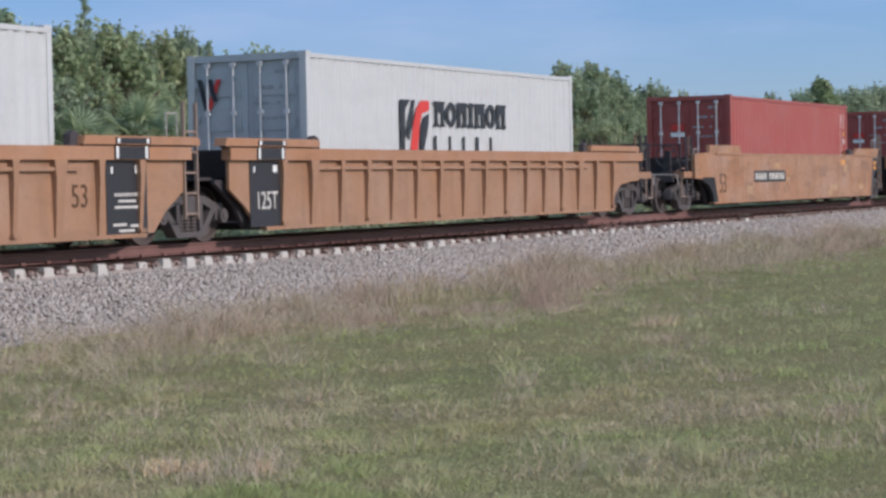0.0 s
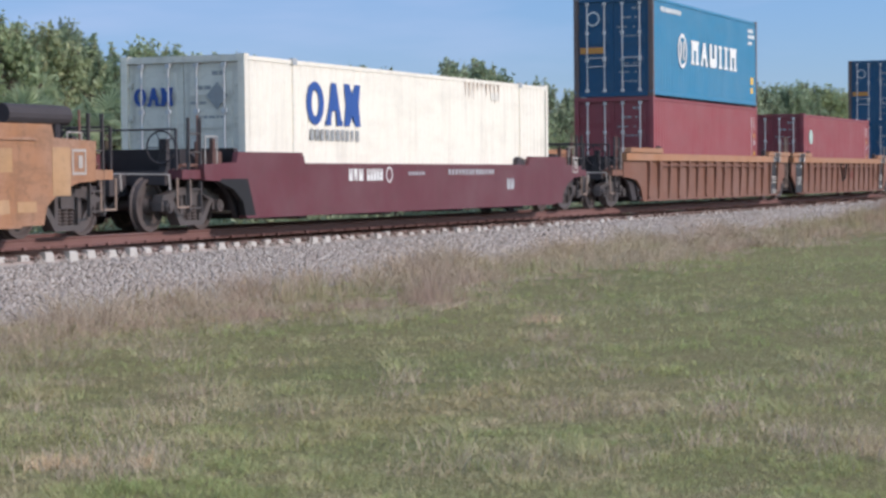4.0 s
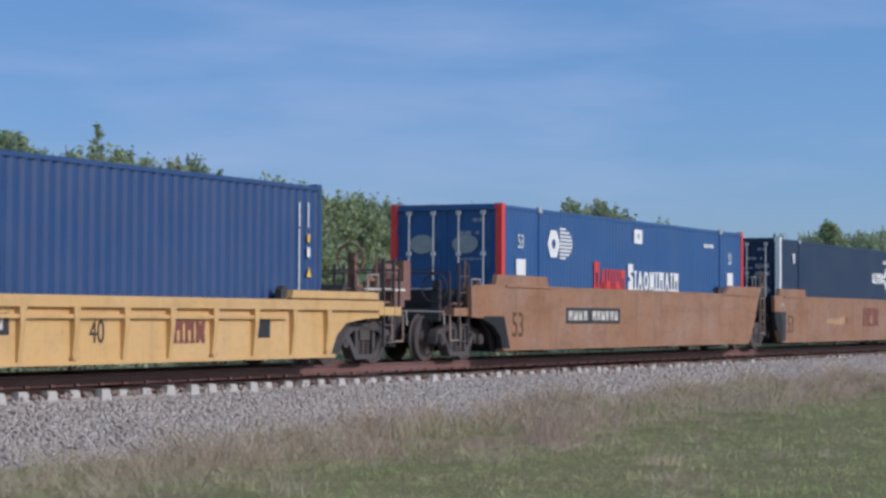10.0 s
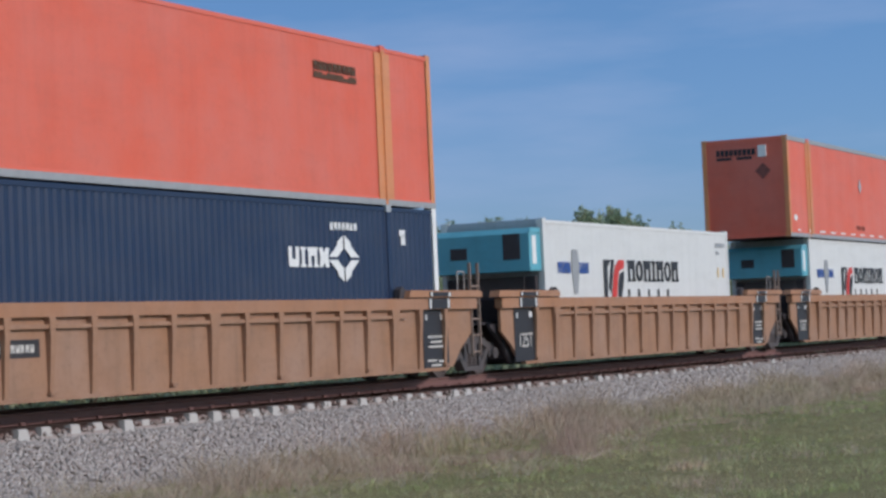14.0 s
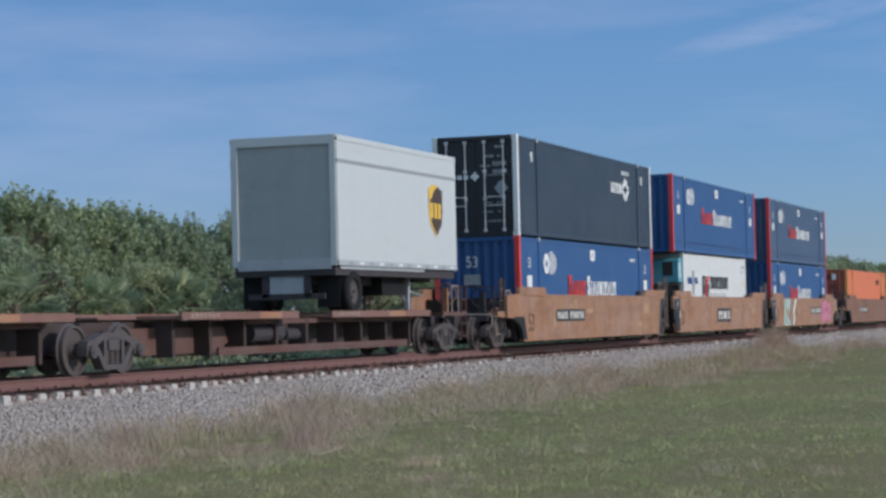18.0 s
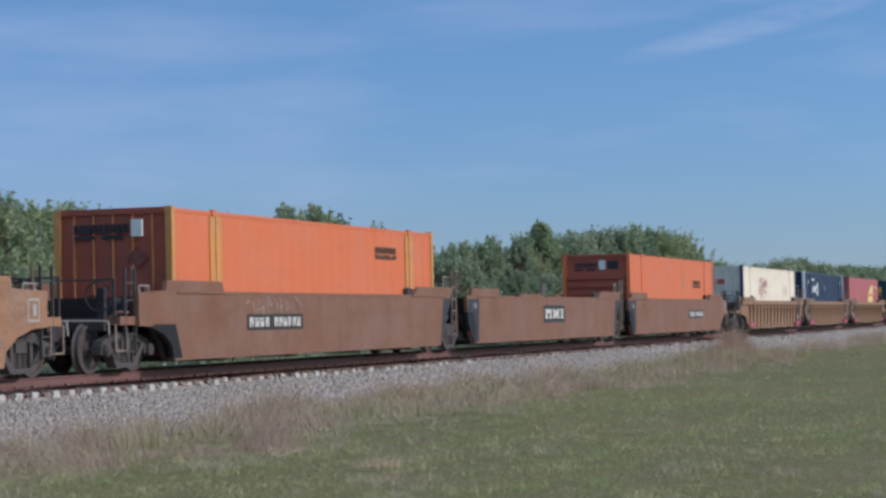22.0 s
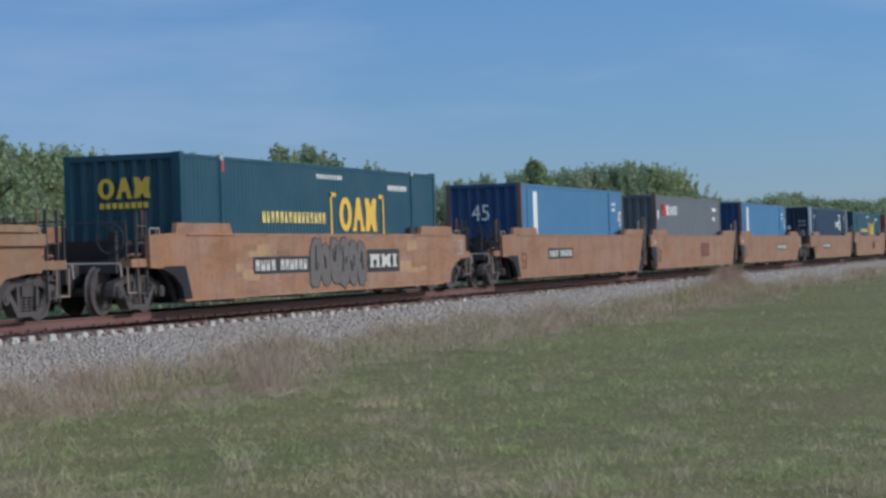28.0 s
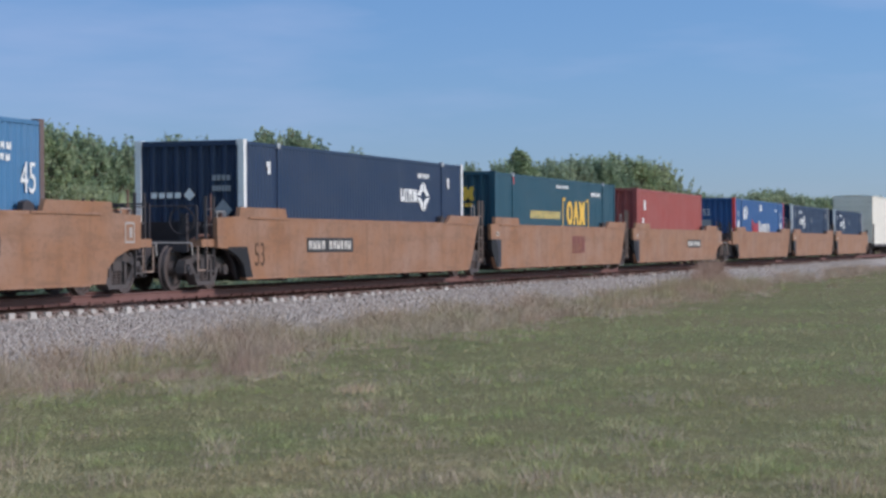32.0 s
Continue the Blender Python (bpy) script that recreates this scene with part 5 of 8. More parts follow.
def umax_box(end, near_left, label, paint_name="navy"):
    # the slate box's end is coloured near black for the shade on it
    c = container(M[paint_name], label, L53, DW, 2.94, end, post=M["white"], pitch=0.20, depth=0.011 if paint_name == "slate" else 0.018, inner_posts=1, end_mat=M["panelblack"] if paint_name == "slate" else None, rod_mat=M["rod"])
    y, a = side_y(DW), -L53 / 2
    x = 2.9 if near_left else 10.55
    mark(c, shapes(a + x, 1.78, a + x + 1.38, 2.12, "ubgk", y, 0.12), "white", "name_blocks", "four plain white blocks")
    star = Shape()
    cx, cz = a + x + 1.92, 1.94
    for k in range(4):
        p, q = (1, 1, -1, -1)[k], (1, -1, -1, 1)[k]
        star.side([(cx + 0.88 * p * dx, cz + 0.88 * q * dz) for dx, dz in ((0.03, 0.46), (0.26, 0.34), (0.28, 0.26), (0.62, 0.03), (0.27, 0.03), (0.16, 0.12), (0.03, 0.19))], y - 0.005, y)
    mark(c, star, "white", "star_mark")
    if near_left:
        mark(c, diamond(a + 8.0, 2.06, 0.2, 0.2, y), "greymark", "diamond_mark")
    mark(c, blocks(a + (2.7 if near_left else 12.0), 2.44, a + (3.85 if near_left else 13.0), 2.57, 7, y, 0.7), "white", "data_stencil")
    for xx in (1.30, 14.6):
        mark(c, Shape().box(a + xx, a + xx + 0.22, y - 0.005, y, 2.38, 2.50).box(a + xx + 0.06, a + xx + 0.22, y - 0.005, y, 2.22, 2.40), "white", "height_tag")
    xe = a + 0.016
    sh = Shape()
    for k in range(4):
        sh.box(xe - 0.008, xe, 0.92 - 0.19 * k - 0.14, 0.92 - 0.19 * k, 1.68, 1.80)
    mark(c, sh, "white", "name_blocks")
    mark(c, Shape().face([(0.14, 1.74), (0.0, 1.62), (-0.14, 1.74), (0.0, 1.90)], xe - 0.008, xe), "white", "star_mark")
    mark(c, blocks_row_end(xe, -0.55, -1.0, 2.05, 2.17, 4).join((blocks_row_end(xe, -0.55, -1.0, 1.82, 1.94, 6))), "greymark", "data_stencil")
    mark(c, Shape().face([(-0.58, 1.40), (-0.80, 1.16), (-1.02, 1.40), (-0.80, 1.64)], xe - 0.008, xe), "greymark", "diamond_mark")
    return c


def shapes_end(x, y0, y1, z0, z1, kinds):
    """The same plain cut shapes on an end that faces up the line."""
    flat = shapes(0.0, z0, abs(y1 - y0), z1, kinds, 0.0, 0.08)
    out = Shape()
    for v, f in flat.pieces:
        out.add([(x - 0.008 if py < -0.001 else x, y0 - px, pz) for px, py, pz in v], f)
    return out


def blocks_row_end(x, y0, y1, z0, z1, n):
    sh = Shape()
    st = (y1 - y0) / n
    for i in range(n):
        ys = sorted((y0 + i * st, y0 + (i + 0.75) * st))
        sh.box(x - 0.008, x, ys[0], ys[1], z0, z1)
    return sh


def pacer_box(end, label, paint_name="blue"):
    c = container(M[paint_name], label, L53, DW, 2.94, end, post=M["redpost"], pitch=0.20, depth=0.014, inner_posts=1)
    y, a = side_y(DW), -L53 / 2
    mark(c, ring_shape(a + 2.75, 2.18, 0.34, 0.22, y, 6, 1.0), "white", "globe_mark")
    sh = Shape()
    for k in range(9):
        z = 1.86 + k * 0.08
        r = math.sqrt(max(0.0, 1 - ((z - 2.18) / 0.36) ** 2)) * 0.72
        sh.box(a + 3.1, a + 3.1 + r, y - 0.005, y, z, z + 0.045)
    mark(c, sh, "white", "globe_stripes")
    mark(c, shapes(a + 5.1, 1.24, a + 5.46, 1.86, "g", y).join((shapes(a + 5.52, 1.24, a + 7.1, 1.70, "wubug", y, 0.12))), "redmark", "name_blocks", "five plain red blocks")
    mark(c, shapes(a + 7.3, 1.24, a + 7.62, 1.86, "s", y).join((shapes(a + 7.68, 1.24, a + 10.85, 1.70, "bwokbgwbg", y, 0.12))), "white", "name_blocks", "ten plain white blocks")
    mark(c, Shape().box(a + 0.2, -a - 0.2, y - 0.004, y, 0.40, 0.425), "navypost", "rub_line")
    mark(c, Shape().box(a + 7.7, a + 8.25, y - 0.005, y, 2.36, 2.70), "white", "height_tag")
    part("numeral", text_mesh("10", 0.2, 0.8), M[paint_name], c).matrix_basis = pose(a + 7.97, y - 0.006, 2.52, 90)
    mark(c, blocks(a + 12.85, 2.42, a + 13.6, 2.52, 6, y, 0.7), "white", "data_stencil")
    for xx in (0.98, 14.98):
        numeral("53", a + xx, y, 2.16, 0.42, M["white"], c, False, 0.75)
        mark(c, Shape().box(a + xx - 0.24, a + xx + 0.24, y - 0.005, y, 1.46, 1.80), "white", "height_tag")
    if end == "front":
        numeral("53", a + 0.022, 0.15, 2.20, 0.46, M["white"], c, True, 0.85)
        mark(c, Shape().box(a + 0.012, a + 0.02, -0.10, 0.40, 1.55, 1.85).box(a + 0.012, a + 0.02, -0.10, 0.40, 0.9, 1.15), "greymark", "height_tag")
    else:
        for yy in (0.55, -0.45):
            mark(c, Shape().face([(yy + 0.30 * math.cos(t), 2.1 + 0.2 * math.sin(t)) for t in [k * math.pi / 8 for k in range(16)]], a + 0.006, a + 0.014), "greymark", "globe_mark")
    return c


def schneider_box(end, label, plain_side=False, low=False):
    body = M["orange" if low else "salmon"]
    band = M["ochre_post" if low else "orange_post"]
    # low boxes carry the shade of the end wall in its darker colour
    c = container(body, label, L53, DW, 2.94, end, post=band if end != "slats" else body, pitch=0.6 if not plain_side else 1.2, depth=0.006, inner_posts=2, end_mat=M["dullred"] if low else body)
    y, a = side_y(DW), -L53 / 2
    xe = a + 0.004 if end != "slats" else a + 0.08
    for x in (2.1, 14.2) if end != "slats" else ():
        part("post_band", Shape().box(a + x - 0.30, a + x + 0.27, y - 0.004, y + 0.01, 0.10, 2.80), band, c, "pale orange band beside the lift post")
        part("post_groove", Shape().box(a + x - 0.06, a + x + 0.05, y - 0.03, y + 0.01, 0.10, 2.86), band, c)
    z = {"ribs": 2.28, "slats": 1.88}.get(end, 1.75)
    e = -0.03 if end == "slats" else -0.36
    if end == "slats":
        mark(c, Shape().box(xe - 0.008, xe, -0.84, -0.42, 2.36, 2.68), "blackmark", "dark_strip")
        mark(c, diamond(a + 9.6, 1.86, 0.14, 0.2, y), "greymark", "diamond_mark")
        mark(c, Shape().box(a + 9.59, a + 9.61, y - 0.004, y, 2.0, 2.5), "greymark", "chalk_line")
    mark(c, blocks(a + 11.65, z, a + 13.2, z + 0.16, 9, y, 0.82).join((blocks(a + 11.65, z - 0.14, a + 13.2, z - 0.03, 2, y, 0.92))), "faded", "name_blocks", "dark plain bars")
    part("bottom_band", Shape().box(a, -a, y - 0.006, y + 0.01, 0.0, 0.11), M["greymark"], c)
    mark(c, blocks_row_end(xe, 0.85, e, 2.44, 2.62, 9).join((blocks_row_end(xe, 0.85, e - 0.02, 2.32, 2.40, 2))), "blackmark", "name_blocks")
    mark(c, Shape().box(xe - 0.05, xe, e - 0.31, e - 0.07, 2.36, 2.70), "white", "lamp_box", "small white box on the end wall")
    mark(c, Shape().face([(-0.32, 1.95), (-0.55, 1.72), (-0.78, 1.95), (-0.55, 2.18)] if end != "slats" else [(0.9, 0.55), (0.68, 0.33), (0.46, 0.55), (0.68, 0.77)], xe - 0.01, xe), "winemark", "diamond_mark")
    if plain_side:
        for k in range(14):
            x = a + 0.7 + k * 1.13
            mark(c, Shape().box(x, x + (0.55 if 1 < k < 12 else 0.28), y - 0.008, y, 0.17, 0.215), "white", "reflector")
        part("top_band", Shape().box(a, -a, y - 0.006, y + 0.01, 2.80, 2.925), M["greymark"], c, "bare grey strip along the top rail")
        numeral("TOP LIFT ONLY", -0.5, y, 0.40, 0.2, M["winemark"], c, False, 0.72)
        mark(c, diamond(-0.36, 1.76, 0.16, 0.25, y), "greydoor", "diamond_mark")
        mark(c, blocks(11.4 + a, 2.56, 12.7 + a, 2.64, 8, y, 0.7), "winemark", "data_stencil")
        mark(c, Shape().side([(a + 0.55 + 0.17 * math.cos(t), 0.55 + 0.09 * math.sin(t)) for t in [k * math.pi / 8 for k in range(16)]], y - 0.005, y), "white", "round_sticker")
    return c


def csx_white(label):
    c = container(M["cream"], label, L53, DW, 2.90, "doors", pitch=0.24, depth=0.016, inner_posts=1, end_mat=M["paledoor"])
    y, a = side_y(DW), -L53 / 2
    mark(c, shapes(a + 2.5, 1.66, a + 4.95, 2.50, "owk", y, 0.10), "bluemark", "name_blocks", "three plain blue blocks")
    mark(c, blocks(a + 2.65, 1.36, a + 4.95, 1.58, 10, y, 0.6), "greymark", "name_blocks")
    sh = Shape()
    rng = random.Random(12)
    for k in range(9):
        x = a + 10.6 + 0.26 * k
        sh.side([(x, 2.78), (x + 0.05, 2.78), (x + 0.03, 2.78 - rng.uniform(0.15, 0.5))], y - 0.004, y)
    mark(c, sh, "patch2", "rust_runs", "brown rust runs below the top rail")
    mark(c, Shape().box(a + 12.2, a + 12.75, y - 0.004, y, 2.42, 2.6), "paledoor", "patch_mark")
    xe = a + 0.014
    mark(c, shapes_end(xe, 1.02, 0.2, 1.98, 2.32, "owk"), "bluemark", "name_blocks")
    mark(c, Shape().face([(-0.5, 2.15), (-0.72, 1.9), (-0.94, 2.15), (-0.72, 2.4)], xe - 0.008, xe), "greymark", "diamond_mark")
    mark(c, Shape().box(xe - 0.008, xe, -0.5, -0.1, 0.95, 1.15), "faded", "patch_mark")
    return c


def csx_teal(label):
    c = container(M["teal"], label, L53, DW, 2.90, "front", pitch=0.20, depth=0.014, inner_posts=1)
    y, a = side_y(DW), -L53 / 2
    mark(c, shapes(a + 8.8, 1.32, a + 11.4, 2.14, "owk", y, 0.06), "yellowmark", "name_blocks", "three plain yellow blocks")
    mark(c, Shape().box(a + 8.22, a + 8.32, y - 0.005, y, 1.2, 2.22).box(a + 8.22, a + 8.6, y - 0.005, y, 2.14, 2.24).box(a + 11.85, a + 11.95, y - 0.005, y, 1.2, 2.22).box(a + 11.6, a + 11.95, y - 0.005, y, 2.14, 2.24), "yellowmark", "bracket_mark")
    mark(c, blocks(a + 4.1, 1.50, a + 7.95, 1.75, 15, y, 0.6), "sailmark", "name_blocks")
    mark(c, blocks(a + 7.4, 2.55, a + 9.1, 2.65, 9, y, 0.7).join((blocks(a + 12.3, 2.36, a + 13.8, 2.50, 8, y, 0.7))), "white", "data_stencil")
    mark(c, Shape().box(a + 1.94, a + 2.12, y - 0.006, y, 2.55, 2.78), "redmark", "warning_tag")
    xe = a + 0.02
    mark(c, shapes_end(xe, 0.55, -0.62, 2.0, 2.42, "owk").join((blocks_row_end(xe, 0.52, -0.6, 1.80, 1.92, 8))), "yellowmark", "name_blocks")
    return c


def blue45(label):
    c = container(M["sky"], label, L45, IW, 2.88, "front", post=M["rustpost"], pitch=0.24, depth=0.02, inner_posts=False, end_mat=M["seablue"])
    y, a = side_y(IW), -L45 / 2
    mark(c, Shape().box(a + 1.38, a + 1.86, y - 0.005, y, 1.0, 2.62), "white", "white_band", "upright white painted band")
    pieces("seam_post", Shape().box(a + 0.72, a + 0.80, y - 0.006, y + 0.03, 0.12, 2.8).box(-a - 2.15, -a - 2.07, y - 0.006, y + 0.03, 0.12, 2.8), M["sky"], c)
    numeral("45", -a - 0.58, y, 1.80, 0.78, M["white"], c, False, 0.74)
    mark(c, blocks(-a - 1.75, 2.30, -a - 1.15, 2.42, 3, y, 0.7).join((blocks(-a - 1.75, 2.10, -a - 1.2, 2.22, 3, y, 0.7))), "white", "data_stencil")
    numeral("45", a + 0.022, 0.1, 1.95, 0.72, M["white"], c, True, 0.85)
    return c


def grey_box(label):
    c = container(M["greybox"], label, L45, IW, 2.88, "front", post=M["rustpost"], pitch=0.26, depth=0.022)
    y, a = side_y(IW), -L45 / 2
    mark(c, shapes(a + 1.1, 2.06, a + 1.85, 2.5, "uk", y), "redmark", "name_blocks")
    mark(c, shapes(a + 1.95, 2.06, a + 4.1, 2.46, "sowoo", y, 0.1), "white", "name_blocks", "five plain white blocks")
    mark(c, Shape().box(a + 0.24, a + 0.5, y - 0.005, y, 1.9, 2.24).box(-a - 2.0, -a - 1.1, y - 0.005, y, 2.32, 2.46).box(-a - 1.9, -a - 1.4, y - 0.005, y, 1.9, 2.05), "white", "data_stencil")
    return c


def white_ribbed(label):
    c = container(M["ivory"], label, L53, DW, 2.90, "ribs", post=M["navypost"], pitch=0.45, depth=0.032, inner_posts=1, end_mat=M["paledoor"])
    y, a = side_y(DW), -L53 / 2
    mark(c, scrawl(a + 4.4, 1.35, a + 6.9, 2.3, y, 24, 3), "scrawlmark", "sprayed_scrawl", "pale sprayed scrawl")
    sh = Shape()
    rng = random.Random(3)
    for k in range(16):
        x = a + 4.4 + 0.14 * k
        z = rng.uniform(1.3, 2.2)
        sh.side([(x, z), (x + 0.045, z), (x + 0.08, z + rng.uniform(0.1, 0.3)), (x + 0.035, z + 0.16)], y - 0.036, y)
    mark(c, sh, "scrawlmark", "sprayed_scrawl")
    mark(c, scrawl(a + 11.6, 1.5, a + 12.9, 2.1, y, 10, 8), "scrawlmark", "sprayed_scrawl", "pale sprayed scrawl")
    xe = a + 0.03
    mark(c, blocks_row_end(xe, 0.72, 0.1, 1.95, 2.25, 3), "bluemark", "name_blocks")
    mark(c, blocks_row_end(xe, 0.02, -0.42, 2.05, 2.28, 4), "redmark", "name_blocks")
    return c


def red_logo(label):
    c = container(M["rose"], label, L53 - 0.4, IW, 2.88, "front", pitch=0.26, depth=0.02)
    y, a = side_y(IW), -L53 / 2 + 0.2
    mark(c, Shape().side([(a + 9.7, 1.2), (a + 12.6, 1.2), (a + 12.7, 2.45), (a + 11.2, 2.3), (a + 9.9, 1.75)], y - 0.005, y), "sailmark", "sail_mark", "pale yellow sail-shaped mark")
    mark(c, Shape().side([(a + 9.8, 1.62), (a + 11.2, 1.75), (a + 12.7, 1.55), (a + 12.7, 1.65), (a + 11.2, 1.88), (a + 9.8, 1.74)], y - 0.009, y), "redmark", "sail_mark")
    mark(c, blocks(a + 13.9, 2.2, a + 14.8, 2.36, 4, y, 0.7), "white", "data_stencil")
    return c


def trailer_tyre_shape():
    return Shape().lathe([(0.30, -0.12), (0.46, -0.13), (0.50, -0.08), (0.50, 0.08), (0.46, 0.13), (0.30, 0.12)], 24)


def parcel_trailer(flip, label):
    """A short van trailer. Built with its nose at -x; flip turns it end for end."""
    t = thing("van_trailer", label, "trailer", "parcel trailers")
    L, W, z0, z1 = 8.4, 2.58, 2.15, 5.115
    a, b, w = -L / 2, L / 2, W / 2
    f = -1 if flip else 1

    def bx(sh, x0, x1, *r):
        return sh.box(*sorted((f * x0, f * x1)), *r)
    for s in (-1, 1):
        part("side_wall", bx(Shape(), a + 0.17, b, s * w - 0.03, s * w + 0.03, z0 + 0.05, z1 - 0.05), M["trailer"], t)
        part("roof_band", bx(Shape(), a + 0.17, b, s * w - 0.04, s * w + 0.04, z1 - 0.62, z1 - 0.54), M["greymark"], t)
        part("top_rail", bx(Shape(), a + 0.17, b, s * w - 0.045, s * w + 0.045, z1 - 0.12, z1), M["trailer"], t)
        part("bottom_rail", bx(Shape(), a + 0.17, b, s * w - 0.045, s * w + 0.045, z0, z0 + 0.12), M["greydoor"], t)
        for k in range(12):
            x = a + 0.6 + k * 0.64
            part("reflector", lambda: Shape().box(-0.13, 0.13, -0.006, 0.006, -0.03, 0.03), M["greymark" if k % 2 else "white"], t, at=(f * x, s * (w + 0.048), z0 + 0.06), key=("trefl", k % 2))
    part("roof", bx(Shape(), a + 0.1, b, -w, w, z1 - 0.04, z1 + 0.015), M["trailer"], t)
    part("nose_wall", bx(Shape(), a, a + 0.05, -w + 0.34, w - 0.34, z0, z1), M["trailer"], t)
    for s in (-1, 1):
        q = [(-0.36, 0.0), (-0.30, 0.0), (-0.15, 0.05), (-0.04, 0.15), (0.0, 0.28), (-0.05, 0.28)]
        vs = [(f * (a + d), s * (w + 0.03 + y), z) for z in (z0, z1) for y, d in q]
        part("nose_corner", Shape().add(vs, [tuple(range(6)), tuple(range(11, 5, -1))] + [(i, (i + 1) % 6, 6 + (i + 1) % 6, 6 + i) for i in range(6)]), M["trailer"], t, "rounded aluminium nose corner")
    for y in (-0.46, 0.78):
        part("nose_vent", bx(Shape(), a - 0.02, a + 0.01, y - 0.2, y + 0.2, z0 + 0.31, z0 + 0.80), M["dark"], t)
        part("vent_frame", bx(bx(Shape(), a - 0.03, a + 0.01, y - 0.24, y - 0.2, z0 + 0.27, z0 + 0.84), a - 0.03, a + 0.01, y + 0.2, y + 0.24, z0 + 0.27, z0 + 0.84), M["greydoor"], t)
    part("number_stencil", bx(Shape(), a - 0.012, a, -0.25, 0.25, z1 - 0.35, z1 - 0.22), M["greymark"], t)
    part("floor_frame", bx(Shape(), a + 0.2, b, -w + 0.05, w - 0.05, z0 - 0.22, z0), M["dark"], t)
    # rear with a roll-up door
    part("roll_door", bx(Shape(), b - 0.06, b - 0.02, -w + 0.14, w - 0.14, z0 + 0.16, z1 - 0.18), M["rolldoor"], t)
    for s in (-1, 1):
        part("rear_post", bx(Shape(), b - 0.06, b + 0.04, min(s * w, s * (w - 0.14)), max(s * w, s * (w - 0.14)), z0, z1), M["trailer"], t)
    part("rear_header", bx(Shape(), b - 0.06, b + 0.04, -w + 0.14, w - 0.14, z1 - 0.20, z1), M["trailer"], t)
    part("rear_sill", bx(Shape(), b - 0.06, b + 0.05, -w + 0.14, w - 0.14, z0 - 0.08, z0 + 0.16), M["greydoor"], t)
    part("bumper_panel", bx(Shape(), b - 0.12, b - 0.07, -0.42, 0.42, z0 - 0.72, z0 - 0.08), M["greydoor"], t)
    part("bumper", bx(bx(bx(Shape(), b - 0.1, b - 0.04, -0.95, 0.95, z0 - 0.75, z0 - 0.62), b - 0.1, b - 0.04, -0.6, -0.45, z0 - 0.7, z0), b - 0.1, b - 0.04, 0.45, 0.6, z0 - 0.7, z0), M["dark"], t)
    part("mud_flap", bx(bx(Shape(), b - 0.35, b - 0.33, -1.2, -0.65, z0 - 0.95, z0), b - 0.35, b - 0.33, 0.65, 1.2, z0 - 0.95, z0), M["rubber"], t)
    ax = part("axle", Shape().rod((f * (b - 1.1), -1.2, 1.56), (f * (b - 1.1), 1.2, 1.56), 0.07, 10).box(f * (b - 1.1) - 0.5, f * (b - 1.1) + 0.5, -0.55, 0.55, 1.6, 1.92), M["dark"], t)
    for y in (-1.14, -0.84, 0.84, 1.14):
        wl = part("wheel", lambda: Shape().lathe([(0.06, -0.09), (0.14, -0.09), (0.18, -0.03), (0.29, -0.06), (0.305, -0.1), (0.305, 0.1), (0.29, 0.06), (0.06, 0.04)], 18), M["gear"], t, at=(f * (b - 1.1), y, 1.56), key="twheel")
        part("tyre", trailer_tyre_shape, M["rubber"], wl, key="tyre")
    for s in (-1, 1):
        part("side_skirt", bx(Shape(), a + 2.6, b - 0.2, s * (w - 0.02) - 0.012, s * (w - 0.02) + 0.012, z0 - 0.08, z0), M["greydoor"], t)
    part("slide_rail", bx(bx(Shape(), a + 3.2, b - 0.3, -0.62, -0.48, z0 - 0.42, z0 - 0.2), a + 3.2, b - 0.3, 0.48, 0.62, z0 - 0.42, z0 - 0.2), M["dark"], t)
    part("tool_box", bx(Shape(), a + 3.0, a + 4.6, -0.9, 0.9, 1.5, z0 - 0.2), M["rubber"], t)
    for s in (-1, 1):
        part("landing_leg", bx(Shape(), a + 2.4, a + 2.52, s * 0.75 - 0.06, s * 0.75 + 0.06, 1.14, z0), M["greydoor"], t)
    part("leg_brace", Shape().rod((f * (a + 2.46), -0.7, 1.3), (f * (a + 3.3), -0.7, 2.0), 0.03, 6).rod((f * (a + 2.46), -0.7, 1.55), (f * (a + 2.46), 0.7, 1.55), 0.03, 6).rod((f * (a + 1.2), -0.7, 1.5), (f * (a + 2.4), -0.7, 1.62), 0.03, 6), M["greymark"], t)
    part("kingpin_plate", bx(bx(Shape(), a + 0.3, a + 1.6, -0.6, 0.6, z0 - 0.3, z0 - 0.2), a + 0.75, a + 0.9, -0.08, 0.08, 1.52, z0 - 0.25), M["dark"], t)
    cx = f * (a + 1.43) if not flip else f * (a + 1.75)
    y = -w - 0.034
    shield = [(-0.54, 0.55), (-0.28, 0.62), (0.05, 0.67), (0.5, 0.54), (0.51, 0.0), (0.42, -0.34), (0.0, -0.66), (-0.44, -0.34), (-0.54, 0.0)]
    m = part("shield_mark", Shape().side([(cx + x, 3.64 + z) for x, z in shield], y - 0.005, y), M["brownmark"], t, "brown shield with plain gold shapes")
    part("gold_top", Shape().side([(cx - 0.54, 3.90), (cx - 0.54, 4.2), (cx - 0.26, 4.31), (cx + 0.18, 4.28), (cx - 0.15, 4.15), (cx - 0.34, 3.95)], y - 0.009, y), M["yellowmark"], m)
    pieces("gold_block", blocks(cx - 0.42, 3.45, cx + 0.46, 3.84, 3, y - 0.006, 0.78), M["yellowmark"], m)
    part("gold_rim", Shape().side([(cx - 0.54, 3.92), (cx - 0.46, 3.92), (cx - 0.44, 3.6), (cx - 0.36, 3.34), (cx, 3.05), (cx, 2.98), (cx - 0.44, 3.30), (cx - 0.54, 3.62)], y - 0.009, y), M["yellowmark"], m)
    return t


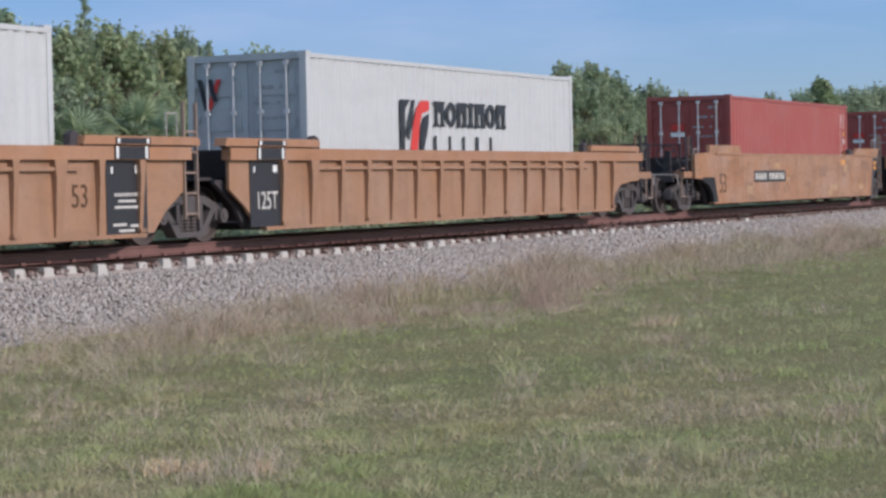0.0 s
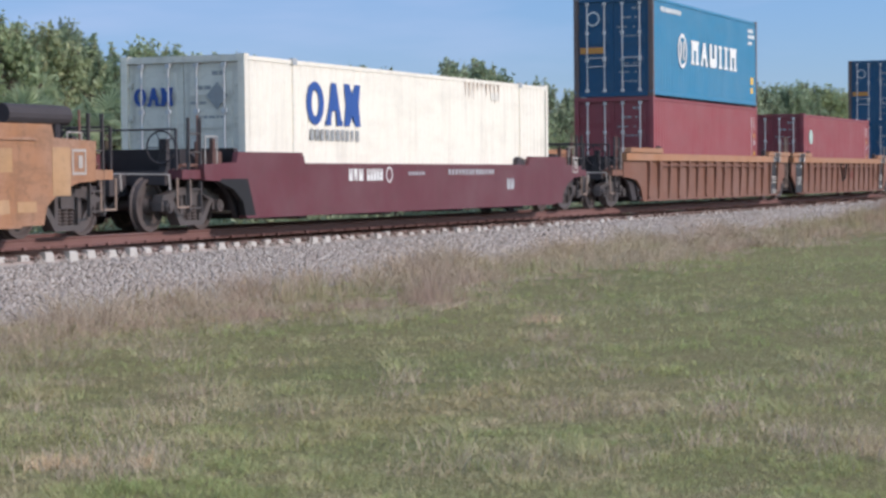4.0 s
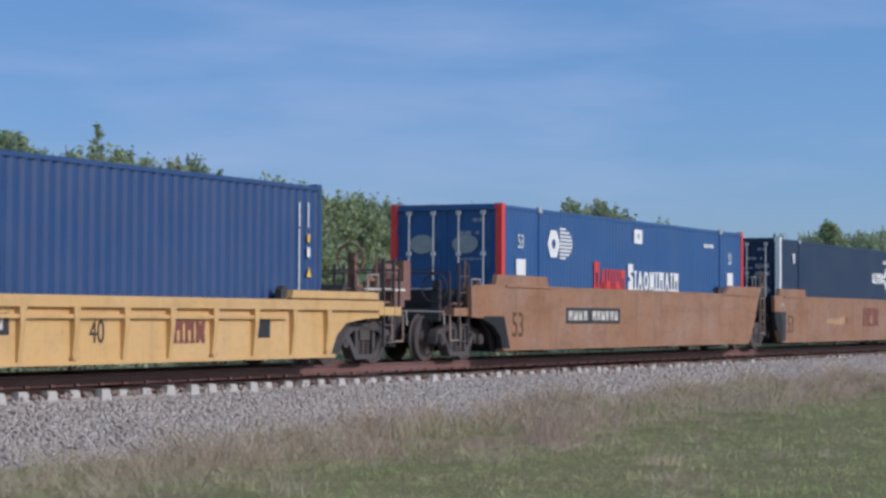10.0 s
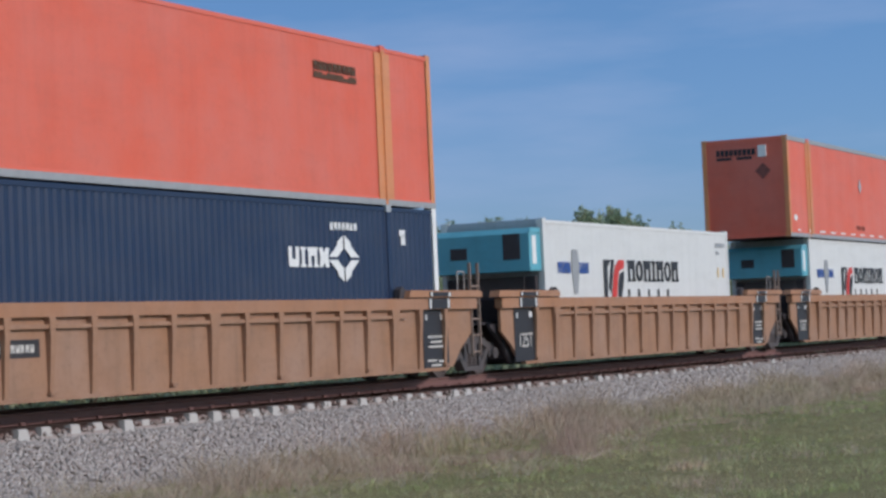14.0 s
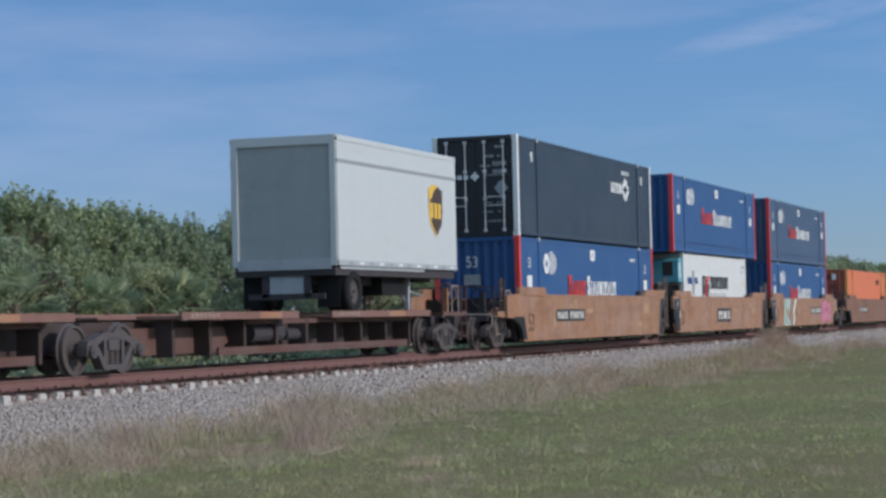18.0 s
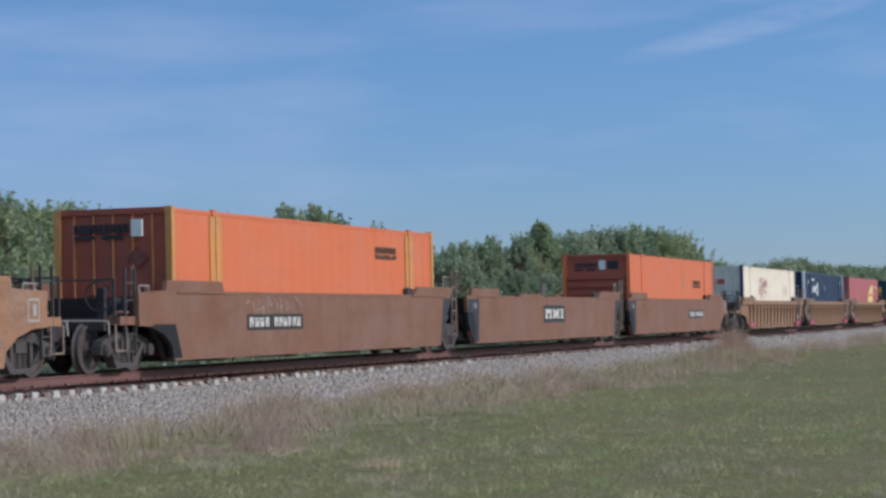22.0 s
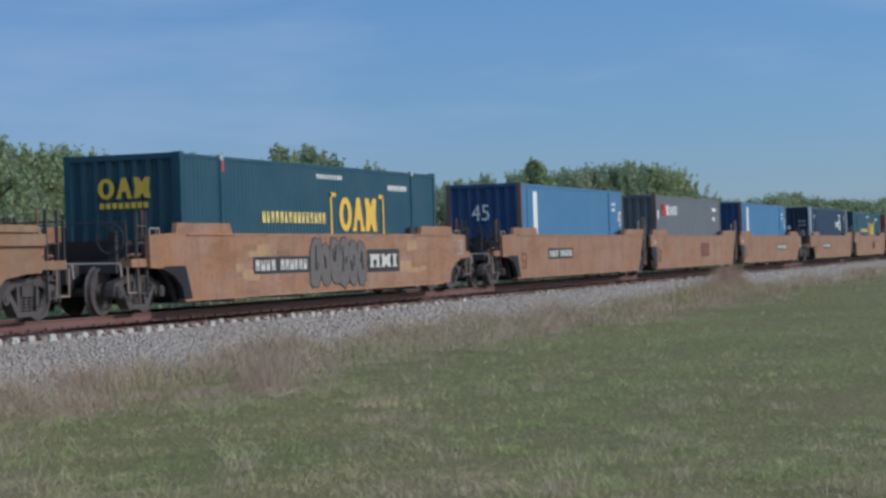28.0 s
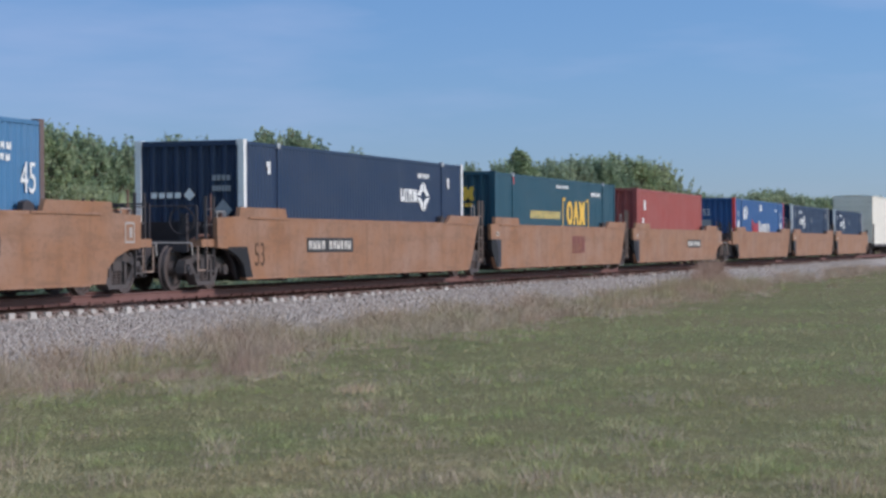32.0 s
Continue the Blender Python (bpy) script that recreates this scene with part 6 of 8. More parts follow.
def boxcar(label):
    c = thing("boxcar", label, "railcar", "boxcars")
    L, w, z0, z1 = 16.5, 1.5, 0.95, 4.62
    a = -L / 2
    part("body", Shape().box(a + 0.05, -a - 0.05, -w + 0.02, w - 0.02, z0, z1 - 0.1), M["cream"], c)
    for s in (-1, 1):
        part("side_sheet", corr_x(a, -a, z0 - 0.1, z1 - 0.15, s * w, 0.9, 0.03, s), M["cream"], c)
        part("top_rail", Shape().box(a, -a, s * w - 0.04, s * w + 0.04, z1 - 0.16, z1 - 0.05), M["cream"], c)
        part("side_sill", Shape().box(a, -a, s * w - 0.05, s * w + 0.05, z0 - 0.28, z0 - 0.1), M["gear"], c)
    part("roof", Shape().face([(-w, z1 - 0.08), (w, z1 - 0.08), (w * 0.5, z1), (-w * 0.5, z1)], a, -a), M["cream"], c)
    for k in range(9):
        part("end_rib", lambda: Shape().box(-0.07, 0.0, -w + 0.08, w - 0.08, 0, 0.17), M["cream"], c, at=(a + 0.05, 0, z0 + 0.2 + k * 0.38), key="endrib")
    part("center_sill", Shape().box(a - 0.9, -a + 0.9, -0.35, 0.35, 0.66, 0.98), M["dark"], c)
    part("ladder", ladder_shape(0.6, 2.4), M["gear"], c, at=(a + 0.3, -w - 0.05, 0))
    truck(c, a + 2.0)
    truck(c, -a - 2.0)
    return c


# ---- ground, track, vegetation ----
def ground_z(x, y):
    """Grade of the field and of the bed under the line."""
    d = abs(y)
    base = -0.97 + 0.06 * math.sin(x * 0.11 + 0.7) * math.sin(y * 0.17) + 0.03 * math.sin(x * 0.43 + y * 0.31)
    if math.hypot(x, y) > 220:
        base = -0.97
    return base - 0.05 * max(0.0, 1 - abs(d - 5.0) / 3.0)


def ground_material():
    m, nt, b = node_mat("mown_grass_soil")
    v = mapped(nt)
    big = tex(nt, "ShaderNodeTexNoise", v, Scale=0.22, Detail=5.0, Roughness=0.6)
    mid = tex(nt, "ShaderNodeTexNoise", v, Scale=1.6, Detail=6.0, Roughness=0.65)
    fine = tex(nt, "ShaderNodeTexNoise", v, Scale=26.0, Detail=6.0, Roughness=0.7)
    col = ramp(nt, big.outputs["Fac"], [(0.35, (0.225, 0.235, 0.10)), (0.5, (0.27, 0.25, 0.115)), (0.66, (0.32, 0.26, 0.14))])
    col = mix(nt, ramp(nt, mid.outputs["Fac"], [(0.42, (0, 0, 0)), (0.68, (0.75,) * 3)]), col, (0.295, 0.245, 0.13))
    col = mix(nt, ramp(nt, fine.outputs["Fac"], [(0.36, (0.8,) * 3), (0.6, (0, 0, 0))]), col, (0.175, 0.155, 0.08))
    nt.links.new(col, b.inputs["Base Color"])
    b.inputs["Roughness"].default_value = 0.95
    b.inputs["Specular IOR Level"].default_value = 0.1
    bump(nt, b, fine.outputs["Fac"], 0.7, 0.05)
    return m


def blade_material(name, a, b_, dry, lush, rough=0.7, green=None):
    m, nt, b = node_mat(name)
    v = mapped(nt)
    big = tex(nt, "ShaderNodeTexNoise", v, Scale=0.35, Detail=5.0, Roughness=0.6)
    geo = nt.nodes.new("ShaderNodeNewGeometry")
    col = mix(nt, geo.outputs["Random Per Island"], a, b_)
    strip = tex(nt, "ShaderNodeTexNoise", mapped(nt, (0.16, 0.5, 1.0)), Scale=0.9, Detail=5.0, Roughness=0.6)
    col = mix(nt, ramp(nt, strip.outputs["Fac"], [(0.36, (0.6,) * 3), (0.58, (0, 0, 0))]), col, lush)
    col = mix(nt, ramp(nt, strip.outputs["Fac"], [(0.52, (0, 0, 0)), (0.70, (0.5,) * 3)]), col, tuple(c * k for c, k in zip(dry, (0.72, 0.62, 0.55))))
    mid = tex(nt, "ShaderNodeTexNoise", v, Scale=1.7, Detail=8.0, Roughness=0.65)
    col = mix(nt, ramp(nt, big.outputs["Fac"], [(0.48, (0, 0, 0)), (0.66, (0.6,) * 3)]), col, dry)
    col = mix(nt, ramp(nt, mid.outputs["Fac"], [(0.50, (0, 0, 0)), (0.66, (0.75,) * 3)]), col, dry)
    col = mix(nt, ramp(nt, mid.outputs["Fac"], [(0.30, (0.4,) * 3), (0.45, (0, 0, 0))]), col, tuple(c * 0.6 for c in a))
    if green is not None:
        # the field grows greener down the line
        sep = nt.nodes.new("ShaderNodeSeparateXYZ")
        nt.links.new(v, sep.inputs["Vector"])
        far = nt.nodes.new("ShaderNodeMath")
        far.operation = "MULTIPLY_ADD"
        far.inputs[1].default_value, far.inputs[2].default_value = 0.02, -0.3
        nt.links.new(sep.outputs["X"], far.inputs[0])
        part_green = nt.nodes.new("ShaderNodeMath")
        part_green.operation = "MULTIPLY"
        nt.links.new(ramp(nt, far.outputs["Value"], [(0.0, (0, 0, 0)), (0.45, (0.75,) * 3)]), part_green.inputs[0])
        nt.links.new(ramp(nt, mid.outputs["Fac"], [(0.40, (1, 1, 1)), (0.66, (0.2,) * 3)]), part_green.inputs[1])
        col = mix(nt, part_green.outputs["Value"], col, green)
    nt.links.new(col, b.inputs["Base Color"])
    b.inputs["Roughness"].default_value = rough
    b.inputs["Specular IOR Level"].default_value = 0.15
    thin = nt.nodes.new("ShaderNodeBsdfTranslucent")
    nt.links.new(col, thin.inputs["Color"])
    ms = nt.nodes.new("ShaderNodeMixShader")
    ms.inputs["Fac"].default_value = 0.2
    nt.links.new(b.outputs["BSDF"], ms.inputs[1])
    nt.links.new(thin.outputs["BSDF"], ms.inputs[2])
    nt.links.new(ms.outputs["Shader"], nt.nodes["Material Output"].inputs["Surface"])
    return m


def leaf_material(name, a, b_):
    m, nt, b = node_mat(name)
    geo = nt.nodes.new("ShaderNodeNewGeometry")
    info = nt.nodes.new("ShaderNodeObjectInfo")
    col = ramp(nt, geo.outputs["Random Per Island"], [(0.0, a), (0.7, b_), (0.93, tuple(c * 1.3 for c in b_)), (1.0, (0.30, 0.28, 0.16))])
    tone = ramp(nt, info.outputs["Random"], [(0.0, (0.75, 0.8, 0.8)), (0.5, (1.0, 1.0, 1.0)), (1.0, (1.14, 1.08, 0.94))])
    nt.links.new(mix(nt, 1.0, col, tone, "MULTIPLY"), b.inputs["Base Color"])
    b.inputs["Roughness"].default_value = 0.5
    b.inputs["Specular IOR Level"].default_value = 0.3
    tr = nt.nodes.new("ShaderNodeBsdfTranslucent")
    ms = nt.nodes.new("ShaderNodeMixShader")
    ms.inputs["Fac"].default_value = 0.5
    nt.links.new(mix(nt, 1.0, col, tone, "MULTIPLY"), tr.inputs["Color"])
    nt.links.new(b.outputs["BSDF"], ms.inputs[1])
    nt.links.new(tr.outputs["BSDF"], ms.inputs[2])
    nt.links.new(ms.outputs["Shader"], nt.nodes["Material Output"].inputs["Surface"])
    return m


def stone_material():
    m, nt, b = node_mat("granite_ballast")
    geo = nt.nodes.new("ShaderNodeNewGeometry")
    n = tex(nt, "ShaderNodeTexNoise", mapped(nt), Scale=18.0, Detail=4.0, Roughness=0.6)
    col = ramp(nt, geo.outputs["Random Per Island"], [(0.0, (0.295, 0.26, 0.237)), (0.4, (0.378, 0.337, 0.308)), (0.8, (0.452, 0.402, 0.367)), (1.0, (0.54, 0.49, 0.452))])
    col = mix(nt, ramp(nt, n.outputs["Fac"], [(0.5, (0, 0, 0)), (0.75, (0.5,) * 3)]), col, (0.22, 0.17, 0.14))
    sep = nt.nodes.new("ShaderNodeSeparateXYZ")
    nt.links.new(mapped(nt), sep.inputs["Vector"])
    away = nt.nodes.new("ShaderNodeMath")
    away.operation = "ABSOLUTE"
    nt.links.new(sep.outputs["Y"], away.inputs[0])
    half = nt.nodes.new("ShaderNodeMath")
    half.operation = "MULTIPLY"
    half.inputs[1].default_value = 0.5
    nt.links.new(away.outputs["Value"], half.inputs[0])
    col = mix(nt, ramp(nt, half.outputs["Value"], [(0.62, (0.85,) * 3), (0.67, (0, 0, 0))]), col, (0.25, 0.15, 0.125))
    nt.links.new(col, b.inputs["Base Color"])
    b.inputs["Roughness"].default_value = 0.9
    b.inputs["Specular IOR Level"].default_value = 0.2
    return m


def tie_material():
    """Pale concrete, stained rusty brown round the rail seats."""
    m, nt, b = node_mat("weathered_concrete")
    v = mapped(nt)
    n = tex(nt, "ShaderNodeTexNoise", v, Scale=7.0, Detail=5.0, Roughness=0.65)
    sep = nt.nodes.new("ShaderNodeSeparateXYZ")
    nt.links.new(v, sep.inputs["Vector"])
    ab = nt.nodes.new("ShaderNodeMath")
    ab.operation = "ABSOLUTE"
    nt.links.new(sep.outputs["Y"], ab.inputs[0])
    ad = nt.nodes.new("ShaderNodeMath")
    ad.operation = "MULTIPLY_ADD"
    ad.inputs[1].default_value = 0.16
    nt.links.new(n.outputs["Fac"], ad.inputs[0])
    nt.links.new(ab.outputs["Value"], ad.inputs[2])
    col = ramp(nt, ad.outputs["Value"], [(0.0, (0.22, 0.135, 0.11)), (0.5, (0.22, 0.135, 0.11)), (0.565, (0.22, 0.135, 0.11)), (0.60, (0.47, 0.435, 0.40))])
    half = nt.nodes.new("ShaderNodeMath")
    half.operation = "MULTIPLY"
    half.inputs[1].default_value = 0.46
    nt.links.new(ad.outputs["Value"], half.inputs[0])
    nt.links.new(half.outputs["Value"], col.node.inputs["Fac"])
    nt.links.new(col, b.inputs["Base Color"])
    b.inputs["Roughness"].default_value = 0.85
    return m


M["tie"] = tie_material()
M["ground"] = ground_material()
M["stone"] = stone_material()
M["grass"] = blade_material("short_green_grass", (0.395, 0.41, 0.18), (0.50, 0.495, 0.245), (0.69, 0.54, 0.39), (0.32, 0.425, 0.16), green=(0.355, 0.455, 0.175))
M["dry"] = blade_material("tall_dry_grass", (0.44, 0.345, 0.26), (0.68, 0.56, 0.44), (0.52, 0.39, 0.31), (0.42, 0.39, 0.25))
M["straw"] = blade_material("pale_dead_straw", (0.70, 0.52, 0.34), (0.82, 0.63, 0.42), (0.76, 0.56, 0.38), (0.62, 0.50, 0.31))
M["weed"] = blade_material("tall_brown_weeds", (0.34, 0.31, 0.18), (0.50, 0.40, 0.28), (0.52, 0.37, 0.29), (0.30, 0.36, 0.15))
M["russet"] = blade_material("reddish_dry_weeds", (0.34, 0.245, 0.18), (0.52, 0.40, 0.32), (0.54, 0.39, 0.33), (0.40, 0.31, 0.21))
M["leaf"] = leaf_material("scrub_leaves", (0.215, 0.285, 0.175), (0.385, 0.46, 0.29))
M["leaf2"] = leaf_material("olive_leaves", (0.245, 0.305, 0.195), (0.43, 0.485, 0.32))
M["frond"] = leaf_material("fan_palm_leaf", (0.24, 0.31, 0.18), (0.36, 0.43, 0.27))
M["pine"] = leaf_material("pine_needles", (0.19, 0.26, 0.15), (0.31, 0.385, 0.23))


def numpy_mesh(name, verts, faces, material):
    """A joined mesh from arrays: verts (n, 3), faces (m, k)."""
    me = bpy.data.meshes.new(name)
    m, k = faces.shape
    me.vertices.add(len(verts))
    me.vertices.foreach_set("co", np.ascontiguousarray(verts, dtype=np.float32).ravel())
    me.loops.add(m * k)
    me.loops.foreach_set("vertex_index", np.ascontiguousarray(faces, dtype=np.int32).ravel())
    me.polygons.add(m)
    me.polygons.foreach_set("loop_start", np.arange(0, m * k, k, dtype=np.int32))
    me.polygons.foreach_set("loop_total", np.full(m, k, dtype=np.int32))
    me.update(calc_edges=True)
    me.materials.append(material)
    return me


def make_ground():
    near = list(np.arange(-60, 130, 1.5))
    xs = [-4500, -2500, -1200, -600, -300, -150, -90] + near + [140, 160, 190, 230, 280, 350, 450, 600, 900, 1500, 2600, 4500]
    ys = [-4500, -2000, -900, -400, -200, -100, -60, -45] + list(np.arange(-35, 40, 1.5)) + [45, 60, 100, 200, 400, 900, 2000, 4500]
    sh = Shape()
    ny = len(ys)
    sh.add([(x, y, ground_z(x, y)) for x in xs for y in ys],
           [(i * ny + j, (i + 1) * ny + j, (i + 1) * ny + j + 1, i * ny + j + 1) for i in range(len(xs) - 1) for j in range(ny - 1)])
    g = part("ground", sh, M["ground"])
    for p in g.data.polygons:
        p.use_smooth = True
    tagged(g, "flat mown grass field with green and dry brown patches", "ground", kind="structure")


BED = [(-3.95, -1.10), (-1.80, -0.46), (-1.36, -0.40), (-1.28, -0.32), (1.28, -0.32), (1.36, -0.40), (1.80, -0.46), (3.95, -1.10)]


def make_track():
    bed = part("ballast_bed", Shape().face(BED, -300, 1500), M["stone"])
    tagged(bed, "raised bed of pale grey crushed granite under the track", "ballast", kind="structure")
    track = thing("railway_track", "single track with rusty rails on pale concrete ties", "track")
    track["kind"] = "structure"
    prof = [(-0.07, -0.172), (0.07, -0.172), (0.07, -0.158), (0.012, -0.135), (0.012, -0.042), (0.036, -0.032), (0.036, -0.004), (-0.036, -0.004), (-0.036, -0.032), (-0.012, -0.042), (-0.012, -0.135), (-0.07, -0.158)]
    for s in (-1, 1):
        r = part("rail", Shape().face([(s * 0.7535 + y, z) for y, z in prof], -300, 1500), M["rail"], track)
        part("rail_head", Shape().face([(s * 0.7535 - 0.035, -0.004), (s * 0.7535 + 0.035, -0.004), (s * 0.7535 + 0.03, 0.0), (s * 0.7535 - 0.03, 0.0)], -300, 1500), M["railtop"], r)
    tie = Shape().face([(-1.31, -0.38), (1.31, -0.38), (1.29, -0.205), (1.27, -0.185), (0.5, -0.175), (0.35, -0.20), (-0.35, -0.20), (-0.5, -0.175), (-1.27, -0.185), (-1.29, -0.205)], -0.125, 0.125)
    tie.v = [(x * (0.82 if z > -0.3 else 1.1), y, z) for x, y, z in tie.v]
    rng = random.Random(4)
    me = None
    far = Shape()
    n = 0
    x = -6.0
    while x < 1000:
        if n < 300:
            ob = part("tie", lambda: tie, M["tie"], track, at=(x + rng.uniform(-0.02, 0.02), rng.uniform(-0.06, 0.05), rng.choice((0, 0, 0, 0, -0.01, -0.02)) + rng.uniform(-0.012, 0.004) - np.interp(x, [22, 34, 48, 60], [0.0, 0.045, 0.09, 0.12]) * rng.uniform(0.6, 1.2)), key="tie")
            ob.rotation_euler = (0, 0, rng.uniform(-0.012, 0.012))
            n += 1
        else:
            far.add([(vx + x, vy, vz) for vx, vy, vz in tie.v], tie.f)
        x += 0.61
    for k in range(1, 240):
        far.add([(vx - 6.0 - 0.61 * k, vy, vz) for vx, vy, vz in tie.v], tie.f)
    tagged(part("far_ties", far, M["tie"], track), kind="stuff")
    clips = Shape()
    for i in range(200):
        for s in (-1, 1):
            xx = -6.0 + i * 0.61
            clips.box(xx - 0.05, xx + 0.05, s * 0.7535 - 0.11, s * 0.7535 - 0.06, -0.175, -0.135)
            clips.box(xx - 0.05, xx + 0.05, s * 0.7535 + 0.06, s * 0.7535 + 0.11, -0.175, -0.135)
    tagged(part("rail_clips", clips, M["rail"], track), kind="stuff")


def bed_z(d):
    return np.interp(d, [0, 1.27, 1.36, 1.80, 3.95, 9], [-0.28, -0.28, -0.385, -0.44, -1.08, -1.08])


def make_stones():
    rs = np.random.RandomState(8)
    base = np.array([(1, 0, 0), (-1, 0, 0), (0, 1, 0), (0, -1, 0), (0, 0, 1), (0, 0, -1)], float)
    tri = np.array([(0, 2, 4), (2, 1, 4), (1, 3, 4), (3, 0, 4), (2, 0, 5), (1, 2, 5), (3, 1, 5), (0, 3, 5)])
    sets = []
    for x0, x1, y0, y1, n, sz in ((12, 42, -4.15, -0.9, 50000, 0.034), (42, 75, -4.1, -0.9, 25000, 0.045), (75, 160, -3.7, -0.9, 16000, 0.07), (14, 60, -0.6, 2.2, 9000, 0.04), (-40, 12, -3.6, 3.6, 16000, 0.06)):
        c = np.stack([rs.uniform(x0, x1, n), rs.uniform(y0, y1, n), np.zeros(n)], -1)
        c[:, 2] = bed_z(np.abs(c[:, 1])) + rs.uniform(-0.01, 0.02, n)
        at_tie = (np.abs((c[:, 0] + 6.0 + 0.305) % 0.61 - 0.305) < 0.19) & (np.abs(c[:, 1]) < 1.38)
        at_tie &= rs.uniform(size=n) < 0.9
        c[at_tie, 2] -= 0.12
        r = sz * rs.uniform(0.6, 1.45, (n, 1, 1)) * rs.uniform(0.65, 1.2, (n, 6, 1))
        q = rs.normal(size=(n, 3, 3))
        u, _, vt = np.linalg.svd(q)
        sets.append(np.einsum("vk,nkj->nvj", base, u @ vt) * r + c[:, None, :])
    v = np.concatenate(sets)
    n = len(v)
    f = (tri[None] + (np.arange(n) * 6)[:, None, None]).reshape(-1, 3)
    ob = new("ballast_stones", numpy_mesh("ballast_stones", v.reshape(-1, 3), f, M["stone"]))
    tagged(ob, "loose pale grey crushed ballast stones", "gravel", kind="stuff")


def blades(c, h, w, lean, rs):
    """Bent tapering blades: a quad and a tip triangle joined as two triangles and one."""
    n = len(c)
    a = rs.uniform(0, 2 * np.pi, n)
    d = np.stack([np.cos(a), np.sin(a), np.zeros(n)], -1)
    la = rs.uniform(0, 2 * np.pi, n)
    l = np.stack([np.cos(la), np.sin(la), np.zeros(n)], -1) * (lean * h)[:, None]
    up = np.array([0, 0, 1.0])
    p0, p1 = c - d * w[:, None] / 2, c + d * w[:, None] / 2
    mid = c + up * (h * 0.6)[:, None] + l * 0.45
    p2, p3 = mid + d * w[:, None] * 0.35, mid - d * w[:, None] * 0.35
    tip = c + up * h[:, None] + l
    v = np.stack([p0, p1, p2, p3, tip], 1).reshape(-1, 3)
    k = (np.arange(n) * 5)[:, None]
    f = np.concatenate([k + np.array([[0, 1, 2]]), k + np.array([[0, 2, 3]]), k + np.array([[3, 2, 4]])], 0)
    return v, f


def scatter(rs, n, r0, r1):
    """Places over the field in front of the lookout, thinner with distance."""
    az = np.radians(rs.uniform(48, 88.5, n))
    inv = rs.uniform(1 / r1, 1 / r0, n)
    r = 1 / inv
    return r * np.sin(az), -19.353 + r * np.cos(az), r


def soft(x, y, s, k):
    """Cheap patchy field from 0 to 1."""
    return 0.5 + 0.25 * (np.sin(x * s + 1.7 * k + 1.3 * np.sin(y * s * 0.9 + k)) + np.sin(y * s * 1.3 + 2.1 * k + 1.1 * np.sin(x * s * 0.7 + 2 * k)))


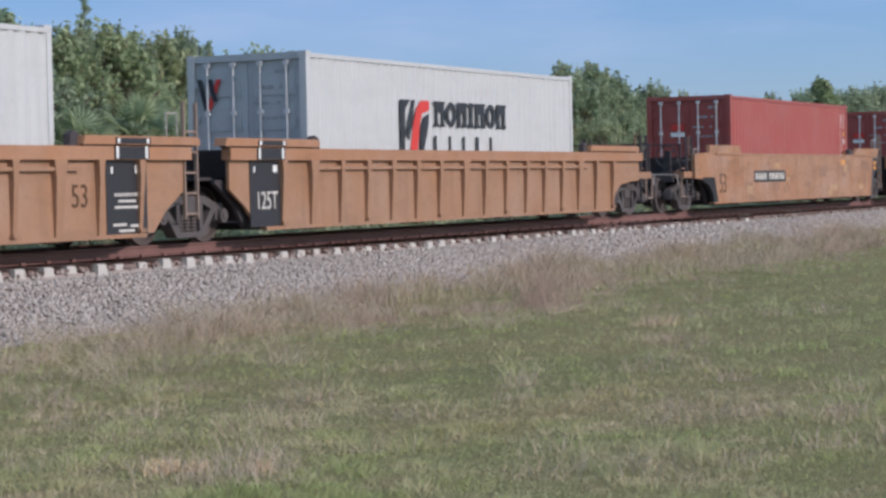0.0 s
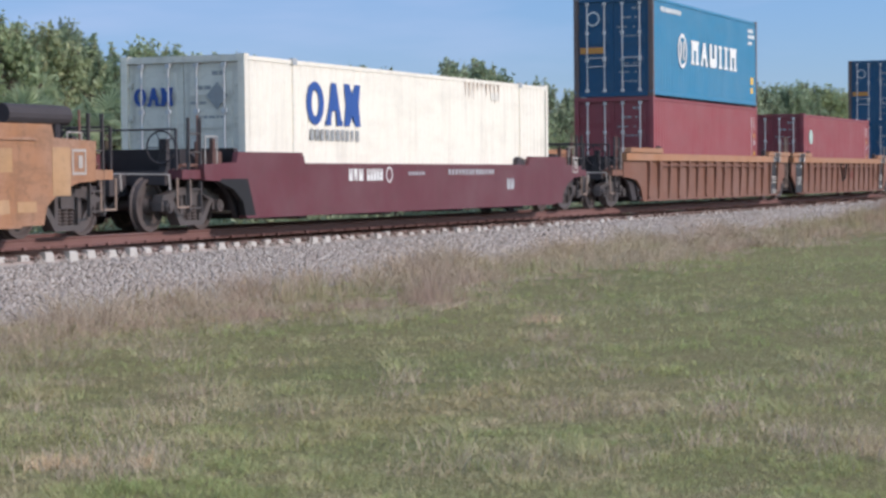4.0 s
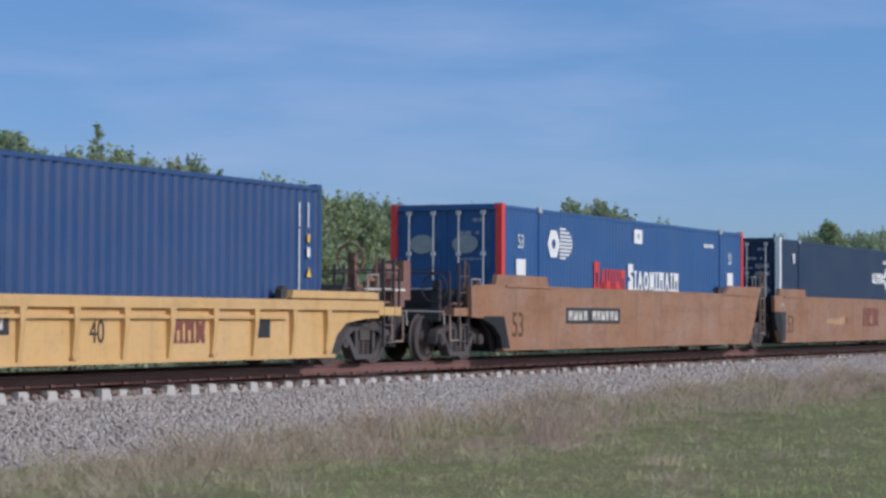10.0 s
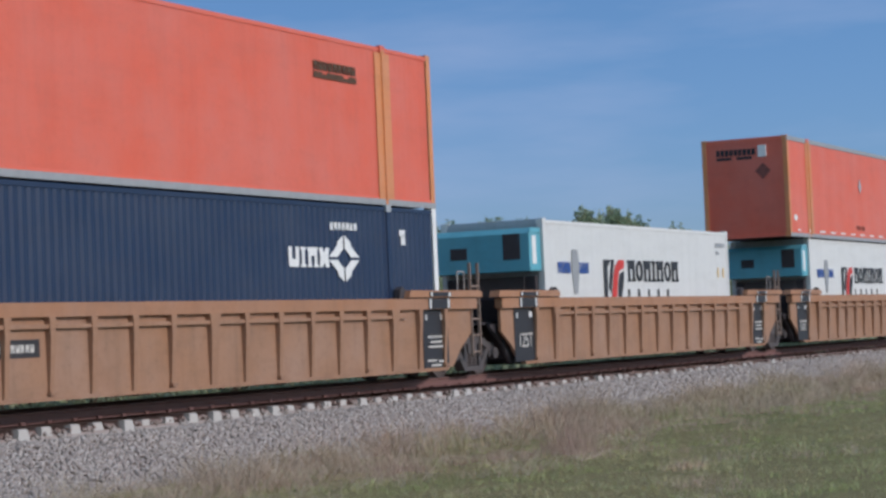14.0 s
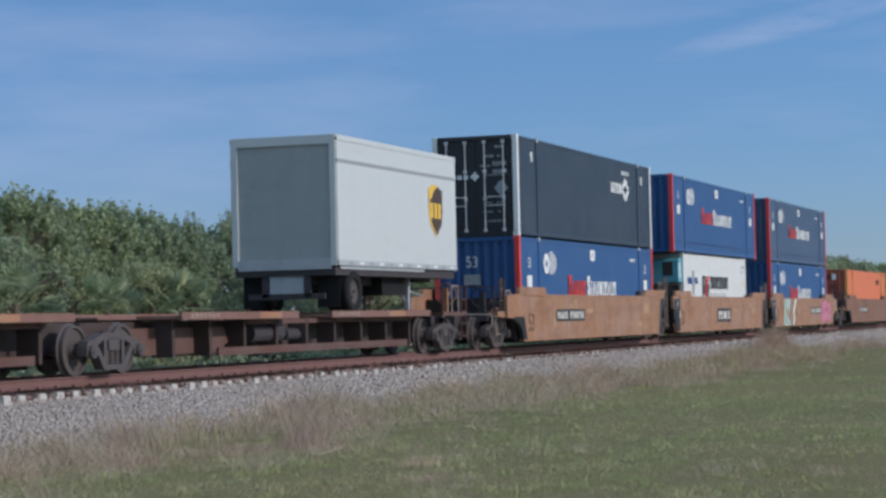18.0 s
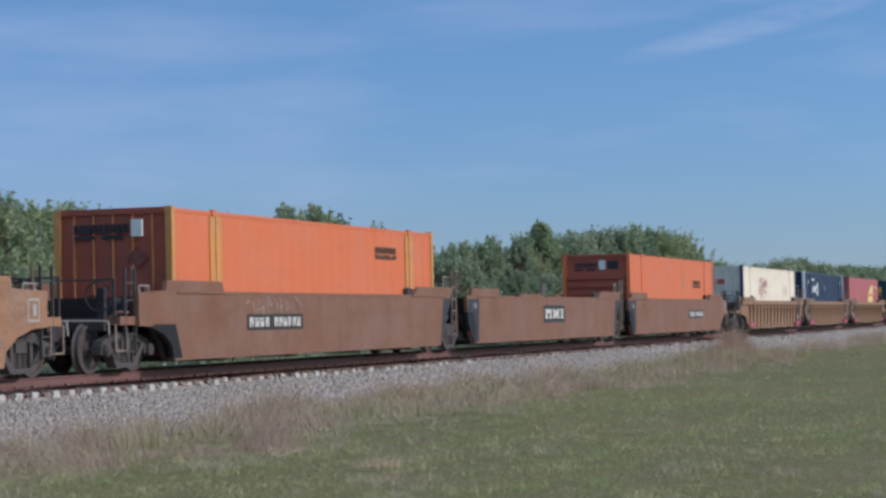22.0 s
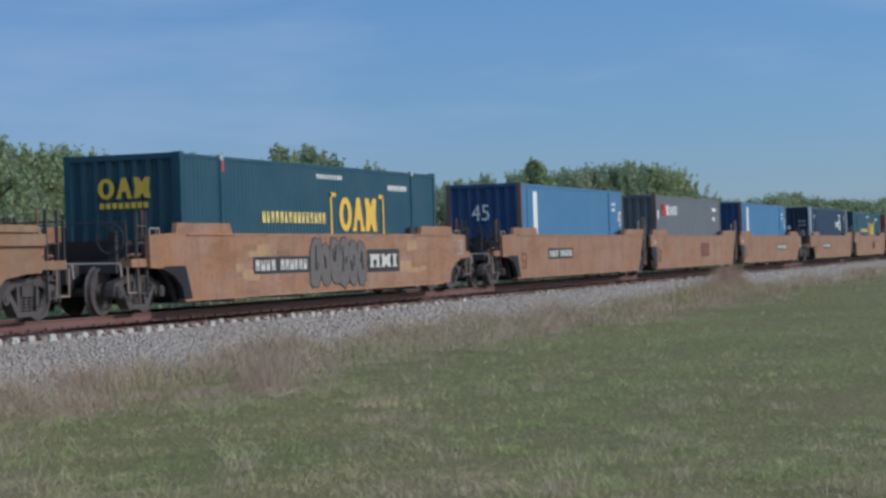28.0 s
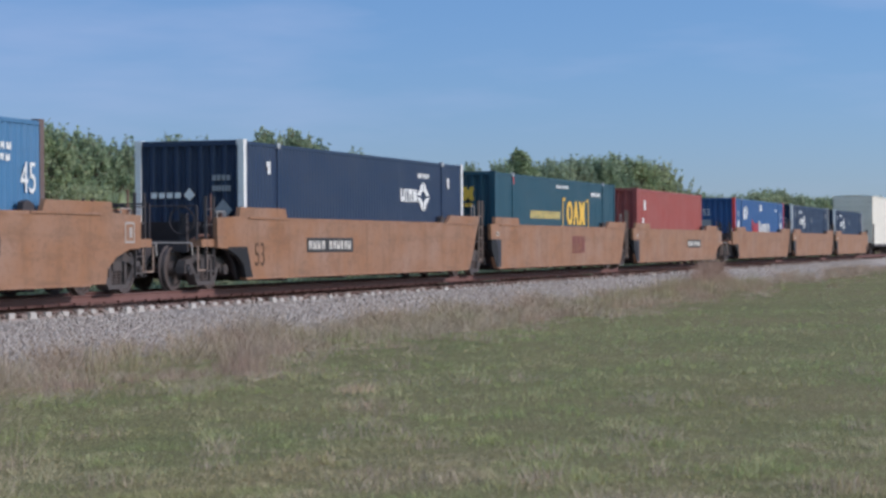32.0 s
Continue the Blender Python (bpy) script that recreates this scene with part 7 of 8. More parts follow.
def make_grass():
    rs = np.random.RandomState(3)
    gz = np.vectorize(ground_z)
    x, y, r = scatter(rs, 300000, 10.5, 130)
    keep = (y < -3.2)
    x, y, r = x[keep], y[keep], r[keep]
    tuft = soft(x, y, 2.3, 1.0) * soft(x, y, 5.1, 2.0)
    tuft = tuft * soft(x, y, 11.3, 3.0) * 1.9
    h = (0.018 + 0.085 * tuft ** 1.3) * rs.uniform(0.5, 1.4, len(x)) * (1 + r / 260)
    w = 0.0042 * (r / 12) ** 0.9 * rs.uniform(0.7, 1.3, len(x))
    c = np.stack([x, y, gz(x, y) - 0.005], -1)
    v, f = blades(c, h, w, rs.uniform(0.3, 1.9, len(x)), rs)
    tagged(new("field_grass", numpy_mesh("field_grass", v, f, M["grass"])), "short mown grass, green mixed with dry straw", "grass", kind="stuff")
    # tall dry grass along the toe of the ballast
    n = 760
    tx = np.concatenate([rs.uniform(10, 60, n), rs.uniform(60, 150, 240), rs.uniform(38, 82, 260)])
    ty = np.interp(tx, [10, 21, 33], [-4.1, -3.75, -3.1]) - np.abs(rs.normal(0, 1.0, len(tx))) * np.interp(tx, [10, 45, 150], [2.3, 1.7, 0.9])
    lump = soft(tx, ty, 0.9, 3.0) * soft(tx, ty, 2.1, 5.0) * 2.2
    vs, fs, k = [], [], 0
    m = 46
    cx = np.repeat(tx, m) + rs.normal(0, 0.14, len(tx) * m)
    cy = np.repeat(ty, m) + rs.normal(0, 0.14, len(tx) * m)
    th = np.repeat(0.06 + 0.52 * np.clip(lump, 0.08, 1.1) * rs.uniform(0.2, 1, len(tx)), m)
    far = np.hypot(cx, cy + 19.35)
    c = np.stack([cx, cy, np.maximum(gz(cx, cy), bed_z(np.abs(cy))) - 0.01], -1)
    h = th * rs.uniform(0.5, 1.25, len(cx))
    w = 0.0055 * (far / 22) ** 0.8 * rs.uniform(0.6, 1.3, len(cx))
    v, f = blades(c, h, w, rs.uniform(0.3, 2.2, len(cx)), rs)
    tagged(new("dry_grass_tufts", numpy_mesh("dry_grass_tufts", v, f, M["dry"])), "tall dry straw-coloured grass beside the ballast", "grass", kind="stuff")
    # sparse straw tufts in the field and taller weeds by the line further down
    n = 150
    tx, ty, r = scatter(rs, n, 13, 60)
    keep = ty < -6
    tx, ty = tx[keep], ty[keep]
    tx, ty = np.append(tx, [24.5, 24.9, 11.8, 12.3, 26.8]), np.append(ty, [-10.4, -10.2, -12.3, -12.0, -8.2])
    m = 60
    cx, cy = np.repeat(tx, m) + rs.normal(0, 0.16, len(tx) * m), np.repeat(ty, m) + rs.normal(0, 0.16, len(tx) * m)
    c = np.stack([cx, cy, gz(cx, cy) - 0.01], -1)
    v, f = blades(c, rs.uniform(0.06, 0.2, len(cx)), 0.006 * rs.uniform(0.6, 1.3, len(cx)), rs.uniform(0.3, 1.2, len(cx)), rs)
    tagged(new("straw_tufts", numpy_mesh("straw_tufts", v, f, M["dry"])), "scattered straw tufts in the mown grass", "grass", kind="stuff")
    n = 300
    tx = np.concatenate([rs.uniform(26, 75, n // 2), rs.normal(80, 6, n // 2)])
    ty = np.where(rs.uniform(size=n) < 0.7, -3.5 - np.abs(rs.normal(0, 0.5, n)), -3.5 - np.abs(rs.normal(0, 1.6, n)))
    m = 40
    cx, cy = np.repeat(tx, m) + rs.normal(0, 0.2, n * m), np.repeat(ty, m) + rs.normal(0, 0.2, n * m)
    th = np.repeat(np.where(np.abs(tx - 80) < 14, rs.uniform(0.3, 0.75, n), rs.uniform(0.2, 0.5, n)), m)
    c = np.stack([cx, cy, gz(cx, cy) - 0.01], -1)
    v, f = blades(c, th * rs.uniform(0.5, 1.2, len(cx)), 0.012 * rs.uniform(0.6, 1.3, len(cx)), rs.uniform(0.1, 0.5, len(cx)), rs)
    tagged(new("trackside_weeds", numpy_mesh("trackside_weeds", v, f, M["weed"])), "tall green and brown weeds beside the line", "weeds", kind="stuff")
    # reddish clumps of dead weeds
    for px, py, sx, sy, hi, k, wd in ((28.2, -7.3, 0.42, 0.30, 0.78, 620, 0.0065), (27.2, -6.6, 0.8, 0.4, 0.24, 700, 0.007), (86.8, -3.3, 2.4, 0.4, 1.55, 2600, 0.018), (24.6, -6.4, 0.5, 0.35, 0.26, 600, 0.007), (34.5, -5.6, 0.9, 0.4, 0.34, 700, 0.009)):
        dx, dy = rs.normal(0, sx, k), rs.normal(0, sy, k)
        c = np.stack([px + dx, py + dy, gz(px + dx, py + dy) - 0.01], -1)
        hh = hi * np.exp(-0.35 * ((dx / sx) ** 2 + (dy / sy) ** 2)) * rs.uniform(0.45, 1.1, k)
        v, f = blades(c, hh, wd * rs.uniform(0.6, 1.3, k), rs.uniform(0.05, 0.5, k), rs)
        tagged(new("weed_clump", numpy_mesh("weed_clump", v, f, M["russet"])), "clump of reddish-brown dead weeds in the grass", "weeds", kind="stuff")
    # pale straw left where the mower missed
    for px, py, sx, sy in ((11.60, -11.70, 0.07, 0.06), (11.71, -11.88, 0.06, 0.05), (11.83, -12.27, 0.05, 0.05), (24.7, -10.35, 0.22, 0.12)):
        dx, dy = rs.normal(0, sx, 160), rs.normal(0, sy, 160)
        c = np.stack([px + dx, py + dy, gz(px + dx, py + dy) - 0.01], -1)
        v, f = blades(c, rs.uniform(0.04, 0.13, 160), 0.006 * rs.uniform(0.6, 1.3, 160), rs.uniform(0.2, 1.3, 160), rs)
        tagged(new("straw_clump", numpy_mesh("straw_clump", v, f, M["straw"])), "small clump of pale dead straw in the grass", "grass", kind="stuff")
    tw = part("dead_twig", Shape().rod((26.1, -8.35, -0.91), (27.2, -8.2, -0.905), 0.008, 6).rod((27.2, -8.2, -0.905), (27.9, -8.05, -0.88), 0.005, 6).rod((26.9, -8.27, -0.9), (27.5, -8.1, -0.86), 0.005, 5), M["dry"])
    tagged(tw, "pale dry twig lying in the grass", "twig")


def leaf_cloud(centres, radii, n, size, rs, long=1.0):
    """Leaf blades, two triangles each, on and inside lumps."""
    i = rs.choice(len(centres), n, p=radii ** 2 / (radii ** 2).sum())
    d = rs.normal(size=(n, 3))
    d /= np.linalg.norm(d, axis=1)[:, None]
    rr = radii[i] * rs.uniform(0.45, 1.12, n) ** 0.6 * np.where(rs.uniform(size=n) < 0.16, rs.uniform(1.0, 1.65, n), 1.0)
    c = centres[i] + d * rr[:, None] * np.array([1, 1, 0.85])
    a = rs.normal(size=(n, 3))
    a /= np.linalg.norm(a, axis=1)[:, None]
    b = np.cross(a, rs.normal(size=(n, 3)))
    b /= np.linalg.norm(b, axis=1)[:, None]
    s = size * rs.uniform(0.6, 1.4, n)[:, None]
    a, b = a * s * long, b * s * 0.55
    v = np.stack([c - a, c + b, c + a, c - b], 1).reshape(-1, 3)
    return v, (np.arange(n) * 4)[:, None] + np.array([[0, 1, 2, 3]])


def tree_proto(kind, seed, leaves=1.0, leaf=1.0):
    """A tree of unit-free size: about 6.5 m tall, origin at the foot."""
    rs = np.random.RandomState(seed)
    rng = random.Random(seed)
    t = thing("tree", "", "tree", "trees behind the line")
    trunk = Shape()
    H = 6.5
    if kind == "pine":
        trunk.rod((0, 0, -0.3), (0.05, 0, 3.4), 0.13, 8).rod((0.05, 0, 3.3), (0.0, 0.05, 6.2), 0.07, 7)
        cs, ra = [], []
        for k in range(13):
            z = 1.5 + k * 0.39
            reach = (6.7 - z) * 0.36 + 0.12
            for j in range(4):
                a = rng.uniform(0, 6.28)
                q = (math.cos(a) * reach * rng.uniform(0.6, 1.1), math.sin(a) * reach * rng.uniform(0.6, 1.1), z + rng.uniform(-0.15, 0.25))
                trunk.rod((0.03, 0, z - 0.1), q, 0.025, 5)
                cs.append(q)
                ra.append(rng.uniform(0.22, 0.42))
        cs.append((0, 0.05, 6.35))
        ra.append(0.16)
        v, f = leaf_cloud(np.array(cs), np.array(ra), int(4200 * leaves), 0.095 * leaf, rs, long=1.6)
        mat = M["pine"]
    else:
        spread = {"broad": 2.1, "tall": 1.5, "bush": 2.4}[kind]
        top = {"broad": 6.5, "tall": 6.5, "bush": 6.5}[kind]
        trunk.rod((0, 0, -0.3), (0.12, 0.05, 1.6), 0.16, 9).rod((0.12, 0.05, 1.55), (-0.1, 0.1, 3.3), 0.11, 8)
        cs, ra = [], []
        n = {"broad": 26, "tall": 22, "bush": 30}[kind]
        for k in range(n):
            u = (k + 0.5) / n
            z = 0.9 + (top - 1.3) * u ** 0.8
            reach = spread * (1 - (max(0.0, u - 0.45) / 0.58) ** 2) * rng.uniform(0.25, 1.0)
            a = k * 2.4 + rng.uniform(-0.5, 0.5)
            q = (math.cos(a) * reach, math.sin(a) * reach, z)
            trunk.rod((0.05, 0.05, max(0.8, z - 1.3)), q, 0.035 + 0.03 * (1 - u), 5)
            cs.append(q)
            ra.append(rng.uniform(0.34, 0.62) * (1.0 - 0.45 * u))
        for k in range(64):
            a = rng.uniform(0, 6.28)
            d = rng.uniform(0.05, 1.15) * spread
            zz = top - 0.55 - 1.9 * (d / spread) ** 2 - rng.uniform(0.0, 0.7)
            lx, ly = rng.uniform(-0.08, 0.08), rng.uniform(-0.08, 0.08)
            for j in range(6):
                cs.append((math.cos(a) * d + lx * j, math.sin(a) * d + ly * j, zz + 0.17 * j))
                ra.append(rng.uniform(0.13, 0.20) * (1 - 0.14 * j))
            trunk.rod((math.cos(a) * d * 0.6, math.sin(a) * d * 0.6, zz - 0.7), (math.cos(a) * d + lx * 4, math.sin(a) * d + ly * 4, zz + 0.6), 0.012, 4)
        v, f = leaf_cloud(np.array(cs), np.array(ra), int(7600 * leaves), 0.074 * leaf, rs, long=1.35)
        mat = M["leaf"] if seed % 2 else M["leaf2"]
    v[:, 2] *= 6.5 / np.percentile(v[:, 2], 99.8)
    part("trunk", trunk, M["bark"], t)
    crown = new("crown", numpy_mesh("crown", v, f, mat))
    crown.parent = t
    return t


def frond_mesh():
    """One fan leaf: narrow folded blades spread from the end of a stalk, along +x."""
    sh = Shape().rod((0, 0, 0), (0.75, 0, 0), 0.012, 5)
    for k in range(15):
        a = -1.9 + 3.8 * k / 14
        c, s, r = math.cos(a), math.sin(a), 0.62 - 0.05 * abs(a)
        w = 0.035
        bx, by = 0.75 + c * r * 0.55, s * r * 0.55
        sh.add([(0.75, 0, 0), (bx - s * w, by + c * w, 0.02), (0.75 + c * r, s * r, -0.07), (bx + s * w, by - c * w, 0.02), (bx, by, -0.015)], [(0, 1, 4), (1, 2, 4), (0, 4, 3), (4, 2, 3)])
    return sh


def fan_palm(x, y, top, rng):
    t = thing("fan_palm", "grey-green fan palm in front of the scrub", "palm", "fan palms")
    h = top + 0.97
    part("trunk", Shape().rod((0, 0, -0.1), (0.05, 0, h - 0.9), 0.09, 8), M["bark"], t)
    for k in range(16):
        f = part("frond", frond_mesh, M["frond"], t, at=(0.05, 0, h - 0.95), key="frond")
        f.rotation_euler = (rng.uniform(-0.5, 0.5), -rng.uniform(-0.3, 1.45), k * 2.4 + rng.uniform(-0.3, 0.3))
    t.matrix_basis = pose(x, y, -0.97)


def plume_tree(x, y, top, plumes, seed):
    """A slim tree whose leafy branches stand up like plumes. plumes: sideways reach, height, girth."""
    rs = np.random.RandomState(seed)
    t = thing("plume_tree", "slim light green tree with upright feathery branches", "tree", "plume trees")
    h = top + 0.97
    trunk = Shape().rod((0, 0, -0.2), (0.05, 0, h * 0.45), 0.13, 8).rod((0.05, 0, h * 0.45), (0, 0, h - 1.3), 0.08, 8)
    cs, ra = [], []
    for dx, ph, g in plumes:
        foot = Vector((dx * 0.25, dx * 0.3, h - 2.4))
        tip = Vector((dx, dx * 0.4, h - ph))
        trunk.rod(foot, tip - (tip - foot) * 0.08, 0.02, 5)
        for k in range(16):
            u = k / 15
            q = foot.lerp(tip, u) + Vector((0, 0, -0.25 * math.sin(math.pi * u) * abs(dx)))
            cs.append(tuple(q))
            ra.append(g * (1.15 - 0.95 * u) + 0.035)
    v, f = leaf_cloud(np.array(cs), np.array(ra), 520 * len(plumes), 0.085, rs, long=1.5)
    part("trunk", trunk, M["bark"], t)
    crown = new("crown", numpy_mesh("crown", v, f, M["leaf2"]))
    crown.parent = t
    t.matrix_basis = pose(x, y, -0.97)


def round_tree(x, y, top, half, seed):
    """A tree with a close rounded crown."""
    rs = np.random.RandomState(seed)
    t = thing("round_tree", "dense round-topped green tree above the scrub", "tree", "round trees")
    h = top + 0.97
    trunk = Shape().rod((0, 0, -0.2), (0.06, 0, h * 0.5), 0.14, 8).rod((0.06, 0, h * 0.5), (0, 0, h - 0.8), 0.09, 8)
    n = 70
    d = rs.normal(size=(n, 3))
    d /= np.linalg.norm(d, axis=1)[:, None]
    k = rs.uniform(0.5, 0.95, n)
    cs = d * k[:, None] * np.array([half, half, 0.72]) + np.array([0, 0, h - 0.85])
    for q in cs[::3]:
        trunk.rod((0, 0, h - 1.5), tuple(q), 0.018, 4)
    v, f = leaf_cloud(cs, rs.uniform(0.14, 0.24, n), 5200, 0.075, rs, long=1.3)
    part("trunk", trunk, M["bark"], t)
    crown = new("crown", numpy_mesh("crown", v, f, M["leaf"]))
    crown.parent = t
    t.matrix_basis = pose(x, y, -0.97)


SKYLINE = ([0, 24, 33, 38, 45, 50, 55, 61, 66, 73, 79, 84, 88, 95, 103, 112, 122, 132, 141, 150, 158, 166, 174, 184, 198, 210, 221, 240, 262, 286, 300, 324, 420],
           [5.8, 6.0, 6.0, 5.4, 4.9, 5.2, 4.9, 4.9, 5.0, 4.9, 5.3, 5.6, 5.5, 4.9, 4.6, 5.0, 5.9, 6.3, 6.8, 7.2, 6.9, 6.0, 5.3, 5.2, 5.6, 6.0, 6.5, 6.4, 6.6, 7.0, 6.9, 8.0, 9.0])


def make_trees():
    rng = random.Random(21)
    protos = {"pine": [tree_proto("pine", 1)], "broad": [tree_proto("broad", s) for s in (11, 12, 13)], "tall": [tree_proto("tall", s) for s in (21, 22)], "bush": [tree_proto("bush", s, 0.7) for s in (31, 32)],
              "far": [tree_proto("broad", s, 0.22, 2.0) for s in (41, 42)], "farbush": [tree_proto("bush", 43, 0.2, 2.0)]}
    used = set()

    def plant(kind, x, y, top, girth, label):
        p = rng.choice(protos[kind])
        k = (top + 0.97) / 6.5
        m = pose(x, y, -0.97, 0, 0, rng.uniform(0, 360)) @ Matrix.Diagonal((k * girth, k * girth, k, 1))
        if p.name not in used:
            used.add(p.name)
            t = p
            t.matrix_basis = m
        else:
            t = copy_thing(p, pose(0, 0, 0))
            t.matrix_basis = m
        tagged(t, label)
    for x, y, top, kind, g in ((120.2, 14, 6.5, "pine", 1.0), (52.0, 14, 5.45, "tall", 0.7), (81.0, 14, 5.75, "tall", 0.75), (84.1, 14, 5.85, "tall", 0.75),
                               (87.5, 14.5, 5.6, "broad", 1.0), (149.5, 14, 7.2, "broad", 1.3), (141, 15, 6.8, "broad", 1.2), (221, 14, 6.5, "tall", 1.2), (33.5, 14, 6.1, "broad", 1.0)):
        plant(kind, x, y, top, g, "spiky dark pine above the scrub" if kind == "pine" else "leafy green tree above the scrub")
    x = 33.0
    while x < 330:
        d = np.interp(x, *SKYLINE)
        plant(rng.choice(["broad", "bush", "tall", "broad"]) if x < 185 else "far", x, 14.6 + rng.uniform(-1.2, 2.5), d - rng.uniform(-0.25, 0.3), rng.uniform(0.8, 1.15), "dense green scrub tree in a row")
        x += 1.7 * (1 + max(0.0, x - 110) / 150) * rng.uniform(0.8, 1.2)
    x = 28.0
    while x < 260:
        d = np.interp(x, *SKYLINE)
        plant("bush" if x < 120 else "farbush", x, 11.0 + rng.uniform(-0.8, 0.8), d * rng.uniform(0.45, 0.72), rng.uniform(1.1, 1.6), "low green bush in front of the trees")
        x += 3.4 * (1 + max(0.0, x - 90) / 110) * rng.uniform(0.8, 1.2)
    for x, z in ((36.5, 2.4), (40.2, 2.6), (42.7, 2.9), (44.3, 2.8), (46.8, 3.0), (48.6, 2.4), (53.0, 2.2), (57.5, 2.3)):
        fan_palm(x, 9.6 + rng.uniform(-0.5, 0.5), z, rng)
    for x, z in ((41.6, 5.2), (43.4, 4.9), (44.6, 5.1), (46.2, 5.2), (47.6, 5.0), (49.2, 5.1), (51.0, 4.9)):
        plant("tall", x, 12.8 + rng.uniform(-0.4, 0.4), z, rng.uniform(0.85, 1.1), "dense green scrub tree in a row")
    plume_tree(47.15, 14, 6.05, ((0.0, 0.0, 0.28), (-0.5, 0.55, 0.24), (0.42, 0.62, 0.22), (-0.25, 0.95, 0.3), (0.55, 1.05, 0.22), (0.15, 0.85, 0.3)), 61)
    plume_tree(51.75, 14, 5.6, ((0.35, 0.0, 0.10), (0.0, 0.45, 0.24), (-0.35, 0.5, 0.2), (-1.3, 0.6, 0.22), (0.3, 0.7, 0.22)), 62)
    round_tree(43.0, 14, 5.62, 1.05, 63)
    round_tree(41.0, 14.4, 5.25, 0.7, 64)
    x = 330.0
    while x < 1200:
        plant("far", x, 16 + rng.uniform(-2, 9), np.interp(x, *SKYLINE) - rng.uniform(0, 1.2), 1.7, "distant dark tree in a row")
        x += 14 * rng.uniform(0.8, 1.3)
    rs = np.random.RandomState(5)
    n = 700
    cx = np.concatenate([rs.uniform(15, 90, n), rs.uniform(90, 240, 300)])
    cs = np.stack([cx, rs.uniform(4.6, 9.5, len(cx)), rs.uniform(-0.95, -0.3, len(cx))], -1)
    v, f = leaf_cloud(cs, rs.uniform(0.25, 0.6, len(cx)), 42000, 0.085, rs)
    tagged(new("undergrowth", numpy_mesh("undergrowth", v, f, M["leaf2"])), "low green weeds and undergrowth beyond the track", "undergrowth", kind="stuff")


# ---- the train ----
ROLLING = []


def run(ob, x, z=0.0):
    """Puts a thing on the train: x along the train at the clip's middle, z above the rail."""
    ROLLING.append((ob, x, z))
    return ob


def size_53(car, mat="faded", z=0.70):
    numeral("53", -7.72, -1.514, z, 0.74, M[mat], car, False, 0.85)


make_ground()
make_track()

TAN = "tan well car with smooth steel sides"
RIB = "ochre well car with upright side ribs"
BRN = "rusty brown well car with upright side ribs and orange top chord"
# lead set, ribbed ochre
run(ribbed_well(M["rib_tan"], M["chord"], RIB, "a", "a"), -311.33)
c = run(ribbed_well(M["rib_tan"], M["chord"], RIB + ", rear unit", "a", "c"), -291.78)
numeral("53", 6.35, -1.456, 0.78, 0.48, M["faded"], ROLLING[-2][0], False, 0.9)
run(horizon_box("white corrugated container with black blocks and grey doors"), -311.33, 0.31)
run(horizon_box("white corrugated container with black blocks and grey doors"), -291.78, 0.31)
# three tan units with red boxes
for i, (x, le, re) in enumerate(((-268.13, "c", "a"), (-248.58, "a", "a"), (-229.0, "a", "c"))):
    c = run(smooth_well(M["tan"], TAN + (", sprayed with graffiti" if i else ""), le, re), x)
    size_53(c)
    touch_ups(c, 50 + i, 12)
    for zz in (1.06, 1.22) if i < 2 else ():
        part("reflector", lambda: Shape().box(8.28, 8.64, -1.521, -1.516, 0.0, 0.11), M["orangemark"], c, at=(0, 0, zz), key="end_patch")
    if i == 0:
        plate(c, -4.95, -1.94, 0.74, 1.06)
    if i == 1:
        owner_panel(c, -1.24, 1.26, 0.66, 1.25)
        graffiti(c, -4.05, 0.42, -1.3, 1.4, 7, 2, "paledoor", "faded", "white and grey sprayed shapes")
    if i == 2:
        plate(c, 1.77, 4.77, 0.70, 1.03)
        graffiti(c, -6.5, 0.26, -3.3, 1.36, 5, 4, "spray", "endgrey", "silver sprayed shapes with dark rims")
        part("paint_patch", Shape().box(-4.75, -4.3, -1.545, -1.512, 1.18, 1.36), M["orangemark"], c)
        graffiti(c, 3.0, 1.12, 3.98, 1.36, 4, 6, "white", "faded", "small white sprayed tag")
    for k, (gx, gz) in enumerate(((-3.0, 1.2), (2.6, 0.35), (4.2, 1.3), (6.4, 0.5))):
        part("paint_patch", Shape().box(gx + 0.7 * i, gx + 0.7 * i + 0.5, -1.516, -1.512, gz - 0.08, gz + 0.08), M["orangemark" if k == 2 else "patch"], c)
    run(red_box(M["red"], "brick red corrugated container in a well", (1, 1, 2)[i]), x, 0.29)
    if i == 2:
        part("brake_cylinder", Shape().rod((8.45, -0.8, 1.92), (10.2, -0.8, 1.92), 0.165, 14).box(8.9, 9.02, -0.9, -0.7, 1.0, 1.8).box(9.8, 9.92, -0.9, -0.7, 1.0, 1.8), M["dark"], c, "black brake cylinder above the end deck")
        for k, (gx, gz, gw, gh) in enumerate(((5.39, 0.84, 0.7, 0.38), (6.2, 0.26, 0.62, 0.34), (7.35, 1.02, 0.34, 0.36), (8.75, 0.66, 0.5, 0.74))):
            part("paint_patch", Shape().box(gx, gx + gw, -1.5148 - 0.0002 * k, -1.5115, gz, gz + gh), M["patch"], c)
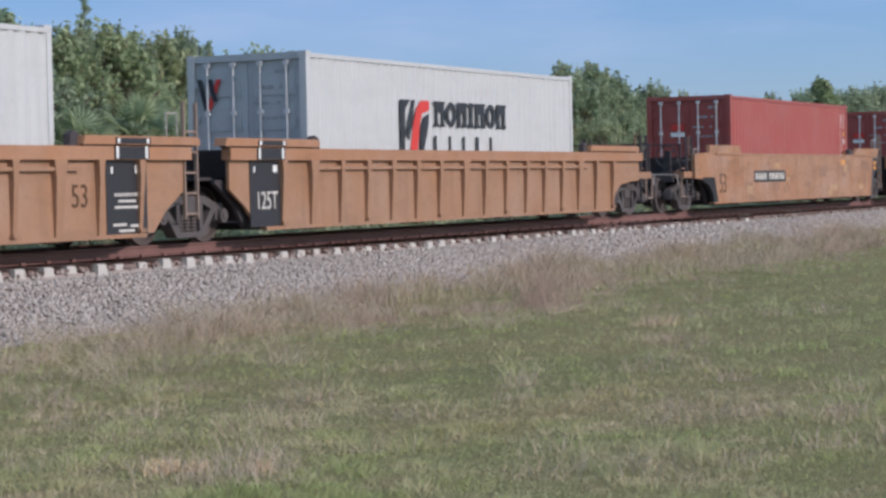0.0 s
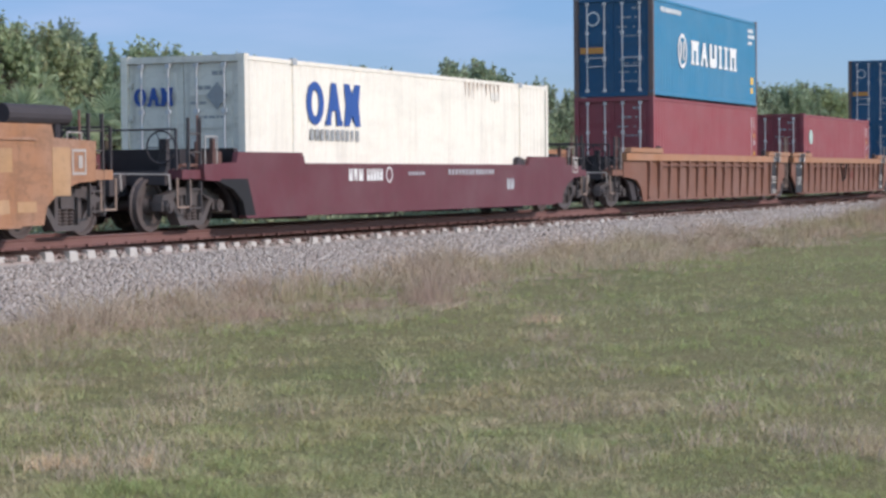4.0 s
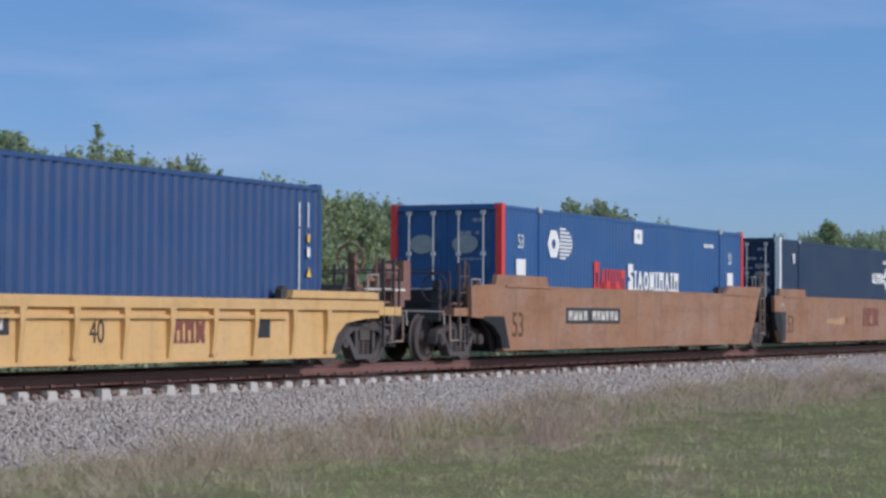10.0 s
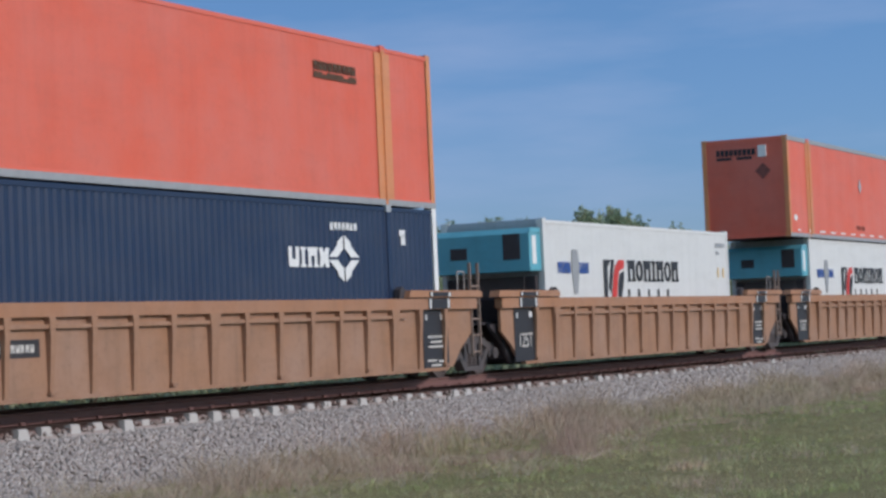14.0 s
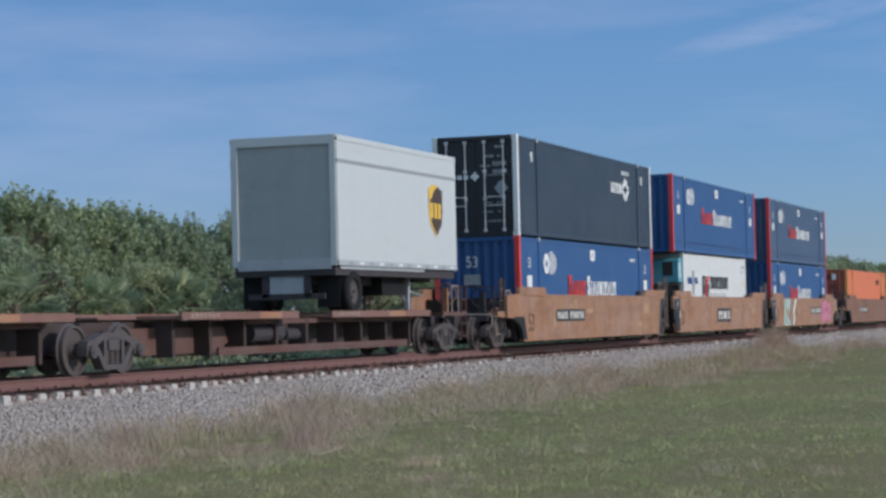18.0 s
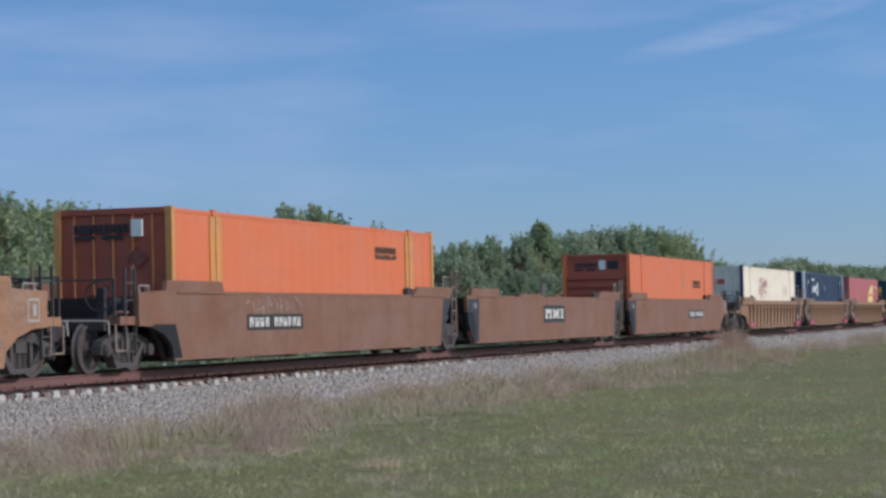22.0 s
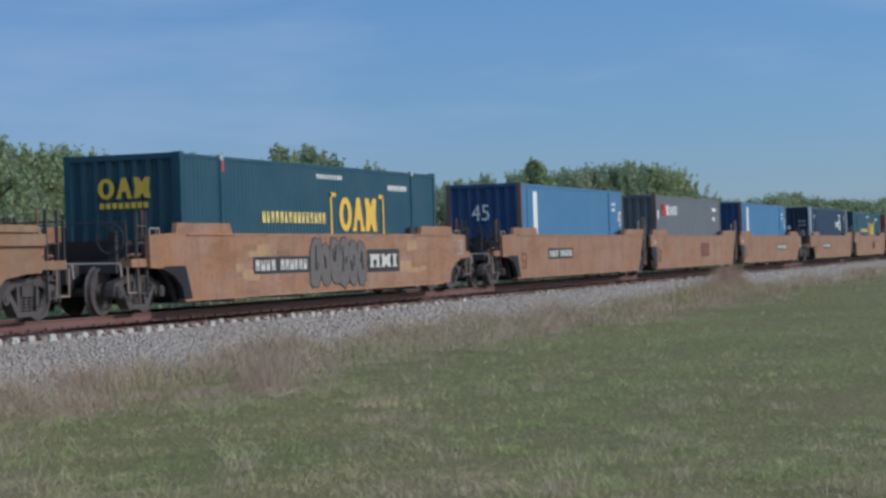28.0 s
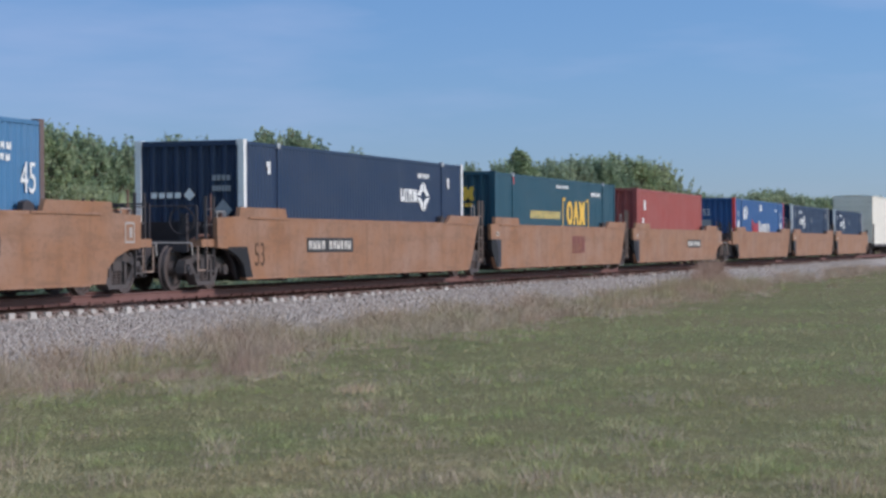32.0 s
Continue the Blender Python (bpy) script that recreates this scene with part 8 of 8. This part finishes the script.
# single maroon car with the cream box
c = run(smooth_well(M["maroon"], "maroon single well car with low smooth sides", "c", "c", True), -205.54)
part("number_stencil", blocks(-4.15, 0.84, -3.45, 1.08, 3, -1.512, 0.7).join((blocks(-3.3, 0.84, -2.5, 1.08, 5, -1.512, 0.7))), M["white"], c)["kind"] = "stuff"
part("round_badge", ring_shape(-2.2, 0.96, 0.16, 0.03, -1.512, 16), M["white"], c)
part("stencil_row", blocks(1.0, 0.95, 3.8, 1.07, 14, -1.512, 0.6).join((blocks(-1.2, 0.95, -0.3, 1.02, 5, -1.512, 0.6))).join((blocks(4.6, 0.6, 5.1, 0.85, 2, -1.512, 0.7))), M["greydoor"], c)["kind"] = "stuff"
run(csx_white("cream white container with blue blocks and grey doors"), -205.54, 0.27)
# three brown ribbed units
for i, (x, le, re) in enumerate(((-182.08, "c", "a"), (-162.79, "a", "a"), (-143.10, "a", "c"))):
    c = run(ribbed_well(M["brown"], M["chord"], BRN, le, re, strap=(i == 1)), x)
    if i == 1:
        numeral("53", 6.44, -1.456, 0.76, 0.47, M["faded"], c, False, 0.88)
        owner_panel(c, 0.78, 1.66, 0.70, 1.0, "winemark", False, -1.452)
    if i == 2:
        plate(c, 2.95, 4.4, 0.86, 1.06, 10, -1.45, False)
        numeral("53", 6.30, -1.456, 0.80, 0.46, M["faded"], c, False, 0.85)
run(red_box(M["wine"], "wine red corrugated container under a blue one", 0, 2.92), -182.08, 0.30)
run(hanjin_box(M["hanjin"], "ocean blue container with white blocks on top of another"), -182.08, 3.222)
run(red_box(M["wine"], "wine red corrugated container with a round teal sticker", 3), -162.79, 0.30)
run(hanjin_box(M["hanjin"], "ocean blue container with white blocks under another"), -143.10, 0.31)
run(hanjin_box(M["hanjin"], "ocean blue container with white blocks on top of another"), -143.10, 3.232)
# single maroon car with the faded aqua box
c = run(smooth_well(M["maroon"], "maroon single well car with low smooth sides", "c", "c", True), -119.57)
part("number_stencil", blocks(-3.55, 0.84, -2.6, 1.08, 5, -1.512, 0.7), M["white"], c)["kind"] = "stuff"
part("round_badge", ring_shape(-2.18, 1.0, 0.17, 0.03, -1.512, 16), M["white"], c)
part("stencil_row", blocks(2.9, 0.88, 4.25, 1.02, 10, -1.512, 0.6).join((blocks(-1.9, 1.02, -1.0, 1.08, 7, -1.512, 0.7))).join((blocks(1.4, 1.0, 2.4, 1.06, 7, -1.512, 0.7))), M["white"], c)["kind"] = "stuff"
part("reflector", Shape().box(-1.9, -1.3, -1.518, -1.512, 1.08, 1.15).box(1.0, 1.5, -1.518, -1.512, 1.06, 1.13).box(3.7, 4.2, -1.518, -1.512, 1.05, 1.13), M["orangemark"], c)
numeral("53", 5.2, -1.514, 0.62, 0.56, M["greydoor"], c, False, 0.85)
for k, xx in enumerate((5.8, 6.45, 7.0, 7.65, 8.3)):
    part("stencil_tick", Shape().box(xx, xx + 0.16, -1.516, -1.512, 0.86, 0.98), M["paledoor"], c)
part("reflector", Shape().box(7.35, 7.75, -1.516, -1.512, 1.05, 1.13), M["orangemark"], c)
part("data_frame", Shape().box(7.05, 7.5, -1.516, -1.512, 0.54, 0.58).box(7.05, 7.5, -1.516, -1.512, 0.76, 0.80).box(7.05, 7.1, -1.516, -1.512, 0.58, 0.76).box(7.45, 7.5, -1.516, -1.512, 0.58, 0.76), M["greydoor"], c)
rust_runs(run(hanjin_box(M["aqua"], "sun-faded aqua container with white shapes and rust runs"), -119.57, 0.30))
# short yellow car
c = run(ribbed_well(M["yellow"], M["yellow"], "yellow short well car with upright side ribs", "c", "c", True), -97.91)
part("brake_gear", Shape().box(9.0, 9.55, -1.1, -0.5, 1.06, 1.55).rod((9.1, -0.8, 1.72), (9.75, -0.8, 1.72), 0.17, 12).box(9.6, 9.9, -1.05, -0.55, 1.2, 1.95), M["rustdeck"], c, "rusty brown brake gear on the end deck")
bs = part("brake_stand", Shape().box(8.2, 8.3, -0.75, -0.6, 1.0, 2.05), M["rustdeck"], c)
part("brake_wheel", brake_wheel_shape, M["rustdeck"], bs, at=(8.16, -0.68, 1.95), key="brake_wheel_r")
part("walkway", Shape().box(7.5, 9.1, -1.35, -0.9, 1.36, 1.40), M["paledoor"], c, "pale walkway plank")
numeral("40", -0.95, -1.456, 0.62, 0.48, M["blackmark"], c, False, 0.8)
plate(c, -5.1, -3.0, 0.60, 0.90, 10, -1.452)
owner_panel(c, 1.05, 1.95, 0.45, 0.80, "winemark", False, -1.452)
part("data_box", Shape().box(3.55, 3.95, -1.46, -1.452, 0.52, 0.85), M["blackmark"], c)
bx = run(container(M["seablue"], "mid blue corrugated container with yellow blocks", L40, IW, 2.88, "doors"), -97.91, 0.30)
mark(bx, shapes(-L40 / 2 + 0.45, 2.18, -L40 / 2 + 1.95, 2.48, "sowoo", side_y(IW), 0.1), "yellowmark", "name_blocks", "five plain yellow blocks")
yard_marks(bx, L40, side_y(IW), 2.88)
# three tan units, navy boxes
for i, (x, le, re) in enumerate(((-76.24, "c", "a"), (-56.66, "a", "a"), (-37.11, "a", "c"))):
    c = run(smooth_well(M["tan2"], TAN, le, re), x)
    size_53(c)
    if i == 1:
        owner_panel(c, 0.44, 2.41, 0.65, 1.25, "winemark", False)
        numeral("C", -1.53, -1.514, 0.83, 0.30, M["faded"], c, False, 0.75)
        part("paint_patch", Shape().side([(-3.9, 0.76), (-2.1, 0.70), (-1.75, 0.80), (-1.9, 0.98), (-2.2, 0.92), (-3.9, 0.87)], -1.5135, -1.5115), M["patch"], c, "pale orange smear of newer paint")
        part("paint_patch", Shape().side([(1.12, 0.78), (1.62, 0.74), (1.5, 1.02), (1.3, 1.12)], -1.5205, -1.5115), M["patch"], c)
    else:
        plate(c, *((-5.11, -1.86) if i == 0 else (1.57, 4.69)), 0.75, 1.10)
    if i == 2:
        part("round_badge", ring_shape(3.6, 1.32, 0.13, 0.05, -1.512, 16), M["white"], c)
    run(pacer_box("doors", "blue container with red posts, red and white blocks") if i == 0 else umax_box("doors" if i == 1 else "front", i == 2, "dark navy container with white corner posts"), x, 0.31)
# ribbed ochre set with orange boxes on top
for i, (x, le, re) in enumerate(((-13.29, "c", "a"), (6.30, "a", "a"), (25.88, "a", "c"))):
    c = run(ribbed_well(M["rib_tan"], M["chord"], RIB, le, re), x)
    if i != 1:
        plate(c, *((-6.0, -4.6) if i == 0 else (2.9, 4.6)), 0.77, 1.02, 10, -1.45)
    if i == 2:
        numeral("53", 6.26, -1.456, 0.80, 0.42, M["faded"], c, False, 0.9)
bs = part("brake_stand", Shape().box(11.25, 11.4, -0.95, -0.8, 1.0, 1.8), M["chord"], c)
part("brake_wheel", brake_wheel_shape, M["chord"], bs, at=(11.45, -0.88, 1.72), key="brake_wheel_o")
run(umax_box("doors", False, "dark navy container with white posts under an orange one"), -13.29, 0.31)
run(schneider_box("ribs", "orange container with pale posts stacked on a navy one"), -13.29, 3.252)
run(horizon_box("white reefer container with a teal generator on its end", True), 6.13, 0.31)
run(horizon_box("white reefer container with a teal generator under an orange one", True), 25.80, 0.31)
run(schneider_box("plain", "orange container with a row of white reflectors, stacked high", True), 25.81, 3.242)
# skeletal cars with two parcel trailers
SP = "rusty red skeletal spine car carrying "
run(spine_unit(SP + "a trailer", "c", "a", 9.0, 9.05), 48.30)
run(spine_unit(SP + "nothing", "a", "a", 9.05, 9.05), 66.40)
run(spine_unit(SP + "a trailer", "a", "c", 9.05, 9.05), 84.50)
run(parcel_trailer(False, "white parcel van trailer with a brown shield, nose first"), 43.645)
run(parcel_trailer(True, "white parcel van trailer with a roll-up rear door"), 89.95)
# three tan units, double stacked
for i, (x, le, re) in enumerate(((107.67, "c", "a"), (127.21, "a", "a"), (146.79, "a", "c"))):
    c = run(smooth_well(M["tan"], TAN + (", sprayed teal and pink" if i == 2 else ""), le, re), x)
    size_53(c)
    touch_ups(c, 60 + i, 8)
    if i == 1:
        owner_panel(c, -1.5, 1.1, 0.52, 1.08)
    else:
        plate(c, *((-5.14, -1.94) if i == 0 else (1.65, 4.65)), 0.74, 1.10)
    if i == 2:
        part("sprayed_shape", Shape().side([(-6.05, 0.24), (-4.3, 0.24), (-4.55, 0.62), (-4.38, 1.0), (-4.2, 1.50), (-5.75, 1.52), (-5.9, 0.9)], -1.5135, -1.512), M["tealmark"], c, "tall pale teal sprayed shape")
        part("sprayed_edge", Shape().side([(-4.3, 0.24), (-4.16, 0.24), (-4.4, 0.62), (-4.24, 1.0), (-4.05, 1.50), (-4.2, 1.50), (-4.38, 1.0), (-4.55, 0.62)], -1.514, -1.512).side([(-5.55, 0.35), (-5.42, 0.35), (-5.2, 1.4), (-5.32, 1.4)], -1.515, -1.5135).side([(-4.95, 0.3), (-4.87, 0.3), (-4.72, 1.1), (-4.8, 1.1)], -1.515, -1.5135), M["well"], c)
        part("sprayed_swirl", Shape().side([(-3.75, 0.28), (-3.35, 0.26), (-2.95, 0.55), (-3.2, 0.86), (-2.75, 1.18), (-2.5, 1.5), (-2.95, 1.5), (-3.25, 1.2), (-3.62, 0.9), (-3.3, 0.58)], -1.514, -1.512), M["cream"], c, "cream sprayed swirl")
        part("sprayed_edge", Shape().side([(-3.35, 0.26), (-3.2, 0.26), (-2.78, 0.55), (-3.04, 0.86), (-2.62, 1.18), (-2.38, 1.5), (-2.5, 1.5), (-2.75, 1.18), (-3.2, 0.86), (-2.95, 0.55)], -1.5145, -1.512), M["well"], c)
        graffiti(c, 4.8, 0.26, 7.8, 1.46, 3, 16, "pinkmark", "pinkband", "pink sprayed shapes")
run(pacer_box("front", "blue container with red posts under a navy one"), 107.67, 0.30)
run(umax_box("doors", False, "dark slate container with white corner posts on top", "slate"), 107.67, 3.242)
run(horizon_box("white reefer container with a teal generator under a blue one", True), 127.12, 0.30)
run(pacer_box("front", "blue container with red posts stacked on a white reefer"), 127.21, 3.232)
run(pacer_box("front", "blue container with red posts under another"), 146.79, 0.30)
run(pacer_box("front", "faded grey-blue container with red posts on top of another", "slateblue"), 146.79, 3.242)
# three grey-brown units, the middle one empty
for i, (x, le, re) in enumerate(((170.26, "c", "a"), (189.87, "a", "a"), (209.48, "a", "c"))):
    c = run(smooth_well(M["dusk"], "dirty grey-brown smooth-sided well car" + (", empty" if i == 1 else ""), le, re), x)
    if i == 1:
        owner_panel(c, -1.34, 1.21, 0.73, 1.27)
    else:
        plate(c, *((-4.95, -1.84) if i == 0 else (1.6, 4.6)), 0.74, 1.08)
pieces("sprayed_scrawl", scrawl(-4.9, 1.15, -1.9, 1.42, -1.512, 22, 21), M["ladder"], ROLLING[-3][0])
run(schneider_box("ribs", "orange container with pale posts in a grey-brown well", False, True), 170.26, 0.29)
run(schneider_box("slats", "orange container with a slatted end wall", False, True), 209.48, 0.29)
# ribbed ochre set
for i, (x, le, re) in enumerate(((233.03, "c", "a"), (252.56, "a", "a"), (272.1, "a", "c"))):
    run(ribbed_well(M["rib_dull"], M["rib_dull"], RIB + ", pink at its corners", le, re, pink=True), x)
run(white_ribbed("cream white container with navy posts and sprayed scrawl"), 233.03, 0.30)
run(umax_box("front", True, "dark navy container with white corner posts"), 252.56, 0.28)
run(red_logo("faded red container with a pale yellow sail mark"), 272.3, 0.30)
# single tan car with graffiti
c = run(smooth_well(M["tan"], TAN + ", sprayed with grey graffiti", "c", "c"), 295.88)
touch_ups(c, 70, 12)
plate(c, -5.06, -1.84, 0.67, 1.04)
owner_panel(c, 1.97, 4.31, 0.60, 1.16)
graffiti(c, -1.73, 0.26, 1.84, 1.46, 6, 33, "smoke", "blackmark", "grey and black sprayed shapes")
run(csx_teal("dark teal container with yellow blocks in a tan well"), 295.88, 0.29)
# three tan units with blue and grey boxes
for i, (x, le, re) in enumerate(((319.5, "c", "a"), (339.0, "a", "a"), (358.46, "a", "c"))):
    c = run(smooth_well(M["tan2"], TAN, le, re), x)
    size_53(c)
    if i == 1:
        owner_panel(c, 0.6, 2.4, 0.62, 1.2, "winemark", False)
    else:
        plate(c, *((-4.86, -1.78) if i == 0 else (1.6, 4.6)), 0.76, 1.10)
    run(grey_box("grey corrugated container with white blocks") if i == 1 else blue45("light blue long container with a white band"), x - (0.15 if i == 2 else 0.0), 0.30)
# three tan units
for i, (x, le, re) in enumerate(((382.06, "c", "a"), (401.55, "a", "a"), (421.1, "a", "c"))):
    c = run(smooth_well(M["tan2"], TAN, le, re), x)
    if i == 0:
        size_53(c)
    if i != 1:
        plate(c, *((-4.9, -1.8) if i == 0 else (1.6, 4.6)), 0.76, 1.10)
    else:
        owner_panel(c, 0.6, 2.4, 0.62, 1.2, "winemark", False)
run(umax_box("front", False, "dark navy container with white corner posts"), 382.06, 0.30)
run(csx_teal("dark teal container with yellow blocks"), 401.55, 0.28)
bx = run(container(M["red"], "red long corrugated container with white marks", L45, IW, 2.88, "front", pitch=0.26, depth=0.03), 420.7, 0.28)
mark(bx, Shape().box(-L45 / 2 + 1.3, -L45 / 2 + 1.6, side_y(IW) - 0.005, side_y(IW), 2.0, 2.4).box(-L45 / 2 + 1.0, -L45 / 2 + 1.25, side_y(IW) - 0.005, side_y(IW), 1.2, 1.7), "white", "small_blocks")
# last set and a boxcar behind it
for i, (x, le, re) in enumerate(((444.1, "c", "a"), (463.65, "a", "a"), (483.2, "a", "c"))):
    run(smooth_well(M["tan2"], TAN, le, re), x)
    run(pacer_box("front", "blue container with red posts") if i == 0 else umax_box("front", True, "dark navy container with white corner posts"), x, 0.28)
run(boxcar("tall white boxcar with a ribbed end"), 504.5)
run(boxcar("tall white boxcar with a ribbed end"), 523.5)

make_trees()
make_grass()
make_stones()


def along(t):
    """How far the train has rolled at t seconds, from the clip's middle."""
    u = (t - 16) / 16
    return 331.491 * u + 0.145 * u ** 2 + 0.092 * u ** 3 + 5.055 * u ** 4 - 0.777 * u ** 5 - 4.45 * u ** 6


def motions():
    """The train rolls past, and its wheels turn with it."""
    for ob, x, z in ROLLING:
        walk(ob, [(t, pose(x - along(t), 0, z)) for t in range(33)])
    for i, sets in enumerate(WHEELSETS):
        first = sets[0]
        walk(first, [(k / FPS, pose(AXLES[i], 0, WHEEL_R, 0, -math.degrees(along(k / FPS) / WHEEL_R))) for k in range(32 * FPS + 1)])
        for ws in sets[1:]:
            ws.rotation_mode = "QUATERNION"
            data = ws.animation_data_create()
            data.action = first.animation_data.action
            data.action_slot = first.animation_data.action_slot


motions()
